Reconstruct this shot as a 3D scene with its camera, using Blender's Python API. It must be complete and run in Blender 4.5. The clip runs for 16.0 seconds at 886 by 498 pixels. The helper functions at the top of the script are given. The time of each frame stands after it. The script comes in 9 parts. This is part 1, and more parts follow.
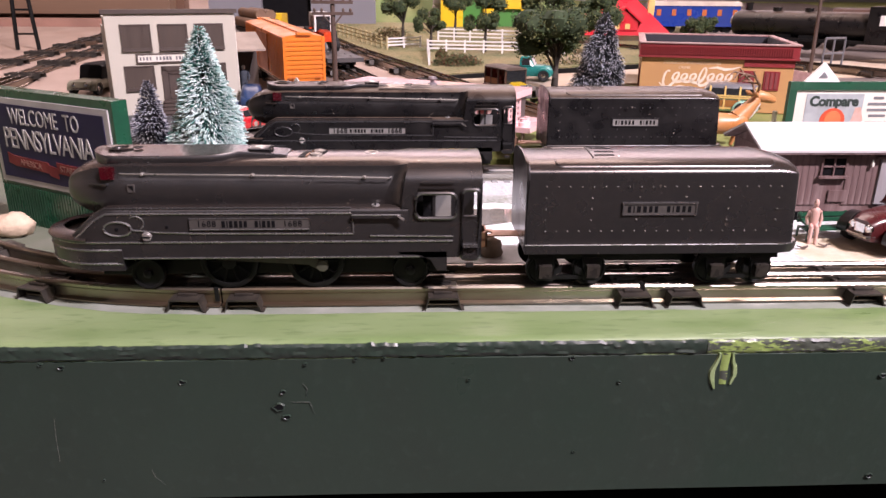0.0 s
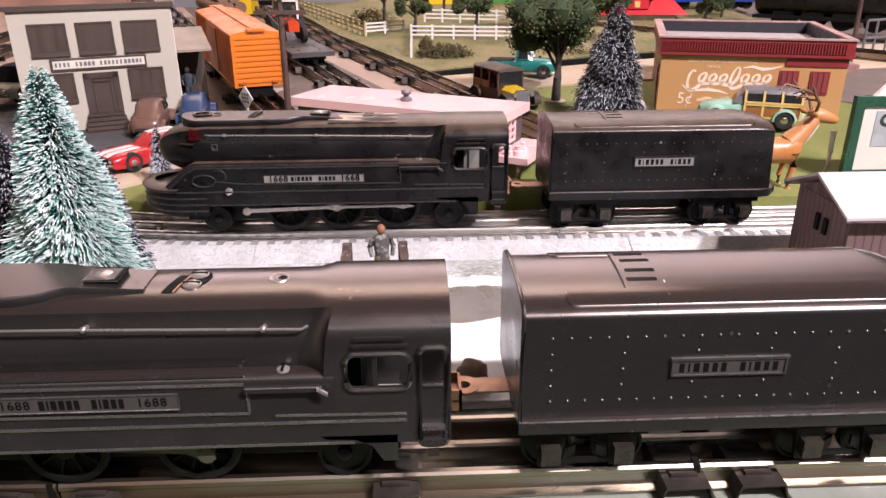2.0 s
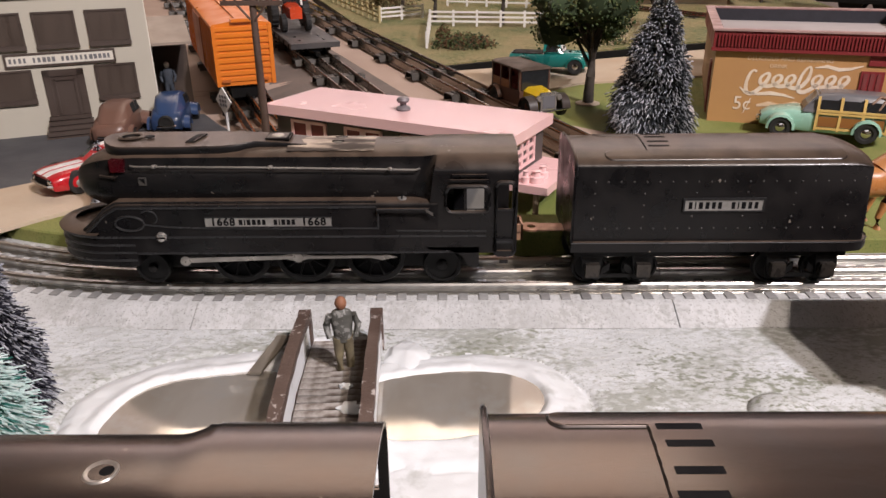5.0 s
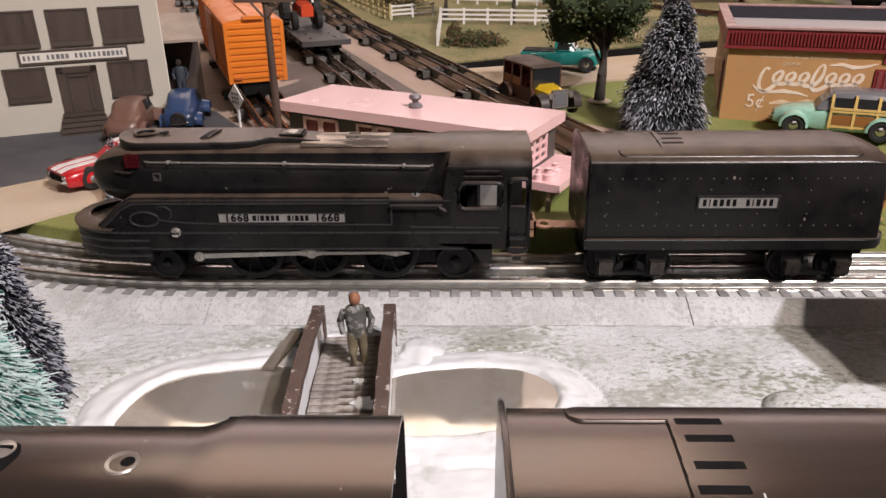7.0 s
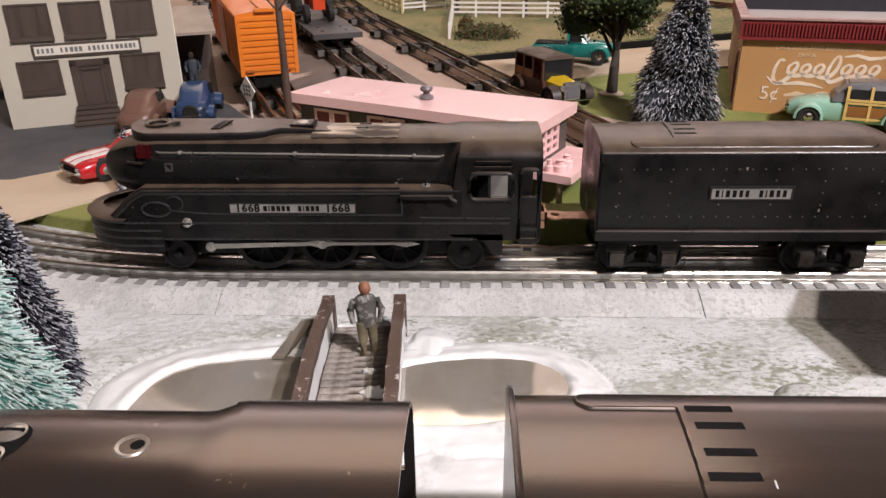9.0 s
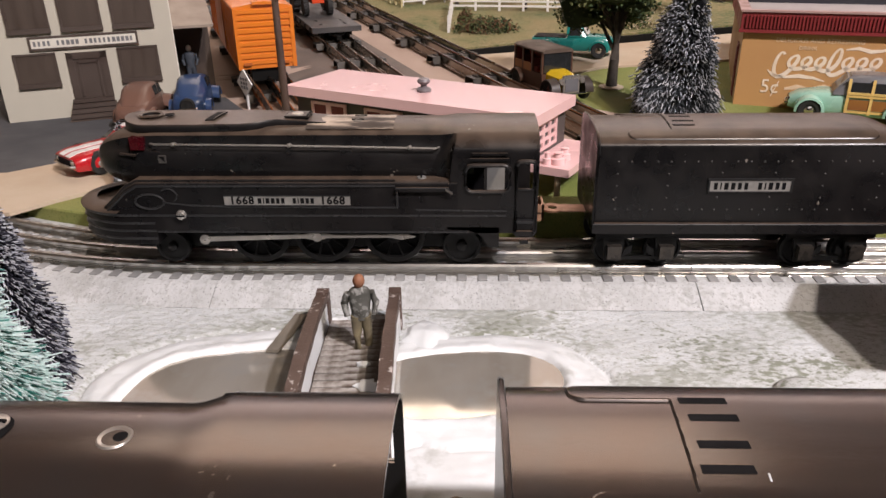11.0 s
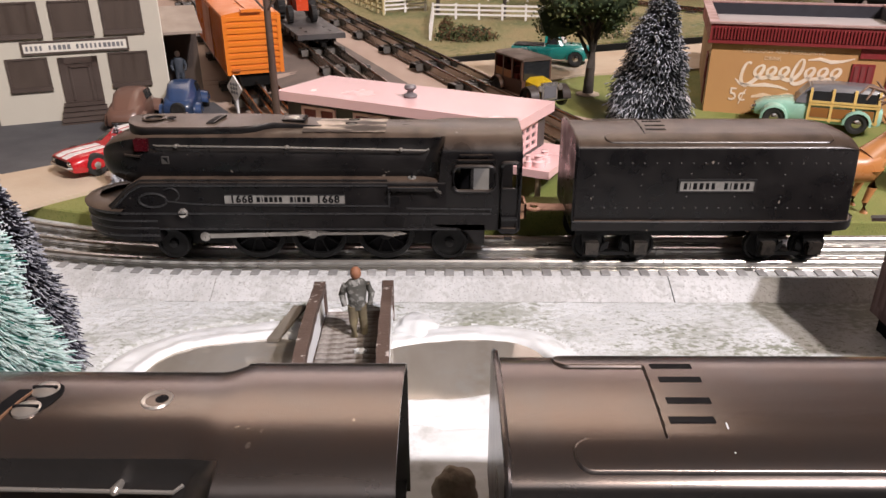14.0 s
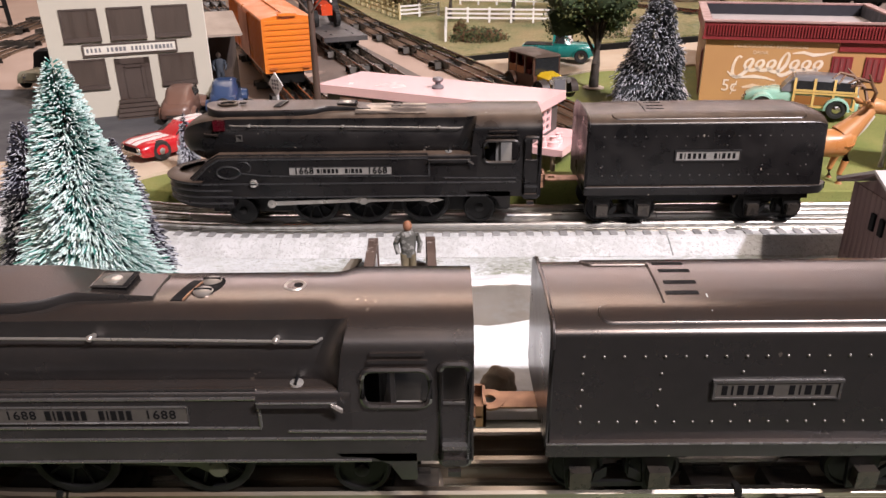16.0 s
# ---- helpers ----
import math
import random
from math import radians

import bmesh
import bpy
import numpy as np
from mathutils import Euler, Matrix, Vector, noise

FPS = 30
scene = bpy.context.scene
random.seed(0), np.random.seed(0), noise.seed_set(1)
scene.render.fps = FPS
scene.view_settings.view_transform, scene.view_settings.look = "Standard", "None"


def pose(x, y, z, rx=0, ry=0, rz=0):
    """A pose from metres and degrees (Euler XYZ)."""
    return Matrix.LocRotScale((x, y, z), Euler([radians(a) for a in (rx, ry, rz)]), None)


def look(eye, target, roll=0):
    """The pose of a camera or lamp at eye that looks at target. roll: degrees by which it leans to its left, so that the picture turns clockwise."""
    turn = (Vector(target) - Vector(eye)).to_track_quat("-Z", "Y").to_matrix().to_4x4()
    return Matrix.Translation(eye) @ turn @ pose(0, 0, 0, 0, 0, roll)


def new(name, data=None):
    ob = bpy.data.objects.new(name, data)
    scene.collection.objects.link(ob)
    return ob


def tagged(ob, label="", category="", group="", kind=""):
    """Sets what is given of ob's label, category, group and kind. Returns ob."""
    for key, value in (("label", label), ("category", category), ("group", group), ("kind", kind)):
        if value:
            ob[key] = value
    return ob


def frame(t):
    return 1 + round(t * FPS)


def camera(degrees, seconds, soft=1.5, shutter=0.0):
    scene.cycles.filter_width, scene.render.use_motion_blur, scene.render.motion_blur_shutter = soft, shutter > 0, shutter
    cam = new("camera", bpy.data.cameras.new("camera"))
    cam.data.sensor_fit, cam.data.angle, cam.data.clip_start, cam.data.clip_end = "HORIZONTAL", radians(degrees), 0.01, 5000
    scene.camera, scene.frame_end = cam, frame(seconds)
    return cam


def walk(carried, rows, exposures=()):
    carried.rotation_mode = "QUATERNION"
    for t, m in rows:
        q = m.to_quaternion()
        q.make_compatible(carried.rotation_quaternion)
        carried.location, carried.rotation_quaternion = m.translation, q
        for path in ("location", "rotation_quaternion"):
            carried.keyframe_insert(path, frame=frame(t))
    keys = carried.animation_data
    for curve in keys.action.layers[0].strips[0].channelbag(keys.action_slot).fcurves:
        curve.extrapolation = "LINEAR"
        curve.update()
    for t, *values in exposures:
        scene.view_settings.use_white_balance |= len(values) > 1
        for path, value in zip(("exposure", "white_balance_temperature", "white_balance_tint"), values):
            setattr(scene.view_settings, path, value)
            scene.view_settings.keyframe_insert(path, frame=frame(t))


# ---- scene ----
cam = camera(62.56, 16.0)
PATH = [
    (0, (0.09576, -0.01325, 0.18314), (0.13482, 0.92650, -0.15648), 0.423),
    (0.5, (0.09883, 0.00638, 0.17982), (0.13737, 0.94403, -0.16562), 0.192),
    (1, (0.10717, 0.04590, 0.18563), (0.14621, 0.98147, -0.16535), 0.056),
    (1.5, (0.11628, 0.10180, 0.18832), (0.15602, 1.03053, -0.18029), -0.169),
    (2, (0.12235, 0.15797, 0.20641), (0.16080, 1.08106, -0.17626), -0.257),
    (2.5, (0.12368, 0.21739, 0.20758), (0.15583, 1.13574, -0.18690), -0.229),
    (3, (0.12680, 0.27359, 0.20862), (0.13328, 1.18939, -0.19296), -0.645),
    (3.5, (0.14473, 0.29874, 0.19935), (0.13892, 1.21140, -0.20933), -0.575),
    (4, (0.15184, 0.28310, 0.20588), (0.14381, 1.19611, -0.20199), -0.538),
    (6.5, (0.15134, 0.27906, 0.20511), (0.13658, 1.19156, -0.20369), -0.473),
    (7, (0.14900, 0.27932, 0.20462), (0.12885, 1.19148, -0.20473), -0.579),
    (7.5, (0.14815, 0.27951, 0.20293), (0.12355, 1.19110, -0.20742), -0.634),
    (8, (0.14990, 0.27911, 0.20164), (0.12085, 1.18928, -0.21157), -0.736),
    (8.5, (0.14958, 0.27862, 0.20250), (0.11538, 1.18815, -0.21173), -0.837),
    (11, (0.15257, 0.28129, 0.19917), (0.11453, 1.18795, -0.22097), -0.853),
    (11.5, (0.15412, 0.27922, 0.19904), (0.12097, 1.18599, -0.22129), -0.714),
    (12, (0.15532, 0.27754, 0.19731), (0.12632, 1.18457, -0.22274), -0.698),
    (12.5, (0.15493, 0.27773, 0.20129), (0.13202, 1.18567, -0.21718), -0.546),
    (13, (0.15314, 0.27392, 0.20295), (0.13860, 1.18260, -0.21429), -0.315),
    (13.5, (0.15293, 0.27250, 0.20253), (0.14194, 1.18195, -0.21315), -0.222),
    (14, (0.14649, 0.25605, 0.20452), (0.14025, 1.16684, -0.20831), -0.091),
    (14.5, (0.13069, 0.21473, 0.19943), (0.12687, 1.12578, -0.21284), -0.270),
    (15, (0.12736, 0.18553, 0.20329), (0.12168, 1.09745, -0.20705), -0.499),
    (15.5, (0.12584, 0.18143, 0.20641), (0.11746, 1.09451, -0.20130), -0.665),
    (16, (0.12681, 0.17763, 0.20815), (0.11717, 1.09201, -0.19659), -0.720),
]
walk(cam, [(t, look(eye, target, roll)) for t, eye, target, roll in PATH],
     [(0, 0.68, 6250, 25), (1.5, 0.60, 6280, 22), (2.5, 0.36, 6400, 15), (3.2, 0.0, 6500, 10), (4.0, -0.09, 6500, 10), (7.5, -0.04, 6500, 10), (11.0, 0.01, 6500, 9), (13.5, 0.03, 6500, 9), (14.5, 0.32, 6450, 11), (16, 0.44, 6400, 12)])

# ---- room light ----
world = bpy.data.worlds.new("world")
scene.world = world
world.use_nodes = True
world.node_tree.nodes["Background"].inputs[0].default_value = (1.0, 0.86, 0.74, 1)
world.node_tree.nodes["Background"].inputs[1].default_value = 0.05


def area(name, eye, target, sx, sy, power, color):
    data = bpy.data.lights.new(name, "AREA")
    data.shape, data.size, data.size_y, data.energy, data.color = "RECTANGLE", sx, sy, power, color
    ob = new(name, data)
    ob.matrix_world = look(eye, target)
    return ob


# a ceiling panel beyond the layout, two track spotlights over the aisle and an added weak fill
area("ceiling_panel_light", (0.02, 2.02, 1.43), (0.02, 2.02, 0), 1.75, 0.86, 12.3, (1.0, 0.82, 0.68))


def spotlight(name, eye, target, power, color, angle):
    data = bpy.data.lights.new(name, "SPOT")
    data.energy, data.color, data.shadow_soft_size, data.spot_size, data.spot_blend = power, color, 0.06, radians(angle), 0.6
    ob = new(name, data)
    ob.matrix_world = look(eye, target)


spotlight("white_spot_lamp", (1.57, -0.77, 2.05), (-0.50, 0.85, 0.0), 335, (1.0, 0.93, 0.99), 85)
spotlight("warm_spot_lamp", (1.17, -0.77, 2.05), (-0.50, 0.85, 0.0), 190, (1.0, 0.83, 0.71), 85)
area("aisle_fill", (-0.05, -1.40, 1.45), (0.0, 0.5, 0.0), 2.2, 0.6, 4.0, (1.0, 0.92, 0.92))
# added wash over the unseen upper wall, to brighten reflections on the train roofs
area("wall_wash_fill", (0.3, 2.50, 0.86), (0.3, 3.0, 1.25), 3.6, 0.12, 52, (1.0, 0.88, 0.86))
scene.view_settings.exposure = 0.0

from mathutils import geometry

# ---- building helpers ----
def box(bm, x0, x1, y0, y1, z0, z1, m=None, mi=0):
    vs = [bm.verts.new(Vector((x, y, z)) if m is None else m @ Vector((x, y, z))) for z in (z0, z1) for y in (y0, y1) for x in (x0, x1)]
    for f in ((0, 2, 3, 1), (4, 5, 7, 6), (0, 1, 5, 4), (2, 6, 7, 3), (0, 4, 6, 2), (1, 3, 7, 5)):
        bm.faces.new([vs[i] for i in f]).material_index = mi


def bevel(bm, width, seg=2, angle=35):
    edges = [e for e in bm.edges if len(e.link_faces) == 2 and e.calc_face_angle(0) > radians(angle)]
    bmesh.ops.bevel(bm, geom=edges, offset=width, segments=seg, affect="EDGES", profile=0.5, clamp_overlap=True)


def loft(bm, rings, closed=True, cap=True, mi=0):
    rows = [[bm.verts.new(p) for p in r] for r in rings]
    n = len(rows[0])
    for a, b in zip(rows, rows[1:]):
        for i in range(n if closed else n - 1):
            j = (i + 1) % n
            try:
                bm.faces.new((a[i], a[j], b[j], b[i])).material_index = mi
            except ValueError:
                pass
    if cap and closed:
        bm.faces.new(rows[0][::-1]).material_index = mi
        bm.faces.new(rows[-1]).material_index = mi
    return rows


def frame_of(d):
    d = d.normalized()
    u = d.cross(Vector((0, 0, 1)))
    u = Vector((1, 0, 0)) if u.length < 1e-5 else u.normalized()
    return u, d.cross(u)


def tube(bm, pts, r, seg=8, closed=False, mi=0):
    """A round bar along points; r is one radius or one for each point."""
    pts = [Vector(p) for p in pts]
    n = len(pts)
    rad = r if isinstance(r, (list, tuple)) else [r] * n
    rings = []
    for i, p in enumerate(pts):
        a, b = (pts[i - 1], pts[(i + 1) % n]) if closed else (pts[max(i - 1, 0)], pts[min(i + 1, n - 1)])
        u, v = frame_of(b - a)
        rings.append([p + rad[i] * (math.cos(2 * math.pi * k / seg) * u + math.sin(2 * math.pi * k / seg) * v) for k in range(seg)])
    if closed:
        rings.append(rings[0])
    loft(bm, rings, cap=not closed, mi=mi)
    if closed:
        bmesh.ops.remove_doubles(bm, verts=bm.verts, dist=1e-7)


def lathe(bm, c, prof, seg=16, axis="z", mi=0):
    """Turns a profile of (radius, height) about an axis through c."""
    rings = []
    for r, h in prof:
        ring = []
        for k in range(seg):
            a = 2 * math.pi * k / seg
            x, y = max(r, 1e-5) * math.cos(a), max(r, 1e-5) * math.sin(a)
            ring.append(Vector(c) + (Vector((x, y, h)) if axis == "z" else Vector((x, h, y)) if axis == "y" else Vector((h, x, y))))
        rings.append(ring)
    loft(bm, rings, mi=mi)


def blob(bm, c, sx, sy, sz, seg=10, rough=0.0, seed=0, mi=0):
    rings = []
    for i in range(seg // 2 + 1):
        t = math.pi * (i + 0.02) / (seg // 2 + 0.04)
        ring = []
        for k in range(seg):
            a = 2 * math.pi * k / seg
            d = Vector((math.sin(t) * math.cos(a), math.sin(t) * math.sin(a), -math.cos(t)))
            g = 1 + rough * noise.noise(d * 1.9 + Vector((seed * 3.1, 7.7, seed)))
            ring.append(Vector(c) + Vector((d.x * sx * g, d.y * sy * g, d.z * sz * g)))
        rings.append(ring)
    loft(bm, rings, mi=mi)


def prism(bm, poly, z0, z1, mi=0):
    """An upright prism over a polygon of (x, y); z1 may be a function of x, y."""
    top = z1 if callable(z1) else (lambda x, y: z1)
    low = z0 if callable(z0) else (lambda x, y: z0)
    loft(bm, [[(x, y, low(x, y)) for x, y in poly], [(x, y, top(x, y)) for x, y in poly]], mi=mi)


def finish(bm, name, mats, smooth):
    bmesh.ops.recalc_face_normals(bm, faces=bm.faces)
    me = bpy.data.meshes.new(name)
    bm.to_mesh(me)
    bm.free()
    for m in mats if isinstance(mats, (list, tuple)) else [mats]:
        me.materials.append(m)
    if smooth:
        me.shade_smooth()
        me.set_sharp_from_angle(angle=radians(smooth))
    return me


def part(name, bm, material, parent, label="", smooth=40):
    """Links a bmesh as one mesh object under a thing or a part."""
    ob = new(name, finish(bm, name, material, smooth))
    ob.parent = parent
    return tagged(ob, label=label) if label else ob


def piece(name, me, parent, m=None):
    ob = new(name, me)
    ob.parent = parent
    if m is not None:
        ob.matrix_basis = m
    return ob


def thing(name, label, category, m=None, group="", kind=""):
    ob = new(name)
    ob.empty_display_size = 0.01
    if m is not None:
        ob.matrix_basis = m
    return tagged(ob, label, category, group, kind)


def solo(name, bm, material, label, category, m=None, group="", kind="", smooth=40):
    ob = new(name, finish(bm, name, material, smooth))
    if m is not None:
        ob.matrix_basis = m
    return tagged(ob, label, category, group, kind)


def text_mesh(body, size, material, spread=1.0, bold=0.0):
    """Flat letters in the built-in font, centred, facing -y."""
    cu = bpy.data.curves.new("letters", "FONT")
    cu.body, cu.size, cu.align_x, cu.align_y, cu.space_character = body, size, "CENTER", "CENTER", spread
    cu.extrude = size * 0.012
    cu.resolution_u = 3
    cu.offset = size * bold
    tmp = bpy.data.objects.new("letters", cu)
    scene.collection.objects.link(tmp)
    bpy.context.view_layer.update()
    me = bpy.data.meshes.new_from_object(tmp.evaluated_get(bpy.context.evaluated_depsgraph_get()))
    bpy.data.objects.remove(tmp)
    me.transform(pose(0, 0, 0, 90, 0, 0))
    me.materials.clear()
    me.materials.append(material)
    return me


def raw_mesh(name, verts, faces, mats, mi=None, smooth=False):
    me = bpy.data.meshes.new(name)
    me.from_pydata(verts, [], faces)
    for m in mats:
        me.materials.append(m)
    if mi is not None:
        me.polygons.foreach_set("material_index", mi)
    if smooth:
        me.shade_smooth()
    me.update()
    return me


# ---- materials ----
def material(name, color, rough=0.5, metal=0.0, other=None, scale=60.0, amount=0.5, fine=None, bump=0.0, bscale=300.0, coat=0.0,
             dust_sheen=None, dust_sheen_amount=0.0, dust_sheen_rough=0.45, rvar=0.15, spec=0.5, vary=0.0, stretch=None):
    """A painted or raw surface: two-scale colour variation, wear in the gloss, fine relief, and a tint on what faces
    up: dust, or on gunmetal the ceiling's painted reflection.
    """
    m = bpy.data.materials.new(name)
    m.use_nodes = True
    nt = m.node_tree
    N, L = nt.nodes, nt.links
    b = N["Principled BSDF"]
    tc = N.new("ShaderNodeTexCoord")
    vec = tc.outputs["Object"]
    if stretch:
        mp = N.new("ShaderNodeMapping")
        mp.inputs["Scale"].default_value = stretch
        L.new(vec, mp.inputs[0])
        vec = mp.outputs[0]
    n1 = N.new("ShaderNodeTexNoise")
    n1.inputs["Scale"].default_value, n1.inputs["Detail"].default_value = scale, 6
    n2 = N.new("ShaderNodeTexNoise")
    n2.inputs["Scale"].default_value, n2.inputs["Detail"].default_value = bscale, 4
    L.new(vec, n1.inputs["Vector"])
    L.new(vec, n2.inputs["Vector"])
    other = other or tuple(c * 0.72 for c in color)
    ramp = N.new("ShaderNodeValToRGB")
    ramp.color_ramp.elements[0].position, ramp.color_ramp.elements[1].position = 0.5 - 0.28 * (1.1 - amount), 0.5 + 0.28 * (1.1 - amount)
    ramp.color_ramp.elements[0].color, ramp.color_ramp.elements[1].color = (*color, 1), (*other, 1)
    L.new(n1.outputs[0], ramp.inputs[0])
    col = ramp.outputs[0]

    def mix(a, c, fac, mode="MIX"):
        x = N.new("ShaderNodeMix")
        x.data_type, x.blend_type = "RGBA", mode
        for sock, v in ((x.inputs["Factor"], fac), (x.inputs["A"], a), (x.inputs["B"], c)):
            if isinstance(v, (float, int)):
                sock.default_value = v
            elif isinstance(v, tuple):
                sock.default_value = (*v, 1)
            else:
                L.new(v, sock)
        return x.outputs["Result"]

    def remap(v, a, c, lo, hi):
        x = N.new("ShaderNodeMapRange")
        x.inputs["From Min"].default_value, x.inputs["From Max"].default_value = a, c
        x.inputs["To Min"].default_value, x.inputs["To Max"].default_value = lo, hi
        L.new(v, x.inputs[0])
        return x.outputs[0]

    if fine:
        col = mix(col, fine, remap(n2.outputs[0], 0.56, 0.66, 0.0, 0.8))
    if vary:
        oi = N.new("ShaderNodeObjectInfo")
        hs = N.new("ShaderNodeHueSaturation")
        L.new(remap(oi.outputs["Random"], 0, 1, 1 - vary, 1 + vary), hs.inputs["Value"])
        L.new(col, hs.inputs["Color"])
        col = hs.outputs[0]
    r = remap(n1.outputs[0], 0.3, 0.7, max(rough - rvar, 0.02), min(rough + rvar, 1.0))
    if dust_sheen:
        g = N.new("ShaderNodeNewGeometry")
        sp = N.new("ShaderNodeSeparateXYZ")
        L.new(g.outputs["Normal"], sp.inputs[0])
        up = remap(sp.outputs[2], 0.35, 0.95, 0.0, dust_sheen_amount)
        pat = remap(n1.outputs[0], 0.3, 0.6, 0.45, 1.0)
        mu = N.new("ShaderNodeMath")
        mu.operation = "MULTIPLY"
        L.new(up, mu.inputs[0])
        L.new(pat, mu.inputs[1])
        col = mix(col, dust_sheen, mu.outputs[0])
        rr = N.new("ShaderNodeMix")
        L.new(remap(sp.outputs[2], 0.74, 0.96, 0.0, 1.0), rr.inputs[0])
        L.new(r, rr.inputs[2])
        rr.inputs[3].default_value = dust_sheen_rough
        r = rr.outputs[0]
    L.new(col, b.inputs["Base Color"])
    L.new(r, b.inputs["Roughness"])
    b.inputs["Metallic"].default_value = metal
    b.inputs["Coat Weight"].default_value = coat
    b.inputs["Coat Roughness"].default_value = 0.12
    b.inputs["Specular IOR Level"].default_value = spec
    if bump:
        bp = N.new("ShaderNodeBump")
        bp.inputs["Strength"].default_value, bp.inputs["Distance"].default_value = bump, 0.0006
        L.new(n2.outputs[0], bp.inputs["Height"])
        L.new(bp.outputs[0], b.inputs["Normal"])
    return m


M_FASCIA = material("dark_green_paint", (0.021, 0.035, 0.026), 0.40, other=(0.016, 0.026, 0.019), scale=14, bump=0.35, bscale=130, fine=(0.023, 0.037, 0.028), amount=0.3)
M_GREEN = material("light_green_paint", (0.118, 0.178, 0.068), 0.42, other=(0.165, 0.220, 0.105), scale=22, bump=0.45, bscale=160, amount=0.5, stretch=(0.35, 1.6, 1), fine=(0.10, 0.15, 0.06))
M_TRACKBED = material("grey_table_paint", (0.20, 0.215, 0.19), 0.5, other=(0.13, 0.15, 0.12), scale=40, bump=0.3)
# brown tint on upward faces paints the warm ceiling's reflection into the enamel
M_GUN = material("gunmetal_enamel", (0.118, 0.115, 0.115), 0.30, 0.88, other=(0.078, 0.076, 0.077), scale=45, bump=0.04, bscale=900, dust_sheen=(0.26, 0.178, 0.136), dust_sheen_amount=0.32, dust_sheen_rough=0.205, amount=0.3, coat=0.0, spec=0.5, rvar=0.06)
# edge metals: rubbed paint plus the light that raised edges catch, put into colour
M_WORN_LIT_EDGE = material("worn_lit_gunmetal_edge", (0.24, 0.236, 0.232), 0.28, 0.85, other=(0.20, 0.196, 0.195), scale=150, amount=0.6)
M_WORN_LIT_EDGE_B = material("rubbed_lit_black_edge", (0.020, 0.020, 0.021), 0.36, 0.1, other=(0.010, 0.010, 0.011), scale=150, amount=0.6, spec=0.45)
M_BLACK = material("worn_black_enamel", (0.0050, 0.0050, 0.0056), 0.33, 0.0, other=(0.009, 0.008, 0.008), scale=70, bump=0.10, bscale=900, dust_sheen=(0.15, 0.105, 0.075), dust_sheen_amount=0.5, dust_sheen_rough=0.34, amount=0.3, spec=0.28, coat=0.05)
M_DARK = material("black_metal", (0.0055, 0.0055, 0.0055), 0.5, 0.0, scale=80, bump=0.1, spec=0.2)
M_STEEL = material("worn_steel", (0.50, 0.48, 0.45), 0.32, 0.75, other=(0.32, 0.29, 0.26), scale=60, bump=0.05, amount=0.3)
M_RAIL = material("tinplate_rail", (0.40, 0.375, 0.33), 0.34, 1.0, other=(0.20, 0.155, 0.11), scale=40, amount=0.6, stretch=(0.2, 1, 1))
M_RAIL_B = material("bright_rail", (0.62, 0.61, 0.58), 0.3, 1.0, other=(0.40, 0.39, 0.37), scale=40, amount=0.4, stretch=(0.2, 1, 1))
M_TIE = material("black_tin_tie", (0.026, 0.024, 0.022), 0.45, 0.4, other=(0.045, 0.038, 0.030), scale=120)
M_NICKEL = material("nickel_wire", (0.33, 0.315, 0.29), 0.36, 0.65, scale=90)
M_PLATE = material("nickel_plate", (0.40, 0.39, 0.37), 0.4, 0.6, scale=150, bump=0.05)
M_PLATE_DULL = material("dull_plate", (0.15, 0.14, 0.13), 0.45, 0.7, scale=150, bump=0.05)
M_INK = material("black_ink", (0.006, 0.006, 0.007), 0.6, spec=0.1)
M_COPPER = material("copper_drawbar", (0.44, 0.25, 0.15), 0.42, 0.7, other=(0.26, 0.15, 0.10), scale=90)
M_RED = material("red_jewel", (0.045, 0.002, 0.005), 0.25, coat=0.3, scale=200)
M_SNOW = material("snow_flock_ground", (0.57, 0.595, 0.615), 0.8, other=(0.47, 0.487, 0.49), scale=30, bump=1.6, bscale=260, fine=(0.47, 0.485, 0.485), amount=0.5, stretch=(0.9, 1.2, 1))


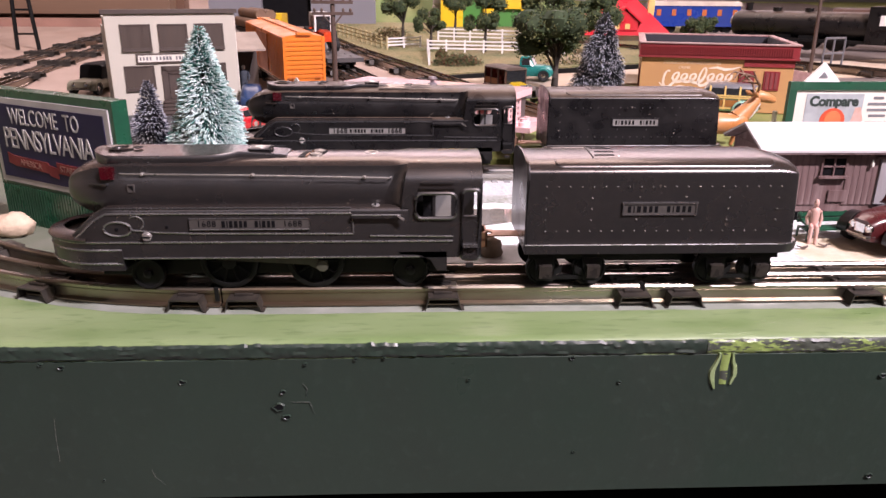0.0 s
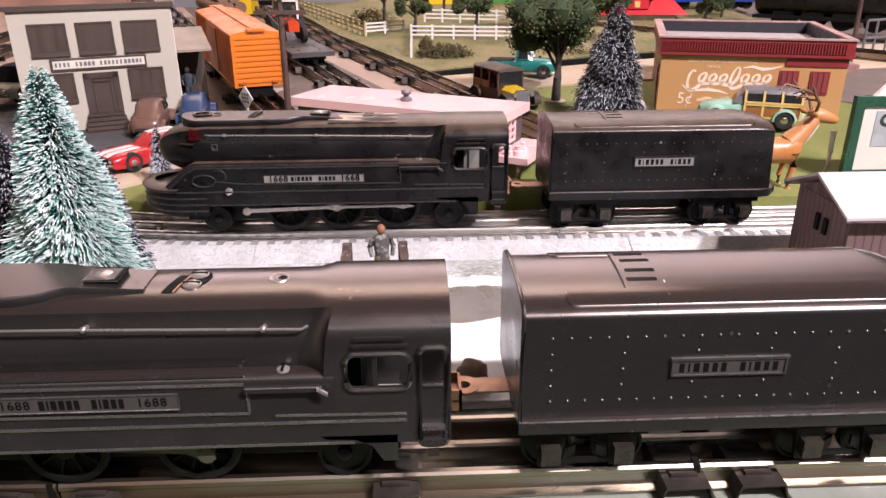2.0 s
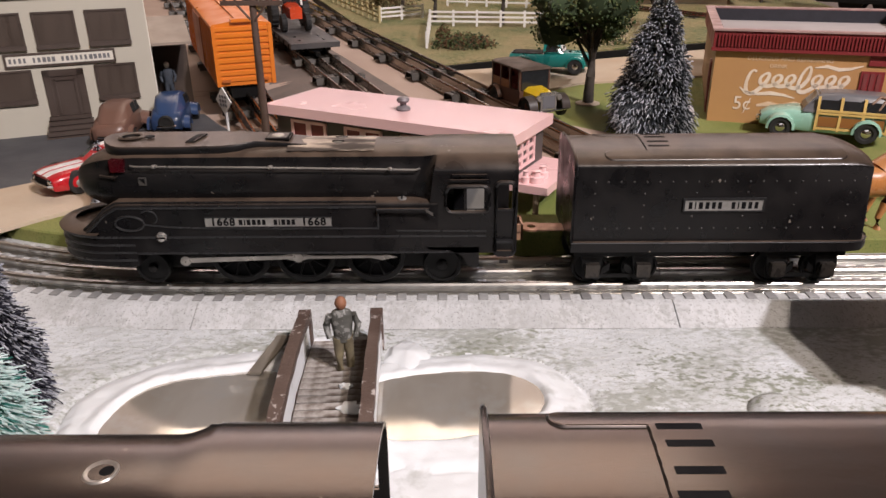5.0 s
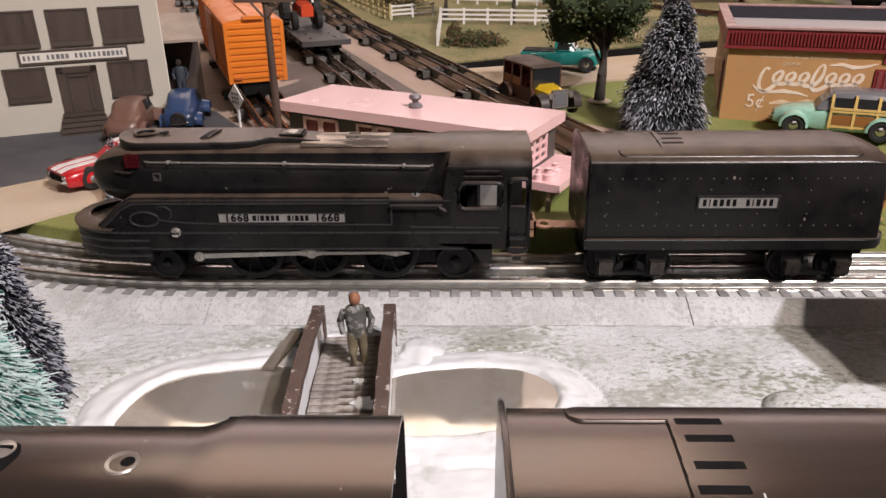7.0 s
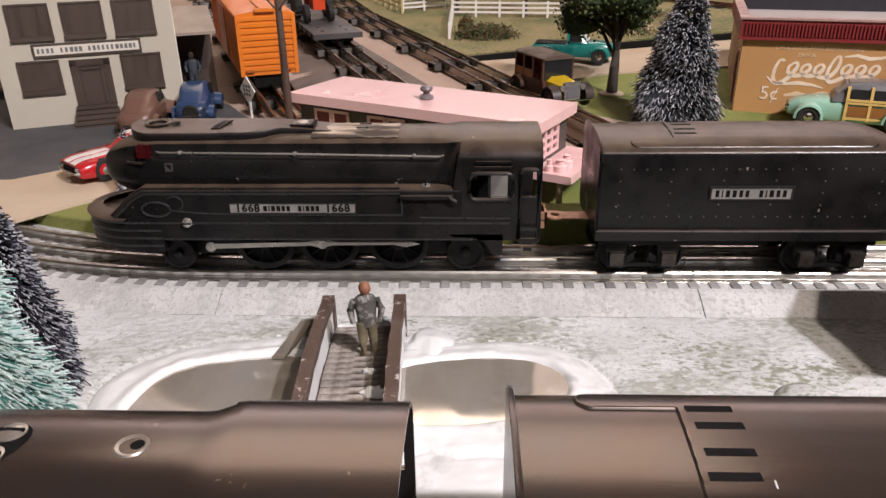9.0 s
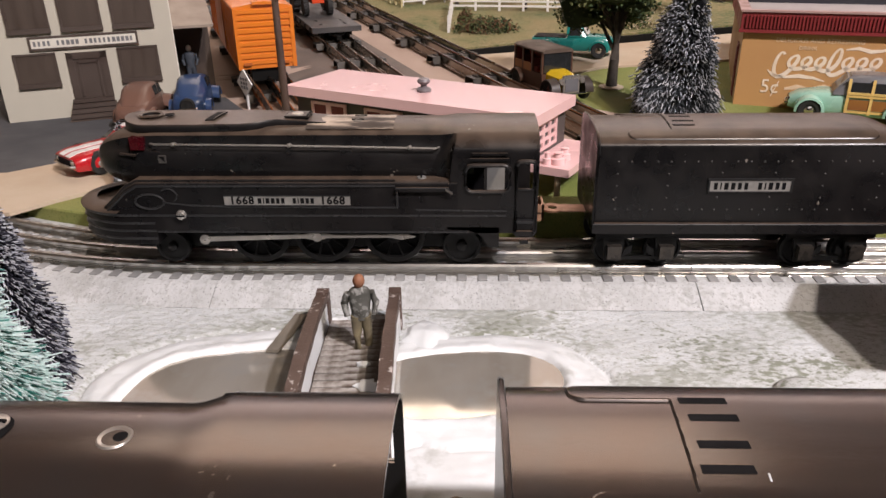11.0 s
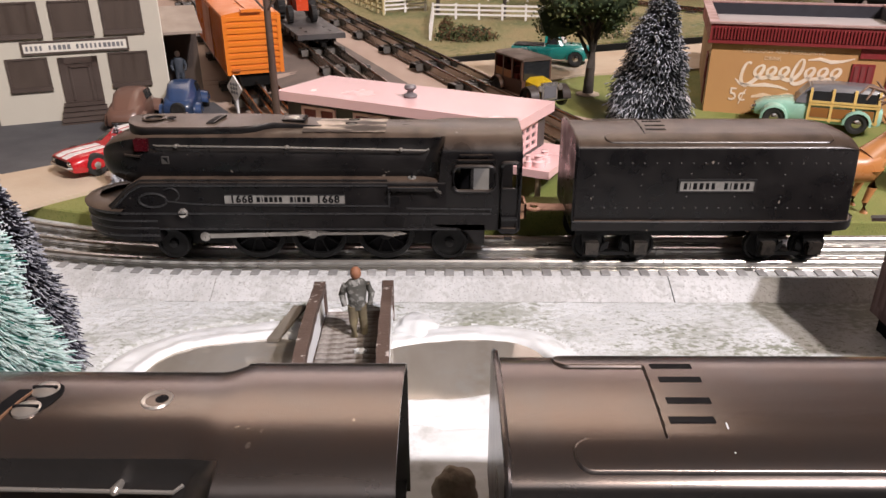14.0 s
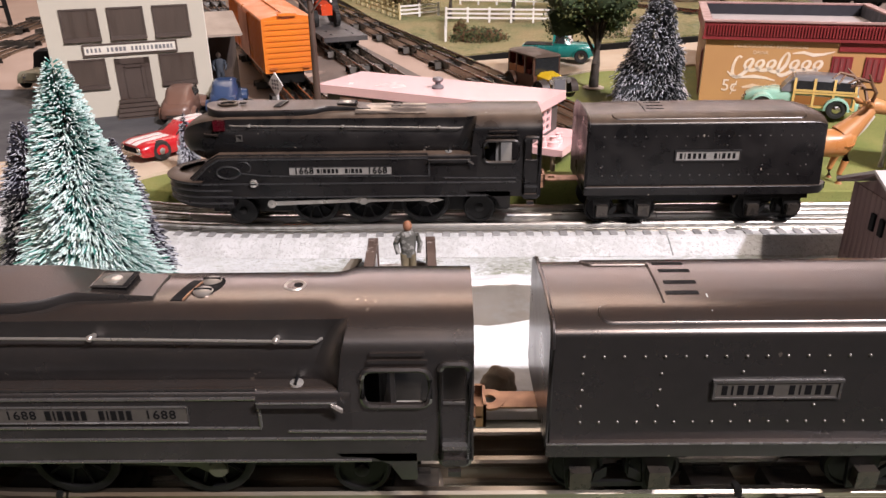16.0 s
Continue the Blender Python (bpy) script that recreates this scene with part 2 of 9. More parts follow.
def patchy(m, color, scale, lo, hi, breakup, speck=None, stretch=(1, 1, 1)):
    """Lays ragged patches of another colour over a material, and dark specks."""
    N, L = m.node_tree.nodes, m.node_tree.links
    sock = N["Principled BSDF"].inputs["Base Color"]
    src = sock.links[0].from_socket
    tc = N.new("ShaderNodeTexCoord")
    mp = N.new("ShaderNodeMapping")
    mp.inputs["Scale"].default_value = stretch
    L.new(tc.outputs["Object"], mp.inputs[0])
    n1, n2, n3 = (N.new("ShaderNodeTexNoise") for _ in range(3))
    for n, s, d in ((n1, scale, 3), (n2, breakup, 5), (n3, 900, 2)):
        n.inputs["Scale"].default_value, n.inputs["Detail"].default_value = s, d
        L.new(mp.outputs[0], n.inputs["Vector"])
    ad = N.new("ShaderNodeMath")
    ad.operation = "MULTIPLY_ADD"
    L.new(n2.outputs[0], ad.inputs[0])
    ad.inputs[1].default_value = 0.9
    L.new(n1.outputs[0], ad.inputs[2])
    mr = N.new("ShaderNodeMapRange")
    mr.inputs["From Min"].default_value, mr.inputs["From Max"].default_value = lo, hi
    L.new(ad.outputs[0], mr.inputs[0])
    mx = N.new("ShaderNodeMix")
    mx.data_type = "RGBA"
    L.new(mr.outputs[0], mx.inputs["Factor"])
    L.new(src, mx.inputs["A"])
    mx.inputs["B"].default_value = (*color, 1)
    out = mx.outputs["Result"]
    if speck:
        ms = N.new("ShaderNodeMapRange")
        ms.inputs["From Min"].default_value, ms.inputs["From Max"].default_value = 0.62, 0.66
        L.new(n3.outputs[0], ms.inputs[0])
        m2 = N.new("ShaderNodeMix")
        m2.data_type = "RGBA"
        L.new(ms.outputs[0], m2.inputs["Factor"])
        L.new(out, m2.inputs["A"])
        m2.inputs["B"].default_value = (*speck, 1)
        out = m2.outputs["Result"]
    L.new(out, sock)


patchy(M_SNOW, (0.33, 0.345, 0.32), 18, 0.94, 1.12, 240, (0.30, 0.31, 0.285), (0.8, 1.3, 1))
patchy(M_SNOW, (0.215, 0.23, 0.185), 15, 1.03, 1.17, 330, None, (0.85, 1.25, 1))
M_ROADBED = material("snowy_roadbed", (0.54, 0.55, 0.56), 0.7, other=(0.40, 0.407, 0.41), scale=40, bump=1.2, bscale=420, fine=(0.36, 0.363, 0.36), amount=0.3, stretch=(1, 0.5, 1))
M_BEDTIE = material("grey_tie", (0.15, 0.15, 0.15), 0.8, other=(0.27, 0.27, 0.268), scale=120, bump=0.3, vary=0.3)
M_PLASTER = material("white_plaster", (0.665, 0.69, 0.715), 0.6, other=(0.60, 0.62, 0.63), scale=40, bump=0.6, bscale=160)
M_DIRT = material("tan_dirt", (0.40, 0.33, 0.235), 0.85, other=(0.50, 0.44, 0.35), scale=40, bump=0.8, bscale=300, amount=0.6)
M_WATER = material("mirror_pond", (0.70, 0.66, 0.60), 0.08, 0.70, other=(0.52, 0.47, 0.40), scale=40, rvar=0.04, bump=0.03, bscale=120, stretch=(1, 0.35, 1))
patchy(M_WATER, (0.66, 0.65, 0.62), 20, 0.98, 1.2, 90)
M_GROUND = material("brown_board", (0.30, 0.215, 0.170), 0.75, other=(0.37, 0.28, 0.23), scale=18, bump=0.4)
M_ASPHALT = material("grey_asphalt", (0.065, 0.066, 0.072), 0.75, other=(0.050, 0.050, 0.055), scale=20, bump=0.4, bscale=400)
M_BEIGE = material("beige_concrete", (0.46, 0.38, 0.29), 0.8, other=(0.40, 0.31, 0.22), scale=14, bump=0.3)
M_GRASS = material("grass_mat", (0.13, 0.16, 0.035), 0.9, other=(0.20, 0.20, 0.06), scale=30, bump=1.0, bscale=900, fine=(0.07, 0.11, 0.02))
M_DRYGRASS = material("dry_grass_mat", (0.15, 0.145, 0.055), 0.9, other=(0.24, 0.19, 0.095), scale=22, bump=1.0, bscale=700, fine=(0.08, 0.09, 0.03))
patchy(M_DRYGRASS, (0.075, 0.095, 0.028), 14, 0.95, 1.15, 160, (0.33, 0.28, 0.16))
patchy(M_ROADBED, (0.36, 0.365, 0.36), 30, 0.94, 1.18, 300, (0.27, 0.275, 0.27))
patchy(M_PLASTER, (0.45, 0.465, 0.46), 26, 1.06, 1.25, 120)
M_EDGE_LIGHT = material("chipped_green_edge", (0.060, 0.070, 0.055), 0.5, scale=30, bump=0.6, bscale=300)
patchy(M_EDGE_LIGHT, (0.19, 0.265, 0.075), 30, 0.93, 0.97, 300, None, (0.6, 1, 2.2))
patchy(M_GUN, (0.30, 0.27, 0.24), 55, 1.275, 1.295, 420)
patchy(M_BLACK, (0.16, 0.14, 0.12), 55, 1.27, 1.28, 420)

# ---- the table, its ground and the room ----
def ground_z(x, y):
    """The height of the raised rear board: it climbs gently, but the street by the store lies level and low."""
    def ease(v, a, b):
        u = min(1.0, max(0.0, (v - a) / (b - a)))
        return u * u * (3 - 2 * u)

    z = 0.022 + 0.05 * (y - 0.8)
    low = (1 - ease(x, -0.085, -0.005)) * (1 - ease(y, 1.07, 1.25))
    return z + (min(z, 0.0192) - z) * low


bm = bmesh.new()
lip = [(-1.6 + 3.8 * i / 760, 0.3468 + 0.0006 * noise.noise(Vector((i * 0.33, 7, 0))) + 0.0005 * noise.noise(Vector((i * 0.05, 2, 0)))) for i in range(761)]
lip_z = [0.0005 * noise.noise(Vector((i * 0.21, 1, 5))) for i in range(761)]
loft(bm, [[(x, y + 0.001, -0.03) for x, y in lip], [(x, y, -0.004) for x, y in lip], [(x, y + 0.0002, -0.0016 + z) for (x, y), z in zip(lip, lip_z)],
          [(x, y + 0.0018, -0.0002 + z * 0.5) for (x, y), z in zip(lip, lip_z)], [(x, y + 0.006, 0.0) for x, y in lip], [(x, 3.0, 0.0) for x, y in lip], [(x, 3.0, -0.03) for x, y in lip]], closed=False)
table = solo("table_top", bm, M_GREEN, "plywood train table painted light green", "table", kind="structure")
bm = bmesh.new()
bend = lambda x: 0.0 if x > -0.02 else min(0.25, (x + 0.02) ** 2 / 0.67)
bed_front = [(-0.9 + 1.9 * i / 180, 0.3825 + bend(-0.9 + 1.9 * i / 180) + 0.0020 * noise.noise(Vector((i * 0.12, 4, 0))) + 0.0010 * noise.noise(Vector((i * 0.5, 4, 3)))) for i in range(181)]
loft(bm, [[(x, y, 0.0001) for x, y in bed_front], [(x, y + 0.0004, 0.00035) for x, y in bed_front], [(x, 0.452 + bend(x), 0.00035) for x, y in bed_front]], closed=False)
solo("trackbed_paint", bm, M_TRACKBED, "grey painted strip of the table under the front track", "paint strip", kind="structure")


def ragged_edge(name, x0, x1, mt, label):
    """The rough ply edge under the table's lip, with a ragged upper border."""
    n = int((x1 - x0) / 0.0016)
    bm = bmesh.new()
    rows = []
    for k in range(7):
        f = k / 6
        row = []
        for i in range(n + 1):
            x = x0 + (x1 - x0) * i / n
            top = -0.0017 + 0.0011 * noise.noise(Vector((x * 260, 1, 0))) + 0.0006 * noise.noise(Vector((x * 60, 5, 0)))
            bot = -0.0104 + 0.0007 * noise.noise(Vector((x * 45, 9, 0)))
            z = top + (bot - top) * f
            rough = 0.00075 * noise.noise(Vector((x * 330, z * 900, 3))) + 0.0006 * noise.noise(Vector((x * 70, z * 1500, 8)))
            row.append((x, 0.3458 + (0.0010 if k in (0, 6) else 0) + rough, z))
        rows.append(row)
    loft(bm, rows, closed=False)
    solo(name, bm, mt, label, "edge trim", kind="structure", smooth=30)


ragged_edge("edge_trim", -0.9, 0.2590, M_FASCIA, "rough plywood edge painted dark green")
ragged_edge("edge_trim", 0.2594, 1.3, M_EDGE_LIGHT, "rough plywood edge with chipped light green paint")
bm = bmesh.new()
NX = 190
front = []
for i in range(NX + 1):
    x = -1.6 + 3.8 * i / NX
    front.append((x, 0.3465 + 0.0006 * noise.noise(Vector((x * 9, 0, 0)))))
rows = []
for z in (-0.1015, -0.07, -0.035, -0.0125, -0.0112, -0.0104, -0.004):
    rows.append([(x, y + (0.0016 if z > -0.0110 else 0), z) for x, y in front])
back = [[(x, 0.366, z) for x, y in front] for z in (-0.004, -0.1015)]
loft(bm, rows + back + [rows[0]], closed=False)
fascia = solo("fascia_board", bm, M_FASCIA, "dark green painted wooden fascia board of the table", "board", kind="structure")
# nail holes, chips, scratches and a paint drip on the fascia
M_SCRATCH = material("bare_scratch", (0.11, 0.12, 0.10), 0.7, other=(0.05, 0.06, 0.05), scale=300, amount=0.8)
for n, (x, z, r) in enumerate(((-0.1080, -0.0122, 0.0008), (-0.0972, -0.0141, 0.0013), (-0.0330, -0.0241, 0.0015), (0.0188, -0.0408, 0.0024), (0.0232, -0.0474, 0.0017), (0.0219, -0.0313, 0.0011), (0.0630, -0.0109, 0.0008), (0.0786, -0.0107, 0.0007), (0.0353, -0.0136, 0.0007), (0.1835, -0.0120, 0.0012), (0.2113, -0.0277, 0.0008), (0.1258, -0.0248, 0.0008), (0.3643, -0.0257, 0.0013), (0.3705, -0.0949, 0.0016), (-0.0848, -0.0878, 0.0007), (0.1883, -0.0738, 0.0006))):
    rng = random.Random(n)
    rim = []
    for i in range(14):
        a = 2 * math.pi * i / 14
        q = r * (0.75 + 0.5 * rng.random())
        rim.append((x + q * 1.15 * math.cos(a), z + q * 0.8 * math.sin(a)))
    bm = bmesh.new()
    loft(bm, [[(x + (px - x) * k, y, z + (pz - z) * k) for px, pz in rim] for k, y in ((1.35, 0.3467), (1.15, 0.3455), (0.95, 0.3457), (0.80, 0.3466))], cap=False)
    dent = part("dent", bm, M_FASCIA, fascia)
    bm = bmesh.new()
    bm.faces.new([bm.verts.new((x + (px - x) * 0.92, 0.34585, z + (pz - z) * 0.92)) for px, pz in rim])
    part("hole", bm, M_INK, dent)
for pts in ([(-0.1063, -0.0461), (-0.1075, -0.0613), (-0.1077, -0.0744)], [(-0.0567, -0.0815), (-0.0553, -0.0865), (-0.0502, -0.0915)], [(0.0264, -0.0377), (0.0363, -0.0379), (0.0388, -0.0458)], [(0.0330, -0.0258), (0.0354, -0.0292), (0.0345, -0.0342)]):
    bm = bmesh.new()
    tube(bm, [(x, 0.3462, z) for x, z in pts], [0.00010, 0.00018, 0.00008][:len(pts)], 5)
    part("scratch", bm, M_SCRATCH, fascia, "pale scratch in the paint")
M_DRIP = material("pale_green_drip", (0.23, 0.30, 0.15), 0.45, other=(0.17, 0.24, 0.10), scale=160)
for x0, bulge, w, z1, mt_ in ((0.2672, -0.0030, 0.0017, -0.0325, M_DRIP), (0.2745, 0.0026, 0.0015, -0.0300, M_DRIP), (0.2709, 0.0, 0.0034, -0.0300, M_EDGE_LIGHT)):
    bm = bmesh.new()
    rings = []
    for i in range(19):
        f = i / 18
        cx = x0 + bulge * math.sin(f * 2.6) ** 2 + 0.0005 * noise.noise(Vector((f * 5, x0 * 90, 0)))
        z = -0.0100 + (z1 + 0.0100) * f
        ww = w * (0.55 + 0.75 * math.sin(math.pi * f ** 1.3)) if mt_ is M_DRIP else w * (1 - 0.2 * f)
        proud = 0.3455 if mt_ is M_DRIP else 0.3460
        rings.append([(cx - ww, 0.3470, z), (cx - ww * 0.5, proud, z), (cx + ww * 0.5, proud, z), (cx + ww, 0.3470, z)])
    loft(bm, rings)
    part("paint_drip", bm, mt_, fascia, "pale green paint drip" if mt_ is M_DRIP else "scraped paint")
bm = bmesh.new()
box(bm, -1.6, 2.2, 0.40, 3.0, -0.9, -0.86)
solo("under_shelf", bm, M_DARK, "dark shelf under the table", "shelf", kind="structure")

M_WALL = material("grey_wall_paint", (0.20, 0.20, 0.22), 0.7, other=(0.17, 0.17, 0.19), scale=3, bump=0.1)
M_ROOMWALL = material("tan_room_wall", (0.42, 0.34, 0.26), 0.8, other=(0.36, 0.29, 0.22), scale=2, bump=0.1)
# unseen upper wall, kept pale so that the train roofs mirror it
M_BOUNCEWALL = material("pale_rose_bounce_wall", (0.58, 0.53, 0.52), 0.8, other=(0.52, 0.47, 0.46), scale=2, bump=0.1)
# unseen floor and ceiling, toned for what the metal sides and roofs mirror
M_FLOOR = material("grey_bounce_floor", (0.24, 0.22, 0.21), 0.9, scale=40, bump=0.5)
M_CEIL = material("brown_bounce_ceiling", (0.26, 0.19, 0.14), 0.9, scale=30, bump=0.4)
for name, dims, mt in (("wall_north", (-2.2, 3.2, 3.0, 3.1, -0.9, 0.75), M_WALL), ("wall_north_upper", (-2.2, 3.2, 3.0, 3.1, 0.75, 2.3), M_BOUNCEWALL), ("wall_south", (-2.2, 3.2, -2.2, -2.1, -0.9, 2.3), M_ROOMWALL),
                       ("wall_west", (-2.3, -2.2, -2.2, 3.1, -0.9, 2.3), M_ROOMWALL), ("wall_east", (3.2, 3.3, -2.2, 3.1, -0.9, 2.3), M_ROOMWALL),
                       ("floor", (-2.3, 3.3, -2.2, 3.1, -0.95, -0.9), M_FLOOR), ("ceiling", (-2.3, 3.3, -2.2, 3.1, 2.3, 2.35), M_CEIL)):
    bm = bmesh.new()
    box(bm, *dims)
    solo(name, bm, mt, {"floor": "unseen floor of the room, toned grey for reflections", "ceiling": "unseen ceiling of the room, toned brown for reflections"}.get(name, "plain painted wall of the room"), name.split("_")[0], kind="structure")

# the rear board
edge = []
for i in range(121):
    x = -1.5 + 3.6 * i / 120
    edge.append((x, 0.7135 + (min(x - 0.0, 0.0) ** 2 / 0.84 if x > -0.3 else 0.107 + (-0.3 - x) * 0.9)))
bm = bmesh.new()
rows = [[(x, y, 0.0005) for x, y in edge], [(x, y, ground_z(x, y) - 0.001) for x, y in edge], [(x, y + 0.001, ground_z(x, y)) for x, y in edge]]
for y1 in [0.74 + 0.02 * k for k in range(30)] + [1.6, 3.0]:
    rows.append([(x, max(y + 0.002, y1), ground_z(x, max(y + 0.002, y1))) for x, y in edge])
loft(bm, rows, closed=False)
solo("ground", bm, M_GRASS, "raised rear ground of the layout covered with green grass mat", "ground", kind="structure")


def sheet(name, poly, lift, mt, label, category="ground", thick=0.0006):
    bm = bmesh.new()
    flat = [Vector((x, y, 0)) for x, y in poly]
    tris = [[flat[i] for i in t] for t in geometry.tessellate_polygon([flat])]
    for _ in range(4):
        tris = [q for p, r, t in tris for m1, m2, m3 in [((p + r) / 2, (r + t) / 2, (t + p) / 2)] for q in ([p, m1, m3], [m1, r, m2], [m3, m2, t], [m1, m2, m3])]
    corners = {}
    for t in tris:
        keys = [(round(v.x, 6), round(v.y, 6)) for v in t]
        for key, v in zip(keys, t):
            if key not in corners:
                corners[key] = bm.verts.new(v)
        bm.faces.new([corners[key] for key in keys])
    ext = bmesh.ops.extrude_edge_only(bm, edges=[e for e in bm.edges if len(e.link_faces) == 1])
    low = {g for g in ext["geom"] if isinstance(g, bmesh.types.BMVert)}
    for v in bm.verts:
        v.co.z = ground_z(v.co.x, v.co.y) + (lift - thick - 0.002 if v in low else lift)
    return solo(name, bm, mt, label, category, kind="structure")


sheet("track_ground", [(-1.4, 1.02), (-0.33, 1.0), (-0.30, 1.09), (-0.12, 1.04), (-0.05, 0.93), (0.02, 0.90), (0.30, 0.86), (0.30, 0.93), (0.21, 1.0), (0.165, 1.065), (0.135, 1.165), (-0.11, 1.75), (-0.2, 2.9), (-1.4, 2.9)], 0.0010, M_GROUND, "brown painted board under the rear tracks")
sheet("asphalt", [(-0.75, 0.90), (-0.50, 0.79), (-0.203, 0.8045), (-0.169, 0.834), (-0.05, 0.885), (0.02, 0.90), (-0.05, 0.955), (-0.11, 1.05), (-0.30, 1.11), (-0.75, 1.11)], 0.0020, M_ASPHALT, "dark grey painted street in front of the store", "street")
sheet("sidewalk", [(-0.62, 0.82), (-0.40, 0.74), (-0.155, 0.722), (-0.109, 0.771), (0.0, 0.845), (0.02, 0.897), (-0.05, 0.882), (-0.169, 0.831), (-0.203, 0.8015), (-0.50, 0.787)], 0.0026, M_BEIGE, "beige painted sidewalk with dusty stains", "sidewalk")
sheet("dirt_road", [(0.168, 1.067), (0.137, 1.165), (0.20, 1.183), (0.36, 1.235), (0.60, 1.32), (1.2, 1.45), (1.2, 1.25), (0.60, 1.17), (0.40, 1.13), (0.30, 1.11), (0.25, 1.075), (0.20, 1.055)], 0.0024, M_BEIGE, "pale tan dirt road beside the farm", "road")
M_YARD = material("dark_yard_ballast", (0.095, 0.075, 0.066), 0.85, other=(0.15, 0.12, 0.105), scale=30, bump=0.8, bscale=300)
sheet("yard_ground", [(0.50, 1.14), (0.66, 0.99), (1.6, 1.0), (1.6, 2.9), (0.9, 2.9), (0.62, 1.6)], 0.0014, M_YARD, "brown board under the rear railway yard")
sheet("track_bed", [(0.020, 0.952), (0.075, 0.985), (0.120, 1.035), (-0.085, 1.46), (-0.26, 1.95), (-0.40, 1.95), (-0.215, 1.50), (-0.130, 1.30), (-0.022, 1.00)], 0.0016, M_YARD, "dark stained board between the rear tracks")

# the farm mat with a dark edge
FARM = [(0.136, 1.167), (0.215, 1.20), (0.36, 1.25), (0.62, 1.34), (0.80, 1.45), (0.80, 2.1), (-0.20, 2.1), (-0.105, 1.75), (0.03, 1.39)]
sheet("farm_edge", [(x, y - 0.004) for x, y in FARM], 0.0085, M_DARK, "black raised edge of the farm mat", "edging", 0.009)
sheet("farm_mat", FARM, 0.0105, M_DRYGRASS, "dry yellow-green grass mat of the farm", "grass", 0.004)


M_MAT = material("dark_green_mat", (0.095, 0.115, 0.075), 0.85, other=(0.145, 0.150, 0.115), scale=30, bump=0.8, bscale=700, fine=(0.13, 0.14, 0.10))
bm = bmesh.new()
mat_edge = [(-0.9 + 0.77 * i / 60, 0.4485 + (0.0 if -0.9 + 0.77 * i / 60 > -0.05 else (-0.05 + 0.9 - 0.77 * i / 60) ** 2 * 1.6) + 0.002 * noise.noise(Vector((i * 0.7, 0, 0)))) for i in range(61)]
loft(bm, [[(x, y, 0.0002) for x, y in mat_edge], [(x, y + 0.001, 0.0016) for x, y in mat_edge], [(x, y + 0.35, 0.0016) for x, y in mat_edge]], closed=False)
solo("green_mat", bm, M_MAT, "dark green flocked mat under the welcome billboard", "mat", kind="structure")


# the snow field with its pond
def pond_r(x, y):
    """Two joined lobes: below 1 inside the water."""
    a = (abs((x - 0.0560) / 0.0565) ** 2.3 + abs((y - 0.5435) / 0.0375) ** 2.3) ** (1 / 2.3)
    c, s = math.cos(radians(8)), math.sin(radians(8))
    u, v = (x - 0.149) * c + (y - 0.5555) * s, (y - 0.5555) * c - (x - 0.149) * s
    b = (abs(u / 0.0460) ** 2.2 + abs(v / 0.0255) ** 2.2) ** (1 / 2.2)
    return min(a, b) - 0.06 * max(0.0, 1 - abs(a - b) / 0.4) ** 2


def pond_d(x, y):
    """Metres from the waterline, below zero in the water."""
    e = 0.0005
    r = pond_r(x, y)
    gx_, gy_ = (pond_r(x + e, y) - pond_r(x - e, y)) / (2 * e), (pond_r(x, y + e) - pond_r(x, y - e)) / (2 * e)
    return (r - 1) / max(8.0, math.hypot(gx_, gy_))


def step(v, a, b):
    u = min(1.0, max(0.0, (v - a) / (b - a)))
    return u * u * (3 - 2 * u)


def snow_z(x, y):
    d = pond_d(x, y) + 0.0016 * noise.noise(Vector((x * 42, y * 42, 6)))
    z = 0.0042 + 0.0008 * noise.noise(Vector((x * 45, y * 45, 1.0))) + 0.00045 * noise.noise(Vector((x * 160, y * 260, 4.0)))
    wide = 0.020 + 0.006 * noise.noise(Vector((x * 16, y * 16, 2)))
    tall = 0.0034 + 0.0014 * noise.noise(Vector((x * 30, y * 30, 9)))
    bank = step(d, -0.0012, 0.0030) * (1 - 0.45 * step(d, 0.003, 0.010)) * (1 - step(d, wide - 0.007, wide))
    z += tall * bank + 0.0008 * bank * noise.noise(Vector((x * 110, y * 110, 2))) - 0.0013 * math.exp(-((d - wide - 0.0006) / 0.0011) ** 2)
    return z - 0.0085 * (1 - step(d, -0.0050, -0.0004))


gx = [-0.155 + 0.003 * i for i in range(36)] + [-0.047 + 0.0012 * i for i in range(241)] + [0.2425 + 0.0035 * i for i in range(120)]
GX, GY = len(gx) - 1, 132
verts, faces, mi = [], [], []
for j in range(GY + 1):
    for x in gx:
        y0 = 0.452 + 0.004 * noise.noise(Vector((x * 14, 3, 0))) + (0.0 if x > -0.05 else (-0.05 - x) ** 2 * 2.2)
        y = y0 + (0.6239 - y0 + (0 if x > 0.02 else (0.02 - x) ** 2 / 0.84)) * j / GY
        if x < -0.154:
            x += 0.010 * noise.noise(Vector((y * 60, 0, 0)))
        verts.append((x, y, 0.0006 if j == 0 or x < -0.14 else snow_z(x, y)))
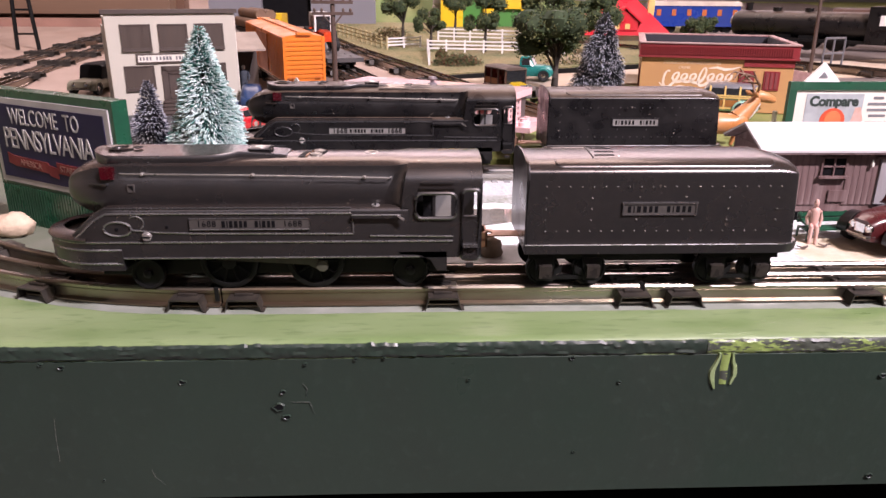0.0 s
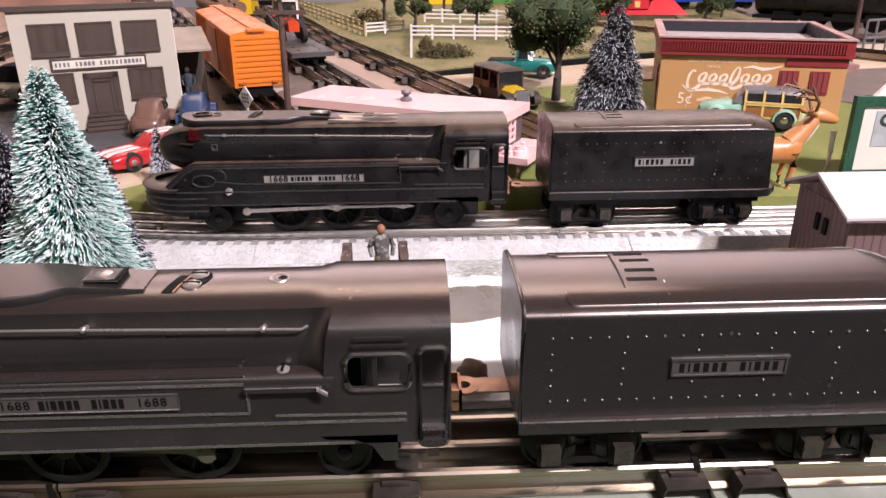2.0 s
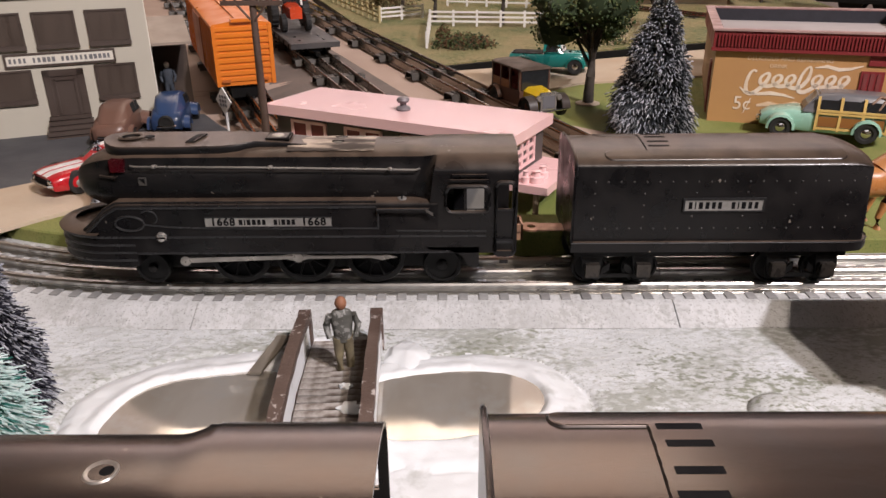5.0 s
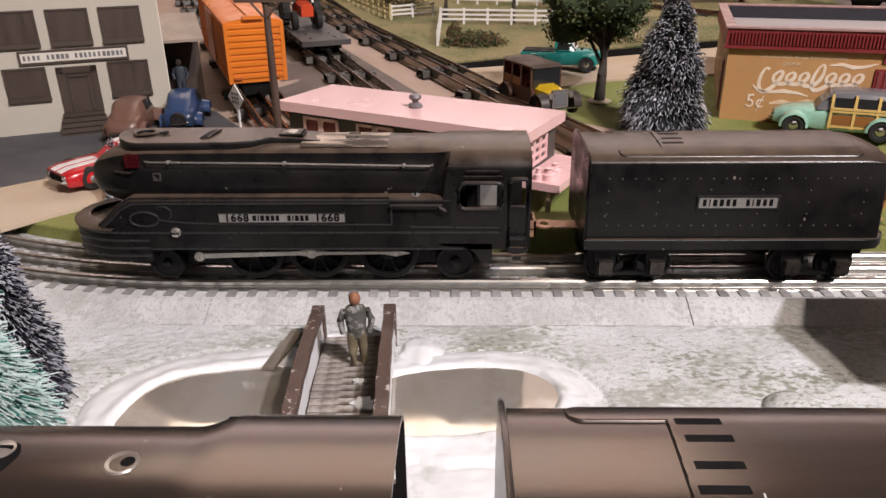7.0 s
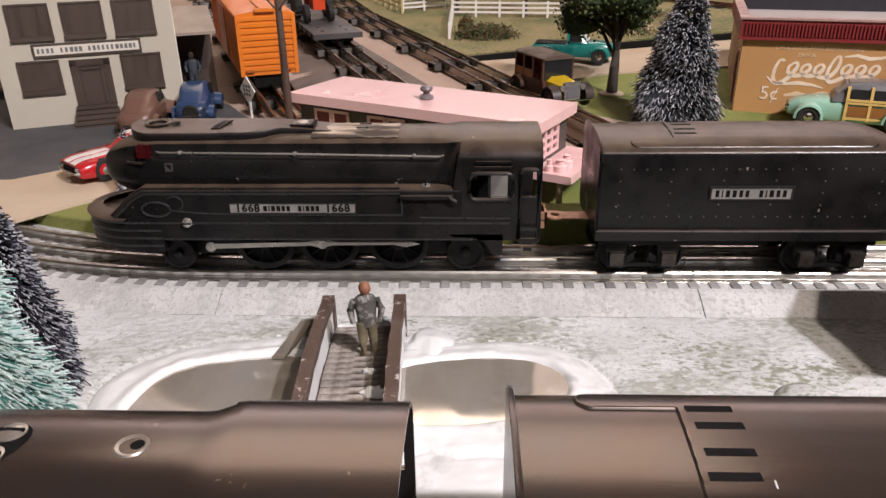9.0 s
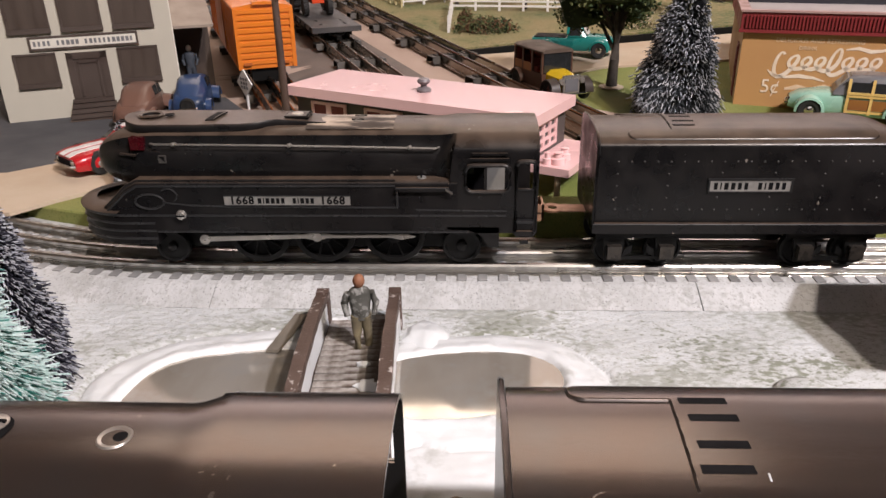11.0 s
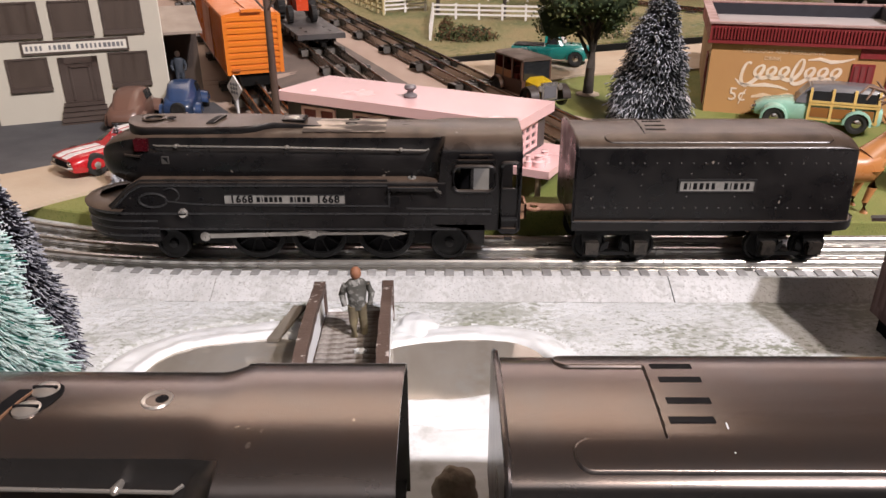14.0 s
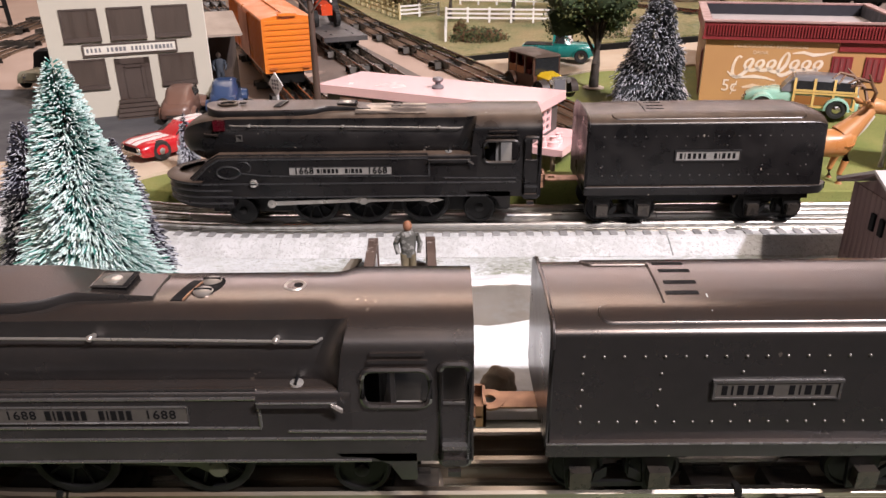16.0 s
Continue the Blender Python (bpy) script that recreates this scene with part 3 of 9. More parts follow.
for j in range(GY):
    for i in range(GX):
        a = j * (GX + 1) + i
        faces.append((a, a + 1, a + GX + 2, a + GX + 1))
        cx, cy = verts[a][0], verts[a][1]
        d = pond_d(cx, cy) if -0.06 < cx < 0.25 else 1.0
        wide = 0.020 + 0.006 * noise.noise(Vector((cx * 16, cy * 16, 2)))
        if cx > 0.372 + 0.02 * noise.noise(Vector((cx * 40, cy * 40, 5))) and cy < 0.503 + 0.012 * noise.noise(Vector((cx * 50, cy * 50, 7))):
            mi.append(2)
            continue
        mi.append(1 if -0.004 < d < wide + 0.002 * noise.noise(Vector((cx * 90, cy * 90, 3))) or (cy < 0.520 and 0.105 < cx < 0.26 + 0.03 * noise.noise(Vector((cy * 40, 1, 0)))) else 0)
tagged(new("snow_ground", raw_mesh("snow_ground", verts, faces, [M_SNOW, M_PLASTER, M_DIRT], mi, True)), "snow-flocked ground with grey-green patches, a white plaster pond bank and tan dirt", "snow", kind="structure")
bm = bmesh.new()
flat = {}
for j in range(48):
    for i in range(112):
        x, y = -0.010 + 0.002 * i, 0.500 + 0.002 * j
        if pond_d(x, y) < 0.004:
            for q in ((0, 0), (1, 0), (1, 1), (0, 1)):
                key = (i + q[0], j + q[1])
                if key not in flat:
                    px, py = -0.010 + 0.002 * key[0], 0.500 + 0.002 * key[1]
                    flat[key] = bm.verts.new((px, py, 0.0052 + 0.00004 * noise.noise(Vector((px * 90, py * 90, 0)))))
            bm.faces.new([flat[(i + q[0], j + q[1])] for q in ((0, 0), (1, 0), (1, 1), (0, 1))])
solo("pond_water", bm, M_WATER, "shiny frozen pond with a cloudy brownish surface", "water", kind="structure")
for x, y, sx, sy, sz, sd in ((0.1300, 0.5960, 0.0120, 0.0150, 0.0042, 2), (0.0800, 0.6080, 0.0090, 0.0060, 0.0045, 6)):
    bm = bmesh.new()
    blob(bm, (x, y, 0.0035), sx, sy, sz, 22, 0.35, sd)
    for v in bm.verts:
        v.co += (v.co - Vector((x, y, 0.0035))) * 0.12 * noise.noise(v.co * 190)
    solo("snow_heap", bm, M_PLASTER, "small heap of white plaster snow beside the footbridge", "snow", kind="structure", smooth=70)

# ---- tracks ----
FC, BC = 0.4125, 0.6735          # centre lines of the front and the rear track
FRAIL, BRAIL = 0.0120, 0.0165    # heights of the rail heads


def front_line(x, off):
    """The front track: straight, then a curve away from x = -0.02 to the left."""
    if x >= -0.02:
        return (x, FC + off)
    R = 0.335
    a = (-0.02 - x) / R
    return (-0.02 - (R - off) * math.sin(a), FC + R - (R - off) * math.cos(a))


def rear_line(x, off):
    if x >= 0.01:
        return (x, BC + off)
    R = 0.457
    a = (0.01 - x) / R
    return (0.01 - (R - off) * math.sin(a), BC + R - (R - off) * math.cos(a))


def rail_prof(h):
    return [(-0.0048, 0.0), (0.0048, 0.0), (0.0048, 0.0009), (0.0014, 0.0016), (0.0013, h - 0.0038), (0.0022, h - 0.0028), (0.0022, h - 0.001), (0.0012, h), (-0.0012, h), (-0.0022, h - 0.001), (-0.0022, h - 0.0028), (-0.0013, h - 0.0038), (-0.0014, 0.0016), (-0.0048, 0.0009)]


front_track = thing("tinplate_track", "three-rail tinplate track with black metal ties on the green table", "track")
xs = [-0.40 + 0.02 * i for i in range(19)] + [-0.0205]
for off in (-0.0175, 0.0, 0.0175):
    for stretch_x in (xs, [-0.0195 + (0.235 + 0.0195) * i for i in (0, 1)], [0.2353, 0.9], ):
        bm = bmesh.new()
        rings = []
        for x in stretch_x:
            rings.append([(*front_line(x, off + dy), 0.0012 + dz) for dy, dz in rail_prof(FRAIL - 0.0012)])
        loft(bm, rings)
        part("rail", bm, M_RAIL, front_track)


def tie_mesh():
    bm = bmesh.new()
    prof = [(-0.0125, 0.0), (-0.0105, 0.0), (-0.0084, 0.0070), (0.0084, 0.0070), (0.0105, 0.0), (0.0125, 0.0), (0.0125, 0.0006), (0.0108, 0.0007), (0.0089, 0.0079), (-0.0089, 0.0079), (-0.0108, 0.0007), (-0.0125, 0.0006)]
    loft(bm, [[(x, y, z) for x, z in prof] for y in (-0.0285, 0.0285)])
    for y in (-0.0175, 0.0, 0.0175):
        box(bm, -0.0055, 0.0055, y - 0.0050, y - 0.0026, 0.0074, 0.0092)
        box(bm, -0.0055, 0.0055, y + 0.0026, y + 0.0050, 0.0074, 0.0092)
    return finish(bm, "tie", M_TIE, 30)


tie = tie_mesh()
for x in (-0.30, -0.215, -0.131, -0.0385, -0.006, 0.1128, 0.2290, 0.2595, 0.372, 0.484, 0.52, 0.64):
    px, py = front_line(x, 0)
    qx, qy = front_line(x + 0.002, 0)
    piece("tie", tie, front_track, pose(px, py, 0.0004, 0, 0, math.degrees(math.atan2(qy - py, qx - px)) if x < -0.021 else 0))
for x in (-0.0225, 0.2350):
    for off in (-0.0175, 0.0175):
        bm = bmesh.new()
        px, py = front_line(x, off)
        box(bm, px - 0.0012, px + 0.0012, py - 0.0026, py + 0.0026, 0.004, FRAIL + 0.0006)
        part("rail_joint", bm, M_DARK, front_track)

rear_track = thing("roadbed_track", "three-rail track on snowy grey plastic roadbed with dark ties", "track")
BEDX = [(-0.40 + 0.02 * i) for i in range(20)] + [0.0095]
for n, seg in enumerate((BEDX, [0.0098 + (0.2765 - 0.0098) * i / 40 for i in range(41)], [0.2771 + 0.45 * i / 40 for i in range(41)])):
    bm = bmesh.new()
    prof = [(-0.0488, 0.0015), (-0.0486, 0.0040), (-0.0334, 0.0103), (-0.0322, 0.0108), (-0.022, 0.0108), (0.022, 0.0108), (0.0322, 0.0108), (0.0334, 0.0103), (0.0486, 0.0040), (0.0488, 0.0015)]
    rings = []
    for x in seg:
        rings.append([(*rear_line(x, dy), dz + (0.00035 * noise.noise(Vector((x * 90, dy * 200, 2))) if 0.002 < dz else 0)) for dy, dz in prof])
    loft(bm, rings)
    part("roadbed", bm, M_ROADBED, rear_track, smooth=25)
for off in (-0.0175, 0.0, 0.0175):
    for seg in (BEDX, [0.0099, 0.2765], [0.2770, 0.727]):
        bm = bmesh.new()
        loft(bm, [[(*rear_line(x, off + dy), 0.0104 + dz) for dy, dz in rail_prof(BRAIL - 0.0104)] for x in seg])
        part("rail", bm, M_RAIL_B, rear_track)
bm = bmesh.new()
box(bm, -0.0026, 0.0026, -0.0285, 0.0285, 0.0, 0.0011)
bevel(bm, 0.0004, 1)
bed_tie = finish(bm, "tie", M_BEDTIE, 30)
x = -0.2717
while x < 0.62:
    px, py = rear_line(x, 0)
    qx, qy = rear_line(x + 0.002, 0)
    piece("tie", bed_tie, rear_track, pose(px, py, 0.0104, 0, 0, math.degrees(math.atan2(qy - py, qx - px)) if x < 0.009 else 0))
    x += 0.01165


# ---- the streamlined locomotives ----
M_LINING = material("bare_tin_lining", (0.34, 0.33, 0.31), 0.45, 0.3, other=(0.24, 0.23, 0.21), scale=60)


def loco(name, label, mt, drivers, plate_mat, rod_kind, m, number, dull):
    """x along the engine with the nose at -0.12 and the cab's end at 0.1345; y across, z from the table under the front track."""
    root = thing(name, label, "locomotive", m, group="toy locomotives")
    worn = M_WORN_LIT_EDGE if number == "1688" else M_WORN_LIT_EDGE_B
    # boiler with a bullet nose
    bm = bmesh.new()
    half = [(0.0, 0.0904), (0.006, 0.0902), (0.012, 0.0893), (0.0165, 0.0877), (0.0184, 0.0866), (0.0186, 0.0852), (0.0188, 0.0825), (0.0203, 0.0795), (0.0216, 0.0765), (0.0224, 0.0720), (0.0224, 0.0672), (0.0212, 0.0630), (0.017, 0.0575), (0.010, 0.0535), (0.0, 0.0520)]
    rear = [(0.0, 0.0906), (0.006, 0.0905), (0.012, 0.0901), (0.0175, 0.0890), (0.0206, 0.0879), (0.0209, 0.0867), (0.0202, 0.0832), (0.0206, 0.0795)] + half[8:]

    def around(pts):
        return pts + [(-y, z) for y, z in pts[-2:0:-1]]

    rings = []
    for i in range(16):
        t = i / 15
        x = -0.1062 + 0.040 * (1 - math.cos(t * math.pi / 2))
        s = max(math.sin(t * math.pi / 2), 0.02) ** 0.86
        rings.append([(x, y * s, 0.0695 + (z - 0.0695) * s) for y, z in around(half)])
    for x in (-0.05, -0.02, 0.0, 0.02, 0.035, 0.05, 0.0625, 0.074, 0.080, 0.083, 0.0855, 0.088, 0.0903, 0.0925):
        u = min(1.0, max(0.0, (x - 0.083) / 0.0095))
        u = u * u * (3 - 2 * u)
        rings.append([(x, a[0] + (b[0] - a[0]) * u, a[1] + (b[1] - a[1]) * u) for a, b in zip(around(half), around(rear))])
    loft(bm, rings)
    boiler = part("boiler", bm, mt, root)
    # streamlined cap on the boiler's top
    bm = bmesh.new()
    outline = []
    for i in range(13):
        a = math.pi * i / 12
        outline.append((-0.0735 - 0.0145 * math.sin(a), -0.0168 * math.cos(a)))
    side = [(-0.05, 0.0168), (-0.022, 0.0160), (-0.013, 0.0140), (-0.008, 0.0112), (-0.004, 0.0098), (0.010, 0.0094), (0.0225, 0.0090)]
    outline = outline + side + [(x, -y) for x, y in side[::-1]]

    def cap_z(x, y):
        return 0.0936 - 0.00 * x - 0.0015 * max(0, (x + 0.004) / 0.034) * 1.9 - 6.0 * y * y

    loft(bm, [[(x, y * 0.96, 0.0870) for x, y in outline], [(x, y, 0.0890 if x < -0.004 else 0.0885) for x, y in outline], [(x, y, cap_z(x, y) - 0.0010) for x, y in outline],
              [(x * 0.998 - 0.0001, y * 0.95, cap_z(x, y)) for x, y in outline]])
    part("cap", bm, mt, root)
    bm = bmesh.new()
    lathe(bm, (-0.0745, 0, 0.0930), [(0.0058, -0.001), (0.0070, 0.0004), (0.0060, 0.0010), (0.0048, 0.0006), (0.0044, -0.0012)], 20)
    part("smokestack", bm, mt, boiler)
    for hx, hr in ((-0.0640, 0.0026),):
        bm = bmesh.new()
        lathe(bm, (hx, -0.0008, 0.0936), [(hr, -0.0002), (hr, 0.00025), (0.0, 0.00025)], 14)
        part("cap_hole", bm, M_INK, root)
    # square plate with its rivet; a black margin paints the shadow of a recess
    bm = bmesh.new()
    box(bm, 0.0002, 0.0125, -0.0060, 0.0060, 0.0900, 0.0936)
    part("plate_recess", bm, M_INK, root)
    bm = bmesh.new()
    box(bm, 0.0006, 0.0112, -0.0056, 0.0046, 0.0934, 0.09385)
    bevel(bm, 0.0001, 1)
    part("roof_plate", bm, dull, root, "dull grey plate on the boiler")
    bm = bmesh.new()
    tube(bm, [(0.0000, -0.0062, 0.0935), (0.0127, -0.0062, 0.0932), (0.0127, 0.0062, 0.0932), (0.0000, 0.0062, 0.0935)], 0.00034, 5, True)
    part("recess_rim", bm, mt, root)
    bm = bmesh.new()
    lathe(bm, (0.0060, -0.0010, 0.0938), [(0.0034, 0.0), (0.0032, 0.0005), (0.0020, 0.0009), (0.0, 0.0010)], 16)
    part("rivet_head", bm, M_STEEL, root)
    bm = bmesh.new()
    def top_z(y):
        return float(np.interp(abs(y), [q[0] for q in half[:6]], [q[1] for q in half[:6]]))

    if number == "1688":
        cut = [(0.0290 + 0.0036 * k / 6, -0.0098 + 0.0140 * k / 6) for k in range(7)]
    else:
        cut = [(-0.0415 + 0.0030 * k / 6, -0.0110 + 0.0150 * k / 6) for k in range(7)]
        top_z = lambda y: 0.0936 - 6.0 * y * y
    loft(bm, [[(x, y, top_z(y) - 0.0006), (x + 0.0042, y, top_z(y) - 0.0006), (x + 0.0042, y, top_z(y) + 0.0003), (x, y, top_z(y) + 0.0003)] for x, y in cut])
    slot = part("slot", bm, M_INK, root)
    bm = bmesh.new()
    loft(bm, [[(x + 0.0042, y, top_z(y) - 0.0003), (x + 0.0047, y, top_z(y) - 0.0003), (x + 0.0047, y, top_z(y) + 0.0006), (x + 0.0042, y, top_z(y) + 0.0006)] for x, y in cut])
    part("slot_edge", bm, M_COPPER if number == "1688" else mt, slot)
    if number == "1668":
        bm = bmesh.new()
        rows = [(y, float(np.interp(abs(y), [q[0] for q in half[:5]], [q[1] for q in half[:5]])) + 0.0008) for y in (-0.0150, -0.010, -0.005, 0.0, 0.005, 0.010)]
        loft(bm, [[(x, y + 0.0012 * noise.noise(Vector((x * 300, y * 90, 0))), z) for y, z in rows] for x in [0.0125 + 0.0016 * k for k in range(30)]], closed=False)
        part("worn_strip", bm, M_WORN, root, "bare worn metal on the boiler's top")
    # two slotted screws in a dark opening, and a punched hole with a turned rim
    bm = bmesh.new()
    oval = [(0.0395 + 0.0052 * math.cos(a * math.pi / 10) + 0.0014 * math.sin(a * math.pi / 10), 0.0074 * math.sin(a * math.pi / 10)) for a in range(20)]
    loft(bm, [[(x, y, 0.0884) for x, y in oval], [(x, y, 0.0906 - 6.0 * y * y) for x, y in oval]])
    part("screw_opening", bm, M_INK, root)
    for y in (-0.0042, 0.0042):
        bm = bmesh.new()
        lathe(bm, (0.0393 + 0.1 * y, y, 0.0900), [(0.0036, 0.0), (0.0035, 0.0007), (0.0024, 0.0013), (0.0, 0.0015)], 16)
        head = part("roof_screw", bm, M_STEEL if number == "1688" else M_PLATE_DULL, root)
        bm = bmesh.new()
        box(bm, 0.0393 + 0.1 * y - 0.0032, 0.0393 + 0.1 * y + 0.0032, y - 0.0004, y + 0.0004, 0.0910, 0.09165)
        part("slot", bm, M_INK, head)
    bm = bmesh.new()
    hz = 0.0901 if number == "1688" else 0.0898
    lathe(bm, (0.0708, 0.0, hz), [(0.0046, -0.0006), (0.0042, 0.0001), (0.0038, 0.0006), (0.0034, 0.0006), (0.0028, 0.0002), (0.0018, -0.0001), (0.0, -0.0001)], 24)
    part("dimple", bm, M_STEEL if number == "1688" else mt, root, "bare bright dimple")
    bm = bmesh.new()
    lathe(bm, (0.0720, 0.0004, hz), [(0.0018, 0.0), (0.0017, 0.0003), (0.0, 0.0003)], 16)
    part("roof_hole", bm, M_INK, root)
    # skirt with the rounded pilot
    bm = bmesh.new()
    rings = []
    xs = [-0.1200 + 0.0355 * (1 - math.cos(i / 14 * math.pi / 2)) for i in range(15)]
    xs += [-0.078, -0.0705, -0.0704, -0.06, -0.05, 0.0, 0.05, 0.0925]
    for x in xs:
        t = min(1.0, max(0.0, (x + 0.1200) / 0.0345))
        w = 0.0285 * math.sqrt(max(1 - (1 - t) ** 2, 0.0004))
        u = min(1.0, max(0.0, (x + 0.1040) / 0.028))
        top = 0.0462 + 0.0188 * (u * u * (3 - 2 * u))
        top -= 0.002 * (1 - t) ** 2
        bot = 0.0275 + 0.004 * (1 - t) ** 2 if x < -0.0704 else 0.0348
        r = 0.0032
        ring = [(x, -w, bot), (x, -w, top - r)]
        ring += [(x, -w + min(r, w * 0.5) * (1 - math.cos(a)), top - r * (1 - math.sin(a))) for a in (0.5, 1.05, 1.5)]
        ring += [(x, w - min(r, w * 0.5) * (1 - math.cos(a)), top - r * (1 - math.sin(a))) for a in (1.5, 1.05, 0.5)]
        ring += [(x, w, top - r), (x, w, bot)]
        rings.append(ring)
    loft(bm, rings)
    part("skirt", bm, mt, root)

    def plan(z, out, x1, n=26):
        pts = []
        for i in range(-n, n + 1):
            a = abs(i) / n
            x = -0.1200 + 0.0345 * (1 - math.cos(min(a * 1.5, 1) * math.pi / 2)) + max(0, a - 2 / 3) * 3 * (x1 + 0.0855)
            t = min(1.0, (x + 0.1200) / 0.0345)
            w = (0.0285 + out) * math.sqrt(max(1 - (1 - t) ** 2, 0))
            pts.append((x - out * (1 - t), math.copysign(w, i), z))
        return pts

    for z in (0.0310, 0.0355, 0.0400) if number == "1668" else (0.0318, 0.0400):
        bm = bmesh.new()
        tube(bm, plan(z, -0.0002, -0.0708), 0.0008, 6)
        part("pilot_rib", bm, worn, root)
    bm = bmesh.new()
    tube(bm, plan(0.0446, 0.0000, 0.1180), 0.0007, 8)
    part("belt_rib", bm, worn, root)
    # flared nose plate over the pilot
    bm = bmesh.new()
    rim = [p for p in plan(0.0462, 0.0012, -0.086) if p[0] < -0.088]
    loft(bm, [[(x * 1.0, y, z - 0.0012) for x, y, z in rim], [(x - 0.0003, y * 1.01, z) for x, y, z in rim], [(x + 0.0010, y * 0.96, z + 0.0010) for x, y, z in rim], [(x + 0.008, y * 0.70, z + 0.0016) for x, y, z in rim]], closed=False)
    part("nose_plate", bm, mt, root)
    for s in (-1, 1):
        Y = 0.0285 * s

        def rib(name, x0, x1, z0, z1, out=0.0008, mat_=mt):
            bm = bmesh.new()
            box(bm, x0, x1, min(Y * 0.985, Y + out * s), max(Y * 0.985, Y + out * s), z0, z1)
            bevel(bm, 0.0003, 1)
            return part(name, bm, mat_, root)

        def bead(name, pts, r=0.0006):
            bm = bmesh.new()
            tube(bm, [(x, Y + 0.0001 * s, z) for x, z in pts], r, 8)
            return part(name, bm, worn, root)

        bead("side_rib", [(-0.0640, 0.0522), (-0.050, 0.0506), (-0.03, 0.0499), (0.0608, 0.0493), (0.0608, 0.0500), (0.0608, 0.0606)])
        bead("cab_rib", [(0.0702, 0.0480), (0.1183, 0.0474)])
        bead("lower_edge", [(-0.0702, 0.0351), (0.0985, 0.0351)], 0.0006)
        rib("running_board", 0.0605, 0.0880, 0.0590, 0.0610, 0.0022)
        bm = bmesh.new()
        tube(bm, [(0.0605, Y + 0.0021 * s, 0.0610), (0.0880, Y + 0.0021 * s, 0.0610)], 0.0004, 6)
        part("board_edge", bm, worn, root)
        bm = bmesh.new()
        loft(bm, [[(x, Y + 0.0022 * s, z + 0.0007), (x, Y + 0.0034 * s, z + 0.0007), (x, Y + 0.0034 * s, z - 0.0005), (x, Y + 0.0022 * s, z - 0.0005)] for x, z in ((0.0862, 0.0606), (0.0900, 0.0582))])
        part("hook_tab", bm, M_STEEL if number == "1688" else M_PLATE_DULL, root, "bare metal hook tab")
        # curved moulding along the skirt's top
        bm = bmesh.new()
        pts = []
        for i in range(24):
            x = -0.098 + 0.158 * i / 23
            u = min(1.0, max(0.0, (x + 0.1040) / 0.028))
            top = 0.0462 + 0.0188 * (u * u * (3 - 2 * u))
            pts.append((x, (0.0285 if x > -0.086 else 0.0285 * math.sqrt(1 - ((-0.0855 - x) / 0.0345) ** 2)) * s, top - 0.0034))
        tube(bm, pts, 0.0007, 8)
        part("moulding", bm, worn, root)
        bm = bmesh.new()
        tube(bm, [(x, y - 0.0012 * s, z + 0.0030) for x, y, z in pts], 0.0008, 8)
        part("deck_roll", bm, mt, root)
        # oval cylinder cover and screws
        sz = 0.0484 if number == "1688" else 0.0450
        bm = bmesh.new()
        tube(bm, [(-0.0715 + 0.0078 * math.cos(a * math.pi / 8), Y + 0.0002 * s, 0.0528 + 0.0042 * math.sin(a * math.pi / 8)) for a in range(16)], 0.0007, 6, True)
        part("oval_rim", bm, worn, root)
        bm = bmesh.new()
        lathe(bm, (-0.0720, Y, 0.0525), [(0.0011, 0), (0.0010, 0.0004 * s), (0.0, 0.0005 * s)], 10, "y")
        part("oval_hole", bm, M_INK, root)
        bm = bmesh.new()
        tube(bm, [(-0.0610 + 0.0045 * math.cos(radians(a)), Y + 0.0001 * s, 0.0562 + 0.0040 * math.sin(radians(a))) for a in range(-60, 150, 15)], 0.0005, 6)
        part("arc_rim", bm, worn, root)
        bm = bmesh.new()
        lathe(bm, (-0.0440, Y, 0.0537), [(0.0010, 0), (0.0009, 0.0004 * s), (0.0, 0.0005 * s)], 10, "y")
        part("side_hole", bm, M_INK, root)
        if number == "1688":
            bm = bmesh.new()
            box(bm, -0.1000, -0.0705, min(Y * 0.98, Y + 0.0008 * s), max(Y * 0.98, Y + 0.0008 * s), 0.0322, 0.0396)
            for v in bm.verts:
                v.co.y -= s * max(0.0, (-0.0855 - v.co.x)) * 0.35
            bevel(bm, 0.0006, 2)
            part("pilot_panel", bm, mt, root)
        bm = bmesh.new()
        lathe(bm, (-0.0556, Y, sz), [(0.0029, 0), (0.0029, 0.0010 * s), (0.0022, 0.0019 * s), (0.0, 0.0022 * s)], 16, "y")
        screw = part("screw", bm, M_STEEL, root, "bright slotted screw")
        bm = bmesh.new()
        box(bm, -0.0580, -0.0532, Y + 0.0021 * s - 0.0002, Y + 0.0021 * s + 0.0002, sz - 0.0004, sz + 0.0004)
        part("slot", bm, M_INK, screw)
        bm = bmesh.new()
        lathe(bm, (0.0737, 0.0245 * s, 0.0648), [(0.0025, 0), (0.0024, 0.0007), (0.0, 0.0013)], 14)
        deck = part("deck_screw", bm, M_PLATE, root)
        bm = bmesh.new()
        box(bm, 0.0733, 0.0741, 0.0245 * s - 0.0022, 0.0245 * s + 0.0022, 0.0656, 0.0664)
        part("slot", bm, M_INK, deck)
        # name plate
        pz0, pz1 = (0.0524, 0.0588) if number == "1688" else (0.0508, 0.0564)
        bm = bmesh.new()
        box(bm, -0.0310, 0.0362, min(Y * 0.99, Y + 0.0008 * s), max(Y * 0.99, Y + 0.0008 * s), pz0, pz1)
        bevel(bm, 0.0002, 1)
        plate = part("name_plate", bm, plate_mat, root, "nickel name plate with dark lettering")
        bm = bmesh.new()
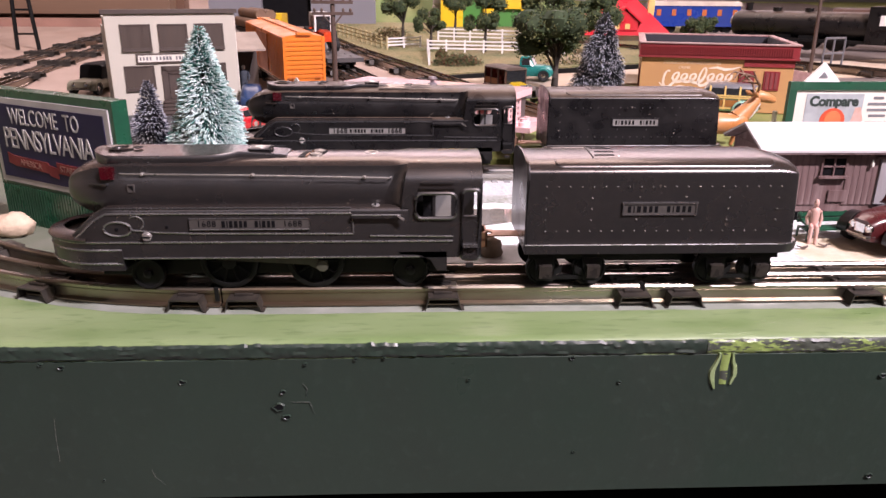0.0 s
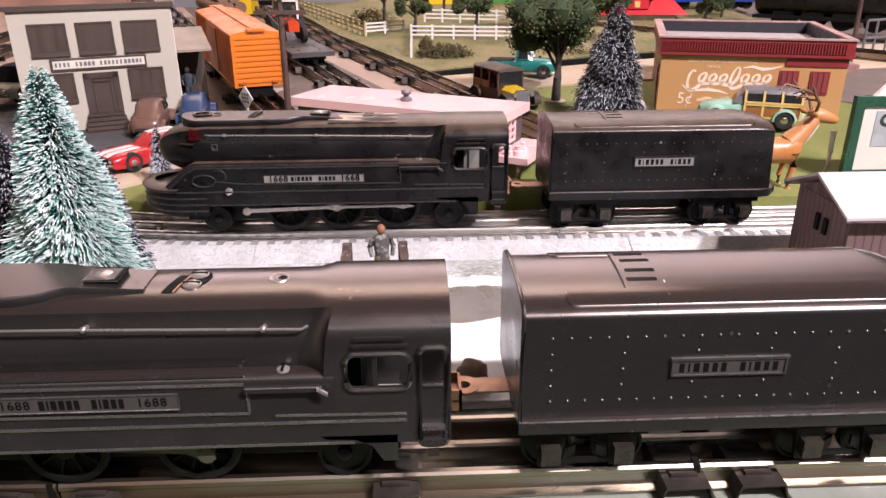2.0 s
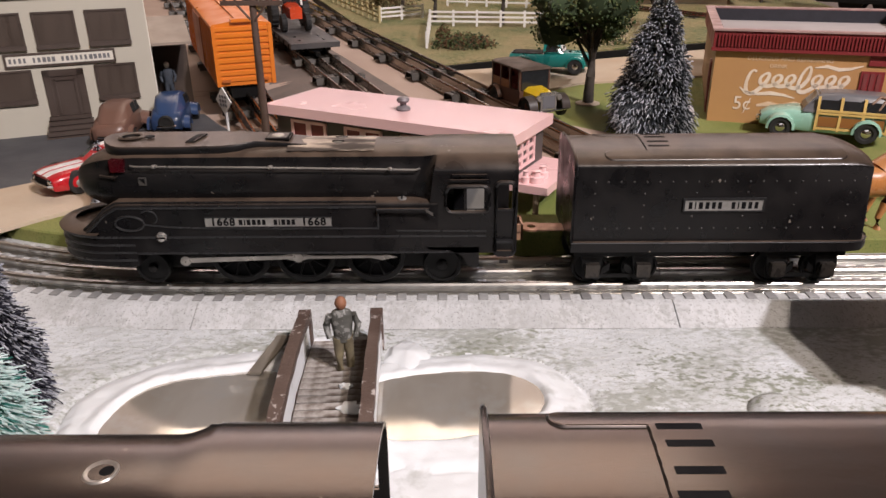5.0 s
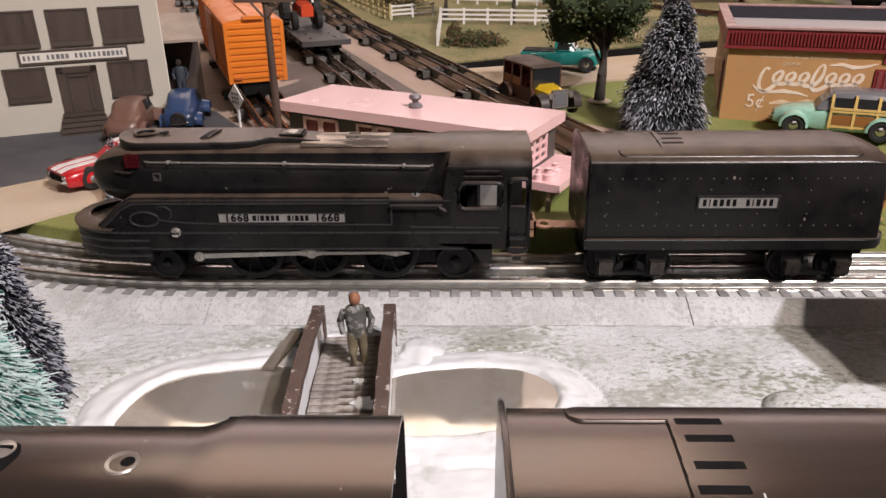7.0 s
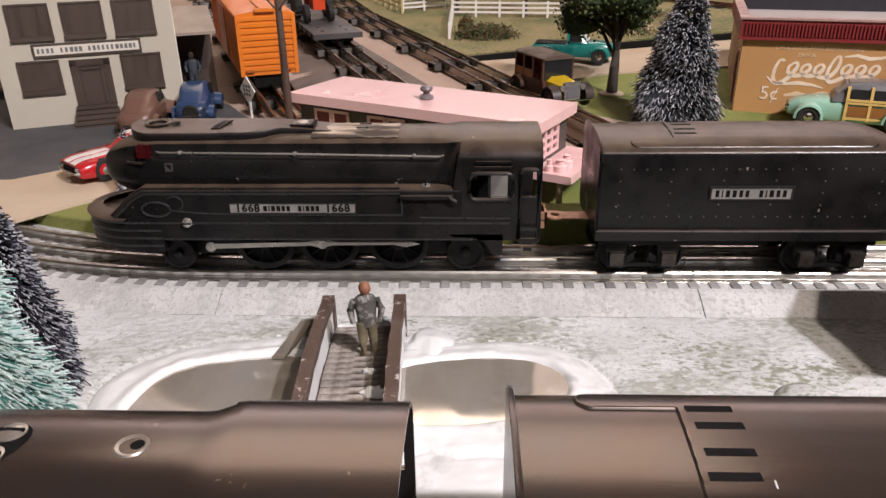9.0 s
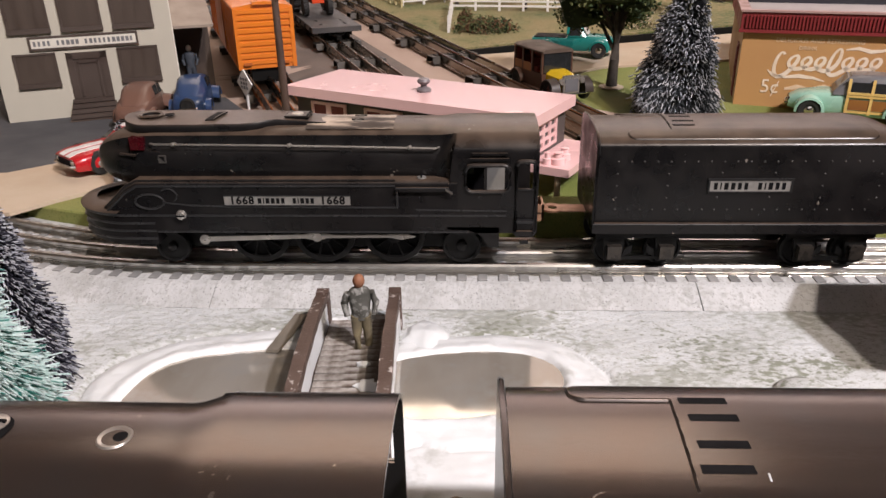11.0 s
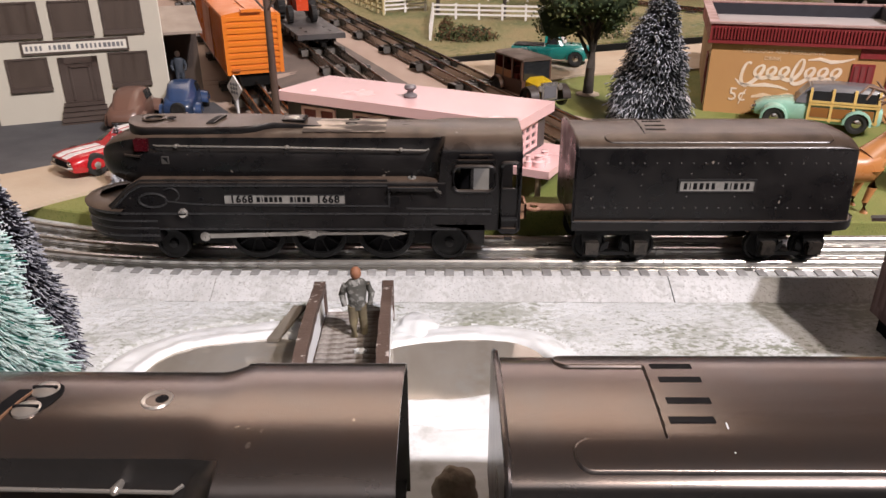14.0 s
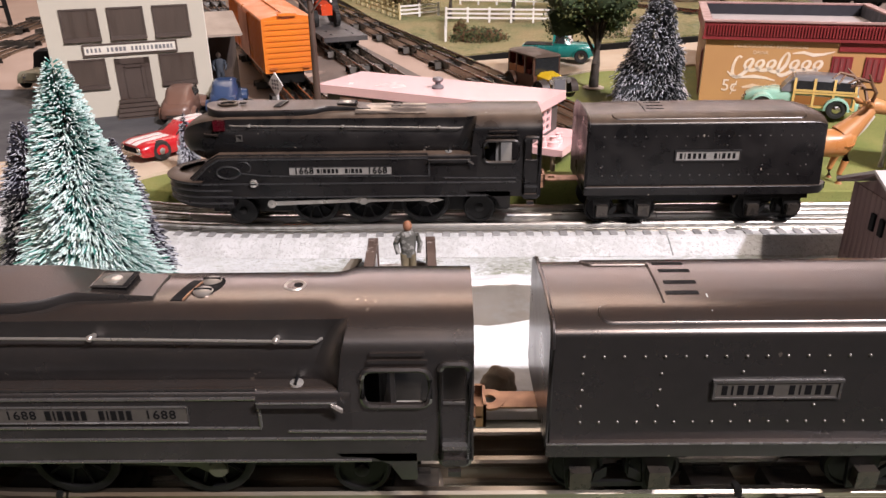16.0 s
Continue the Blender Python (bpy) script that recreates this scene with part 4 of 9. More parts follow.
        tube(bm, [(-0.0310, Y + 0.0008 * s, pz0), (0.0362, Y + 0.0008 * s, pz0), (0.0362, Y + 0.0008 * s, pz1), (-0.0310, Y + 0.0008 * s, pz1)], 0.0004, 5, True)
        part("plate_rim", bm, worn, plate)
        ink_y = Y + 0.00095 * s
        size, bold = (0.0060, 0.030) if number == "1668" else (0.0050, 0.005)
        for cx in (-0.0215, 0.0268):
            for k, ch in enumerate(number):
                dx = (k - 1.5) * size * 0.56 * (1 if s < 0 else -1)
                piece("digit", text_mesh(ch, size, M_INK, 1.0, bold), plate, pose(cx + dx, ink_y, (pz0 + pz1) / 2, 0, 0, 0 if s < 0 else 180))
        bx = -0.0130
        for wd in (1, 0.3, 1, 1, 0.9, 0.9, -1.4, 0.9, 0.3, 1, 0.9, 0.9):
            if wd > 0:
                bm = bmesh.new()
                box(bm, bx, bx + 0.0019 * wd, ink_y - 0.0001, ink_y + 0.0001, pz0 + 0.0013, pz1 - 0.0013)
                part("letter_bar", bm, M_INK, plate)
            bx += 0.0019 * abs(wd) + 0.0009
        # handrail and lamps
        hy = 0.0232 * s
        bm = bmesh.new()
        tube(bm, [(-0.0690, 0.0208 * s, 0.0830), (-0.0660, hy, 0.0832), (0.0, hy, 0.0824), (0.0815, hy, 0.0806), (0.0830, 0.0208 * s, 0.0806)], 0.00056, 8)
        rail = part("handrail", bm, M_NICKEL, root, "thin bright wire handrail")
        for px, pz in ((-0.0560, 0.0830), (0.0050, 0.0823), (0.0677, 0.0810)):
            bm = bmesh.new()
            tube(bm, [(px, 0.0195 * s, pz - 0.0006), (px, hy, pz), (px, hy + 0.0010 * s, pz)], [0.0009, 0.0013, 0.0006], 8)
            part("stanchion", bm, M_STEEL, rail)
        bm = bmesh.new()
        box(bm, -0.0798, -0.0726, min(0.0150 * s, 0.0215 * s), max(0.0150 * s, 0.0215 * s), 0.0795, 0.0862)
        bevel(bm, 0.0014, 2)
        part("marker_lamp", bm, M_RED, root, "red jewel marker lamp")
        bm = bmesh.new()
        tube(bm, [(-0.0865, 0.0165 * s, 0.0768), (-0.0865, 0.0195 * s, 0.0768), (-0.0765, 0.0228 * s, 0.0768), (-0.0765, 0.0200 * s, 0.0768)], 0.0007, 6)
        part("grab_iron", bm, mt, root)
        bm = bmesh.new()
        loft(bm, [[(-0.0652, y_ * s, 0.0726), (-0.0612, y_ * s, 0.0726), (-0.0612, y_ * s, 0.0768), (-0.0652, y_ * s, 0.0768)] for y_ in (0.0218, 0.0230)])
        board = part("number_board", bm, M_PLATE_DULL, root)
        bm = bmesh.new()
        loft(bm, [[(-0.0648, y_ * s, 0.0764), (-0.0618, y_ * s, 0.0764), (-0.0618, y_ * s, 0.0734)] for y_ in (0.0230, 0.0232)])
        part("dark_corner", bm, M_INK, board)
        y0, y1 = (Y, Y - 0.0014 * s) if s < 0 else (Y - 0.0014, Y)
        def loop(name, x0, x1, z0, z1, r, rad, mat_=mt):
            bm = bmesh.new()
            pts = []
            for cx, cz, a0 in ((x1 - r, z1 - r, 0), (x0 + r, z1 - r, 90), (x0 + r, z0 + r, 180), (x1 - r, z0 + r, 270)):
                for k in range(4):
                    a = radians(a0 + 30 * k)
                    pts.append((cx + r * math.cos(a), Y + 0.0004 * s, cz + r * math.sin(a)))
            tube(bm, pts, rad, 6, True)
            part(name, bm, mat_, root)

        loop("window_frame", 0.0966, 0.1196, 0.0584, 0.0731, 0.0035, 0.0011, mt)
        loop("door_frame", 0.1230, 0.1330, 0.0335, 0.0752, 0.0024, 0.0012, mt)
        rib("door_sill", 0.1236, 0.1322, 0.0412, 0.0428, 0.0026, worn)
        rib("door_ledge", 0.1240, 0.1316, 0.0592, 0.0600, 0.0008, worn)
        bm = bmesh.new()
        box(bm, 0.1062, 0.1078, min(Y, Y - 0.001 * s), max(Y, Y - 0.001 * s), 0.0588, 0.0728)
        part("window_bar", bm, mt, root)
        for x0, x1, z in ((0.0990, 0.1190, 0.0757), (0.1000, 0.1180, 0.0786)):
            bm = bmesh.new()
            box(bm, x0, x1, min(Y * 0.97, Y + 0.0010 * s), max(Y * 0.97, Y + 0.0010 * s), z, z + 0.0012)
            part("rain_strip", bm, mt, root)
        bm = bmesh.new()
        box(bm, 0.1235, 0.1320, min(Y, Y + 0.0016 * s), max(Y, Y + 0.0016 * s), 0.0335, 0.0362)
        box(bm, 0.1255, 0.1300, min(Y, Y + 0.0020 * s), max(Y, Y + 0.0020 * s), 0.0290, 0.0312)
        part("cab_step", bm, mt, root)
        bm = bmesh.new()
        loft(bm, [[(x, yy, z) for x, z in ((0.086, 0.0380), (0.1145, 0.0380), (0.1145, 0.0262), (0.1090, 0.0262), (0.1050, 0.0330), (0.0990, 0.0360), (0.0880, 0.0365))] for yy in (y0, y1)])
        part("cab_apron", bm, mt, root)
    # concave front walls that widen the boiler into the cab
    for s in (-1, 1):
        inner = [(0.0770, 0.0214, 0.0640), (0.0782, 0.0224, 0.0680), (0.0800, 0.0223, 0.0725), (0.0820, 0.0216, 0.0765), (0.0838, 0.0206, 0.0800), (0.0856, 0.0203, 0.0832), (0.0880, 0.0208, 0.0862), (0.0900, 0.0206, 0.0880)]
        outer = [(0.0885, 0.0285, 0.0640), (0.0890, 0.0285, 0.0690), (0.0896, 0.0285, 0.0740), (0.0902, 0.0284, 0.0785), (0.0908, 0.0279, 0.0812), (0.0914, 0.0266, 0.0835), (0.0918, 0.0240, 0.0861), (0.0921, 0.0206, 0.0881)]
        rows = []
        for u in (0.0, 0.2, 0.4, 0.6, 0.75, 0.88, 1.0):
            rows.append([(a[0] + (b[0] - a[0]) * (1 - (1 - u) ** 1.5), (a[1] + (b[1] - a[1]) * u ** 1.5) * s, a[2] + (b[2] - a[2]) * u) for a, b in zip(inner, outer)])
        rows.append([(0.0925, y * s, z) for x, y, z in outer])
        bm = bmesh.new()
        loft(bm, rows, closed=False)
        part("cab_fairing", bm, mt, root, smooth=50)
    # the cab's shell in one pressing, with window and door openings
    arc = [(0.0279, 0.0812), (0.0266, 0.0835), (0.0240, 0.0861), (0.0206, 0.0880), (0.0175, 0.0890), (0.012, 0.0901), (0.006, 0.0905), (0.0, 0.0906)]
    side_z = (0.0345, 0.0590, 0.0600, 0.0725, 0.0738, 0.0785)
    ring = [(0.0285, z) for z in side_z] + arc
    ring = ring + [(-y, z) for y, z in ring[-2::-1]]
    cab_x = (0.0925, 0.0972, 0.1190, 0.1240, 0.1315, 0.1345)
    bm = bmesh.new()
    grid = [[bm.verts.new((x, y, z)) for y, z in ring] for x in cab_x]
    n = len(ring)
    for i in range(len(cab_x) - 1):
        for j in range(n - 1):
            k = min(j, n - 2 - j)
            if (i == 1 and k in (1, 2)) or (i == 3 and k in (2, 3)):
                continue
            bm.faces.new((grid[i][j], grid[i][j + 1], grid[i + 1][j + 1], grid[i + 1][j]))
    bmesh.ops.recalc_face_normals(bm, faces=bm.faces)
    out = sum(f.normal.y * f.calc_center_median().y for f in bm.faces) > 0
    bmesh.ops.solidify(bm, geom=bm.faces[:], thickness=0.0012 if out else -0.0012)
    shell = part("cab", bm, mt, root, smooth=32)
    bm = bmesh.new()
    box(bm, 0.094, 0.1335, -0.0270, 0.0270, 0.0375, 0.0395)
    box(bm, 0.0945, 0.1010, -0.0160, 0.0160, 0.0395, 0.0640)
    part("cab_floor", bm, M_DARK, root)
    for s in (-1, 1):
        bm = bmesh.new()
        box(bm, 0.1080, 0.1195, min(0.0262 * s, 0.0272 * s), max(0.0262 * s, 0.0272 * s), 0.0396, 0.0588)
        part("cab_lining", bm, M_LINING, shell, "pale grey tin lining")
    # running gear
    bm = bmesh.new()
    box(bm, -0.090, 0.115, -0.0120, 0.0120, 0.0190, 0.0420)
    box(bm, -0.045, 0.085, -0.0140, 0.0140, 0.0240, 0.0600)
    part("chassis", bm, M_DARK, root)
    wheels = [("pilot_wheel", -0.0615 if number == "1688" else -0.0675, 0.0098, False)] + [("driving_wheel", x, 0.0170, True) for x in drivers] + [("trailing_wheel", 0.0932 if number == "1688" else 0.0945, 0.0108, False)]
    for nm, x, r, spoked in wheels:
        for s in (-1, 1):
            bm = bmesh.new()
            yc = 0.0178 * s
            prof = [(r * 0.80, -0.0020 * s), (r, -0.0020 * s), (r * 0.985, 0.0012 * s), (r * 0.93, 0.0018 * s), (r * 0.80, 0.0016 * s), (r * 0.80, -0.0020 * s)]
            lathe(bm, (x, yc, FRAIL + r), prof, 28, "y")
            wheel = part(nm, bm, M_DARK, root, "black spoked driving wheel" if spoked else "")
            bm = bmesh.new()
            lathe(bm, (x, yc, FRAIL + r), [(r * 0.26, -0.001 * s), (r * 0.26, 0.0022 * s), (r * 0.16, 0.0028 * s), (0, 0.0028 * s)], 14, "y")
            part("hub", bm, M_DARK, wheel)
            if spoked:
                bm = bmesh.new()
                lathe(bm, (x, yc - 0.0014 * s, FRAIL + r), [(r * 0.86, -0.0006 * s), (r * 0.86, 0.0002 * s), (0, 0.0002 * s)], 24, "y")
                part("backing_disc", bm, M_INK, wheel)
                for k in range(10):
                    a = math.pi * 2 * k / 10
                    bm = bmesh.new()
                    tube(bm, [(x + 0.2 * r * math.cos(a), yc, FRAIL + r + 0.2 * r * math.sin(a)), (x + 0.85 * r * math.cos(a), yc, FRAIL + r + 0.85 * r * math.sin(a))], r * 0.038, 5)
                    part("spoke", bm, M_DARK, wheel)
            else:
                bm = bmesh.new()
                lathe(bm, (x, yc, FRAIL + r), [(r * 0.85, -0.001 * s), (r * 0.85, 0.0004 * s), (0, 0.0004 * s)], 20, "y")
                part("web", bm, M_DARK, wheel)
    for s in (-1, 1):
        bm = bmesh.new()
        y = 0.0232 * s
        if rod_kind == "wide":
            loft(bm, [[(-0.060, yy, 0.0398), (0.0360, yy, 0.0328), (0.0448, yy, 0.0312), (0.0448, yy, 0.0258), (0.0400, yy, 0.0252), (0.0340, yy, 0.0288), (-0.060, yy, 0.0352)] for yy in (y, y + 0.0012 * s)])
            rod = part("drive_rod", bm, M_ROD, root, "grey flat drive rod")
            bm = bmesh.new()
            lathe(bm, (0.0418, y + 0.0012 * s, 0.0283), [(0.0036, 0), (0.0034, 0.0010 * s), (0.0, 0.0014 * s)], 12, "y")
            part("rod_pin", bm, M_ROD, rod)
        else:
            loft(bm, [[(-0.0455, yy, 0.0303), (-0.044, yy, 0.0314), (0.008, yy, 0.0330), (0.016, yy, 0.0344), (0.026, yy, 0.0328), (0.066, yy, 0.0332), (0.070, yy, 0.0316), (0.062, yy, 0.0298), (0.056, yy, 0.0312), (0.022, yy, 0.0308), (0.016, yy, 0.0292), (0.010, yy, 0.0306), (-0.044, yy, 0.0286)] for yy in (y + 0.0032 * s, y + 0.0042 * s)])
            rod = part("drive_rod", bm, M_NICKEL, root, "thin nickel drive rod")
            for x, z in ((-0.0452, 0.0299), (0.0165, 0.0318)):
                bm = bmesh.new()
                lathe(bm, (x, y + 0.0042 * s, z), [(0.0029, 0), (0.0028, 0.0009 * s), (0.0, 0.0013 * s)], 12, "y")
                part("rod_pin", bm, M_NICKEL, rod)
    # copper drawbar towards the tender
    bm = bmesh.new()
    box(bm, 0.118, 0.1400, -0.0075, 0.0075, 0.0372, 0.0381)
    box(bm, 0.1360, 0.1400, -0.0075, -0.0062, 0.0330, 0.0425)
    box(bm, 0.1360, 0.1400, 0.0062, 0.0075, 0.0330, 0.0425)
    box(bm, 0.1388, 0.1400, -0.0075, 0.0075, 0.0330, 0.0425)
    part("hitch", bm, M_COPPER, root, "copper hitch plate")
    return root


M_WORN = material("worn_bare_metal", (0.42, 0.35, 0.28), 0.5, 0.4, other=(0.045, 0.034, 0.028), scale=110, amount=0.85, stretch=(0.3, 1, 1))
M_ROD = material("dull_green_grey_rod", (0.10, 0.10, 0.075), 0.45, 0.5, scale=80)


def tender(name, label, mt, plate_mat, m, shift=0.0):
    """x along the tender from 0.157 to 0.327; the same height scale as the engine."""
    root = thing(name, label, "tender", m, group="toy tenders")
    half = [(0.0278, 0.0405), (0.0278, 0.0830), (0.0277, 0.0839), (0.0272, 0.0848), (0.0262, 0.0856), (0.0244, 0.0867), (0.0205, 0.0881), (0.0160, 0.0890), (0.0080, 0.0895), (0.0, 0.0896)]
    sec = half + [(-y, z) for y, z in half[-2::-1]]
    bm = bmesh.new()
    rings = [[(x, y, z) for y, z in sec] for x in (0.1612, 0.165, 0.20, 0.25, 0.29, 0.3040)]
    for i in range(1, 13):
        a = i / 12 * math.pi / 2
        fall = max(math.cos(a), 0.02) ** 0.85
        ring = []
        for y, z in sec:
            x = 0.3040 + (0.0132 + 0.0050 * (1 - (y / 0.0278) ** 2)) * math.sin(a)
            zz = z if z < 0.0824 else 0.0824 + (z - 0.0824) * fall
            ring.append((x + 0.0024 * max(0, (0.0824 - z) / 0.042) * math.sin(a), y * (1 - 0.035 * (1 - math.cos(a)) ** 2), zz))
        rings.append(ring)
    loft(bm, rings)
    body = part("body", bm, mt, root)
    # front sheet with its curled edge
    bm = bmesh.new()
    fs = [(0.0290, 0.0400), (0.0292, 0.0800), (0.0287, 0.0845), (0.0272, 0.0873), (0.0230, 0.0892), (0.0120, 0.0906), (0.0, 0.0910)]
    fs = fs + [(-y, z) for y, z in fs[-2::-1]]
    loft(bm, [[(0.1596, y, z) for y, z in fs], [(0.1606, y, z) for y, z in fs], [(0.1614, y * 0.97, 0.0405 + (z - 0.0405) * 0.975) for y, z in fs]])
    part("front_sheet", bm, mt, root)
    bm = bmesh.new()
    tube(bm, [(0.1605, y * 0.995, z - 0.0002) for y, z in fs], 0.0009, 8)
    part("rolled_edge", bm, mt, root)
    # raised deck panel on the roof
    bm = bmesh.new()

    def roof_z(y):
        pts = sorted((a, b) for a, b in half if b > 0.082)
        return float(np.mean(np.interp(np.abs(y + np.linspace(-0.0022, 0.0022, 9)), [p[0] for p in pts], [p[1] for p in pts])))

    w, notch = 0.0250, 0.0156

    def inside(x, y):
        r = 0.0044
        cy = (w + notch) / 2
        lobe = min(x - 0.1766, (w - notch) / 2 - abs(abs(y) - cy))
        if x < 0.1766 + r:
            lobe = min(lobe, r - math.hypot(x - 0.1766 - r, max(0.0, abs(abs(y) - cy) - (w - notch) / 2 + r)))
        d = max(min(x - 0.2006 - 0.05 * y, w - abs(y)), lobe if x < 0.2120 else -1.0)
        d = min(d, w - abs(y), 0.3050 - x)
        if x > 0.2995 and abs(y) > w - 0.0055:
            d = min(d, 0.0055 - math.hypot(x - 0.2995, abs(y) - w + 0.0055))
        d = d / 0.0009 + 0.5
        d = min(1.0, max(0.0, d))
        return d * d * (3 - 2 * d)

    cols = [0.1750 + 0.0003 * k for k in range(102)] + [0.206 + 0.01 * k for k in range(9)] + [0.2940 + 0.0003 * k for k in range(40)]
    loft(bm, [[(x, y, roof_z(y) - 0.0004 + 0.0012 * inside(x, y)) for x in cols] for y in [-0.0262 + 0.0003 * k for k in range(175)]], closed=False)
    part("roof_panel", bm, mt, root)
    for y, x in ((0.0150, 0.2030), (0.0080, 0.2036), (-0.0016, 0.2030), (-0.0094, 0.2016)):
        bm = bmesh.new()
        z = roof_z(y) + 0.0008
        box(bm, x + 0.0004, x + 0.0118, y - 0.0012, y + 0.0012, z - 0.001, z + 0.00016)
        part("louver", bm, M_INK, root)
    if mt is M_GUN:
        bm = bmesh.new()
        loft(bm, [[(x - 0.0003, y, z), (x + 0.0003, y, z), (x + 0.0002, y, z + 0.0003), (x - 0.0002, y, z + 0.0003)] for x, y, z in ((0.2158, -0.0105, 0.0900), (0.2155, -0.0150, 0.0894), (0.2149, -0.0203, 0.0886))])
        part("paint_scratch", bm, M_SNOW, root, "white paint scratch")
    # base frame
    bm = bmesh.new()
    plan = [(0.1600, -0.0302), (0.3120, -0.0302), (0.3190, -0.0285), (0.3245, -0.0225), (0.3245, 0.0225), (0.3190, 0.0285), (0.3120, 0.0302), (0.1600, 0.0302)]
    prism(bm, plan, 0.0358, 0.0415)
    bevel(bm, 0.0009, 2, 60)
    frame_part = part("frame", bm, mt, root)
    # lighter bead paints the lit line along the frame's top
    bm = bmesh.new()
    tube(bm, [(x, y * 0.998, 0.0413) for x, y in plan], 0.0004, 6)
    part("frame_edge", bm, M_WORN_LIT_EDGE if mt is M_GUN else M_WORN_LIT_EDGE_B, frame_part)
    # rivets, one mesh shared
    bm = bmesh.new()
    lathe(bm, (0, 0, 0), [(0.00062, 0.0), (0.00052, -0.00036), (0.00024, -0.00055), (0.0, -0.00058)], 8, "y")
    rivet = finish(bm, "rivet", M_RIVET if mt is M_GUN else M_RIVET_B, 60)
    spots = set()
    for i in range(21):
        spots.add((round(0.1713 + 0.00682 * i, 4), 0.0757))
        spots.add((round(0.1716 + 0.00655 * i, 4), 0.0490))
    for k in range(1, 4):
        z = 0.0757 - 0.00667 * k
        for x in (0.1714, 0.1980, 0.2780, 0.3070):
            spots.add((x, round(z, 4)))
    for x in (0.2255, 0.2527):
        spots.add((x, 0.0695))
        spots.add((x - 0.001, 0.0560))
    for x, z in sorted(spots):
        for s in (-1, 1):
            piece("rivet", rivet, body, pose(x, -0.0278, z) if s < 0 else pose(x, 0.0278, z, 0, 0, 180))
    for s in (-1, 1):
        Y = 0.0278 * s
        bm = bmesh.new()
        for x0, x1, z0, z1, o in ((0.2156, 0.2600, 0.0655, 0.0666, 0.0011), (0.2166, 0.2590, 0.0588, 0.0595, 0.0009), (0.2160, 0.2169, 0.0588, 0.0658, 0.0010), (0.2587, 0.2596, 0.0588, 0.0658, 0.0010)):
            box(bm, x0 + shift, x1 + shift, min(Y * 0.98, Y + o * s), max(Y * 0.98, Y + o * s), z0, z1)
        bevel(bm, 0.0003, 1)
        part("plate_frame", bm, M_WORN_LIT_EDGE if mt is M_GUN else M_WORN_LIT_EDGE_B, root)
        bm = bmesh.new()
        box(bm, 0.2170 + shift, 0.2588 + shift, min(Y * 0.98, Y + 0.0006 * s), max(Y * 0.98, Y + 0.0006 * s), 0.0592, 0.0656)
        plate = part("name_plate", bm, plate_mat, root, "nickel name plate with dark lettering")
        bx = 0.2190 + shift
        for wd in (1, 0.35, 1.15, 1.1, 1, 1, -1.3, 1, 0.35, 1.15, 1, 1):
            if wd > 0:
                bm = bmesh.new()
                box(bm, bx, bx + 0.0019 * wd, min(Y, Y + 0.0007 * s), max(Y, Y + 0.0007 * s), 0.0605, 0.0643)
                part("letter_bar", bm, M_INK, plate)
            bx += 0.0019 * abs(wd) + 0.0014
        # truck side frames
        for xc, dx in ((0.1875, 0.0142), (0.2900, 0.0136)):
            bm = bmesh.new()
            yy = 0.0235 * s
            for a, b, c, d in ((xc - dx - 0.010, xc + dx + 0.010, 0.0310, 0.0352), (xc - dx - 0.004, xc + dx + 0.004, 0.0180, 0.0200)):
                box(bm, a, b, min(yy, yy + 0.0016 * s), max(yy, yy + 0.0016 * s), c, d)
            for q in (-1, 1):
                loft(bm, [[(xc + q * (dx - 0.006), y_, 0.0315), (xc + q * (dx + 0.006), y_, 0.0315), (xc + q * (dx + 0.0045), y_, 0.0170), (xc + q * (dx - 0.0045), y_, 0.0170)] for y_ in (yy, yy + 0.0018 * s)])
                loft(bm, [[(xc + q * (dx - 0.006), y_, 0.0240), (xc + q * 0.004, y_, 0.0270), (xc + q * 0.004, y_, 0.0225), (xc + q * (dx - 0.005), y_, 0.0190)] for y_ in (yy, yy + 0.0014 * s)])
            truck = part("truck_frame", bm, M_DARK, root)
            for q in (-1, 1):
                bm = bmesh.new()
                x = xc + q * dx
                y2 = yy + 0.0016 * s
                box(bm, x - 0.0038, x + 0.0038, min(y2, y2 + 0.0042 * s), max(y2, y2 + 0.0042 * s), 0.0200, 0.0276)
                bevel(bm, 0.0008, 2)
                part("journal_box", bm, M_JOURNAL, truck)
                bm = bmesh.new()
                r = 0.0104
                lathe(bm, (x, 0.0178 * s, FRAIL + r), [(0.0, -0.002 * s), (r, -0.0020 * s), (r * 0.98, 0.0014 * s), (r * 0.86, 0.0018 * s), (r * 0.8, 0.0008 * s), (0, 0.0008 * s)], 24, "y")
                part("wheel", bm, M_DARK, truck)
    bm = bmesh.new()
    box(bm, 0.165, 0.313, -0.016, 0.016, 0.0300, 0.0360)
    box(bm, 0.213, 0.262, -0.010, 0.010, 0.0240, 0.0320)
    part("underframe", bm, M_DARK, root)
    for xc, dx in ((0.1875, 0.0142), (0.2900, 0.0136)):
        for q in (-1, 1):
            bm = bmesh.new()
            tube(bm, [(xc + q * dx, -0.024, FRAIL + 0.0104), (xc + q * dx, 0.024, FRAIL + 0.0104)], 0.0014, 8)
            part("axle", bm, M_STEEL, root)
    # copper drawbar with its ring
    bm = bmesh.new()
    box(bm, 0.1445, 0.1700, -0.0052, 0.0052, 0.0384, 0.0392)
    ring = [(0.1415 + 0.0066 * math.cos(a * math.pi / 8), 0.0066 * math.sin(a * math.pi / 8)) for a in range(16)]
    hole = [(0.1415 + 0.0026 * math.cos(a * math.pi / 8), 0.0026 * math.sin(a * math.pi / 8)) for a in range(16)]
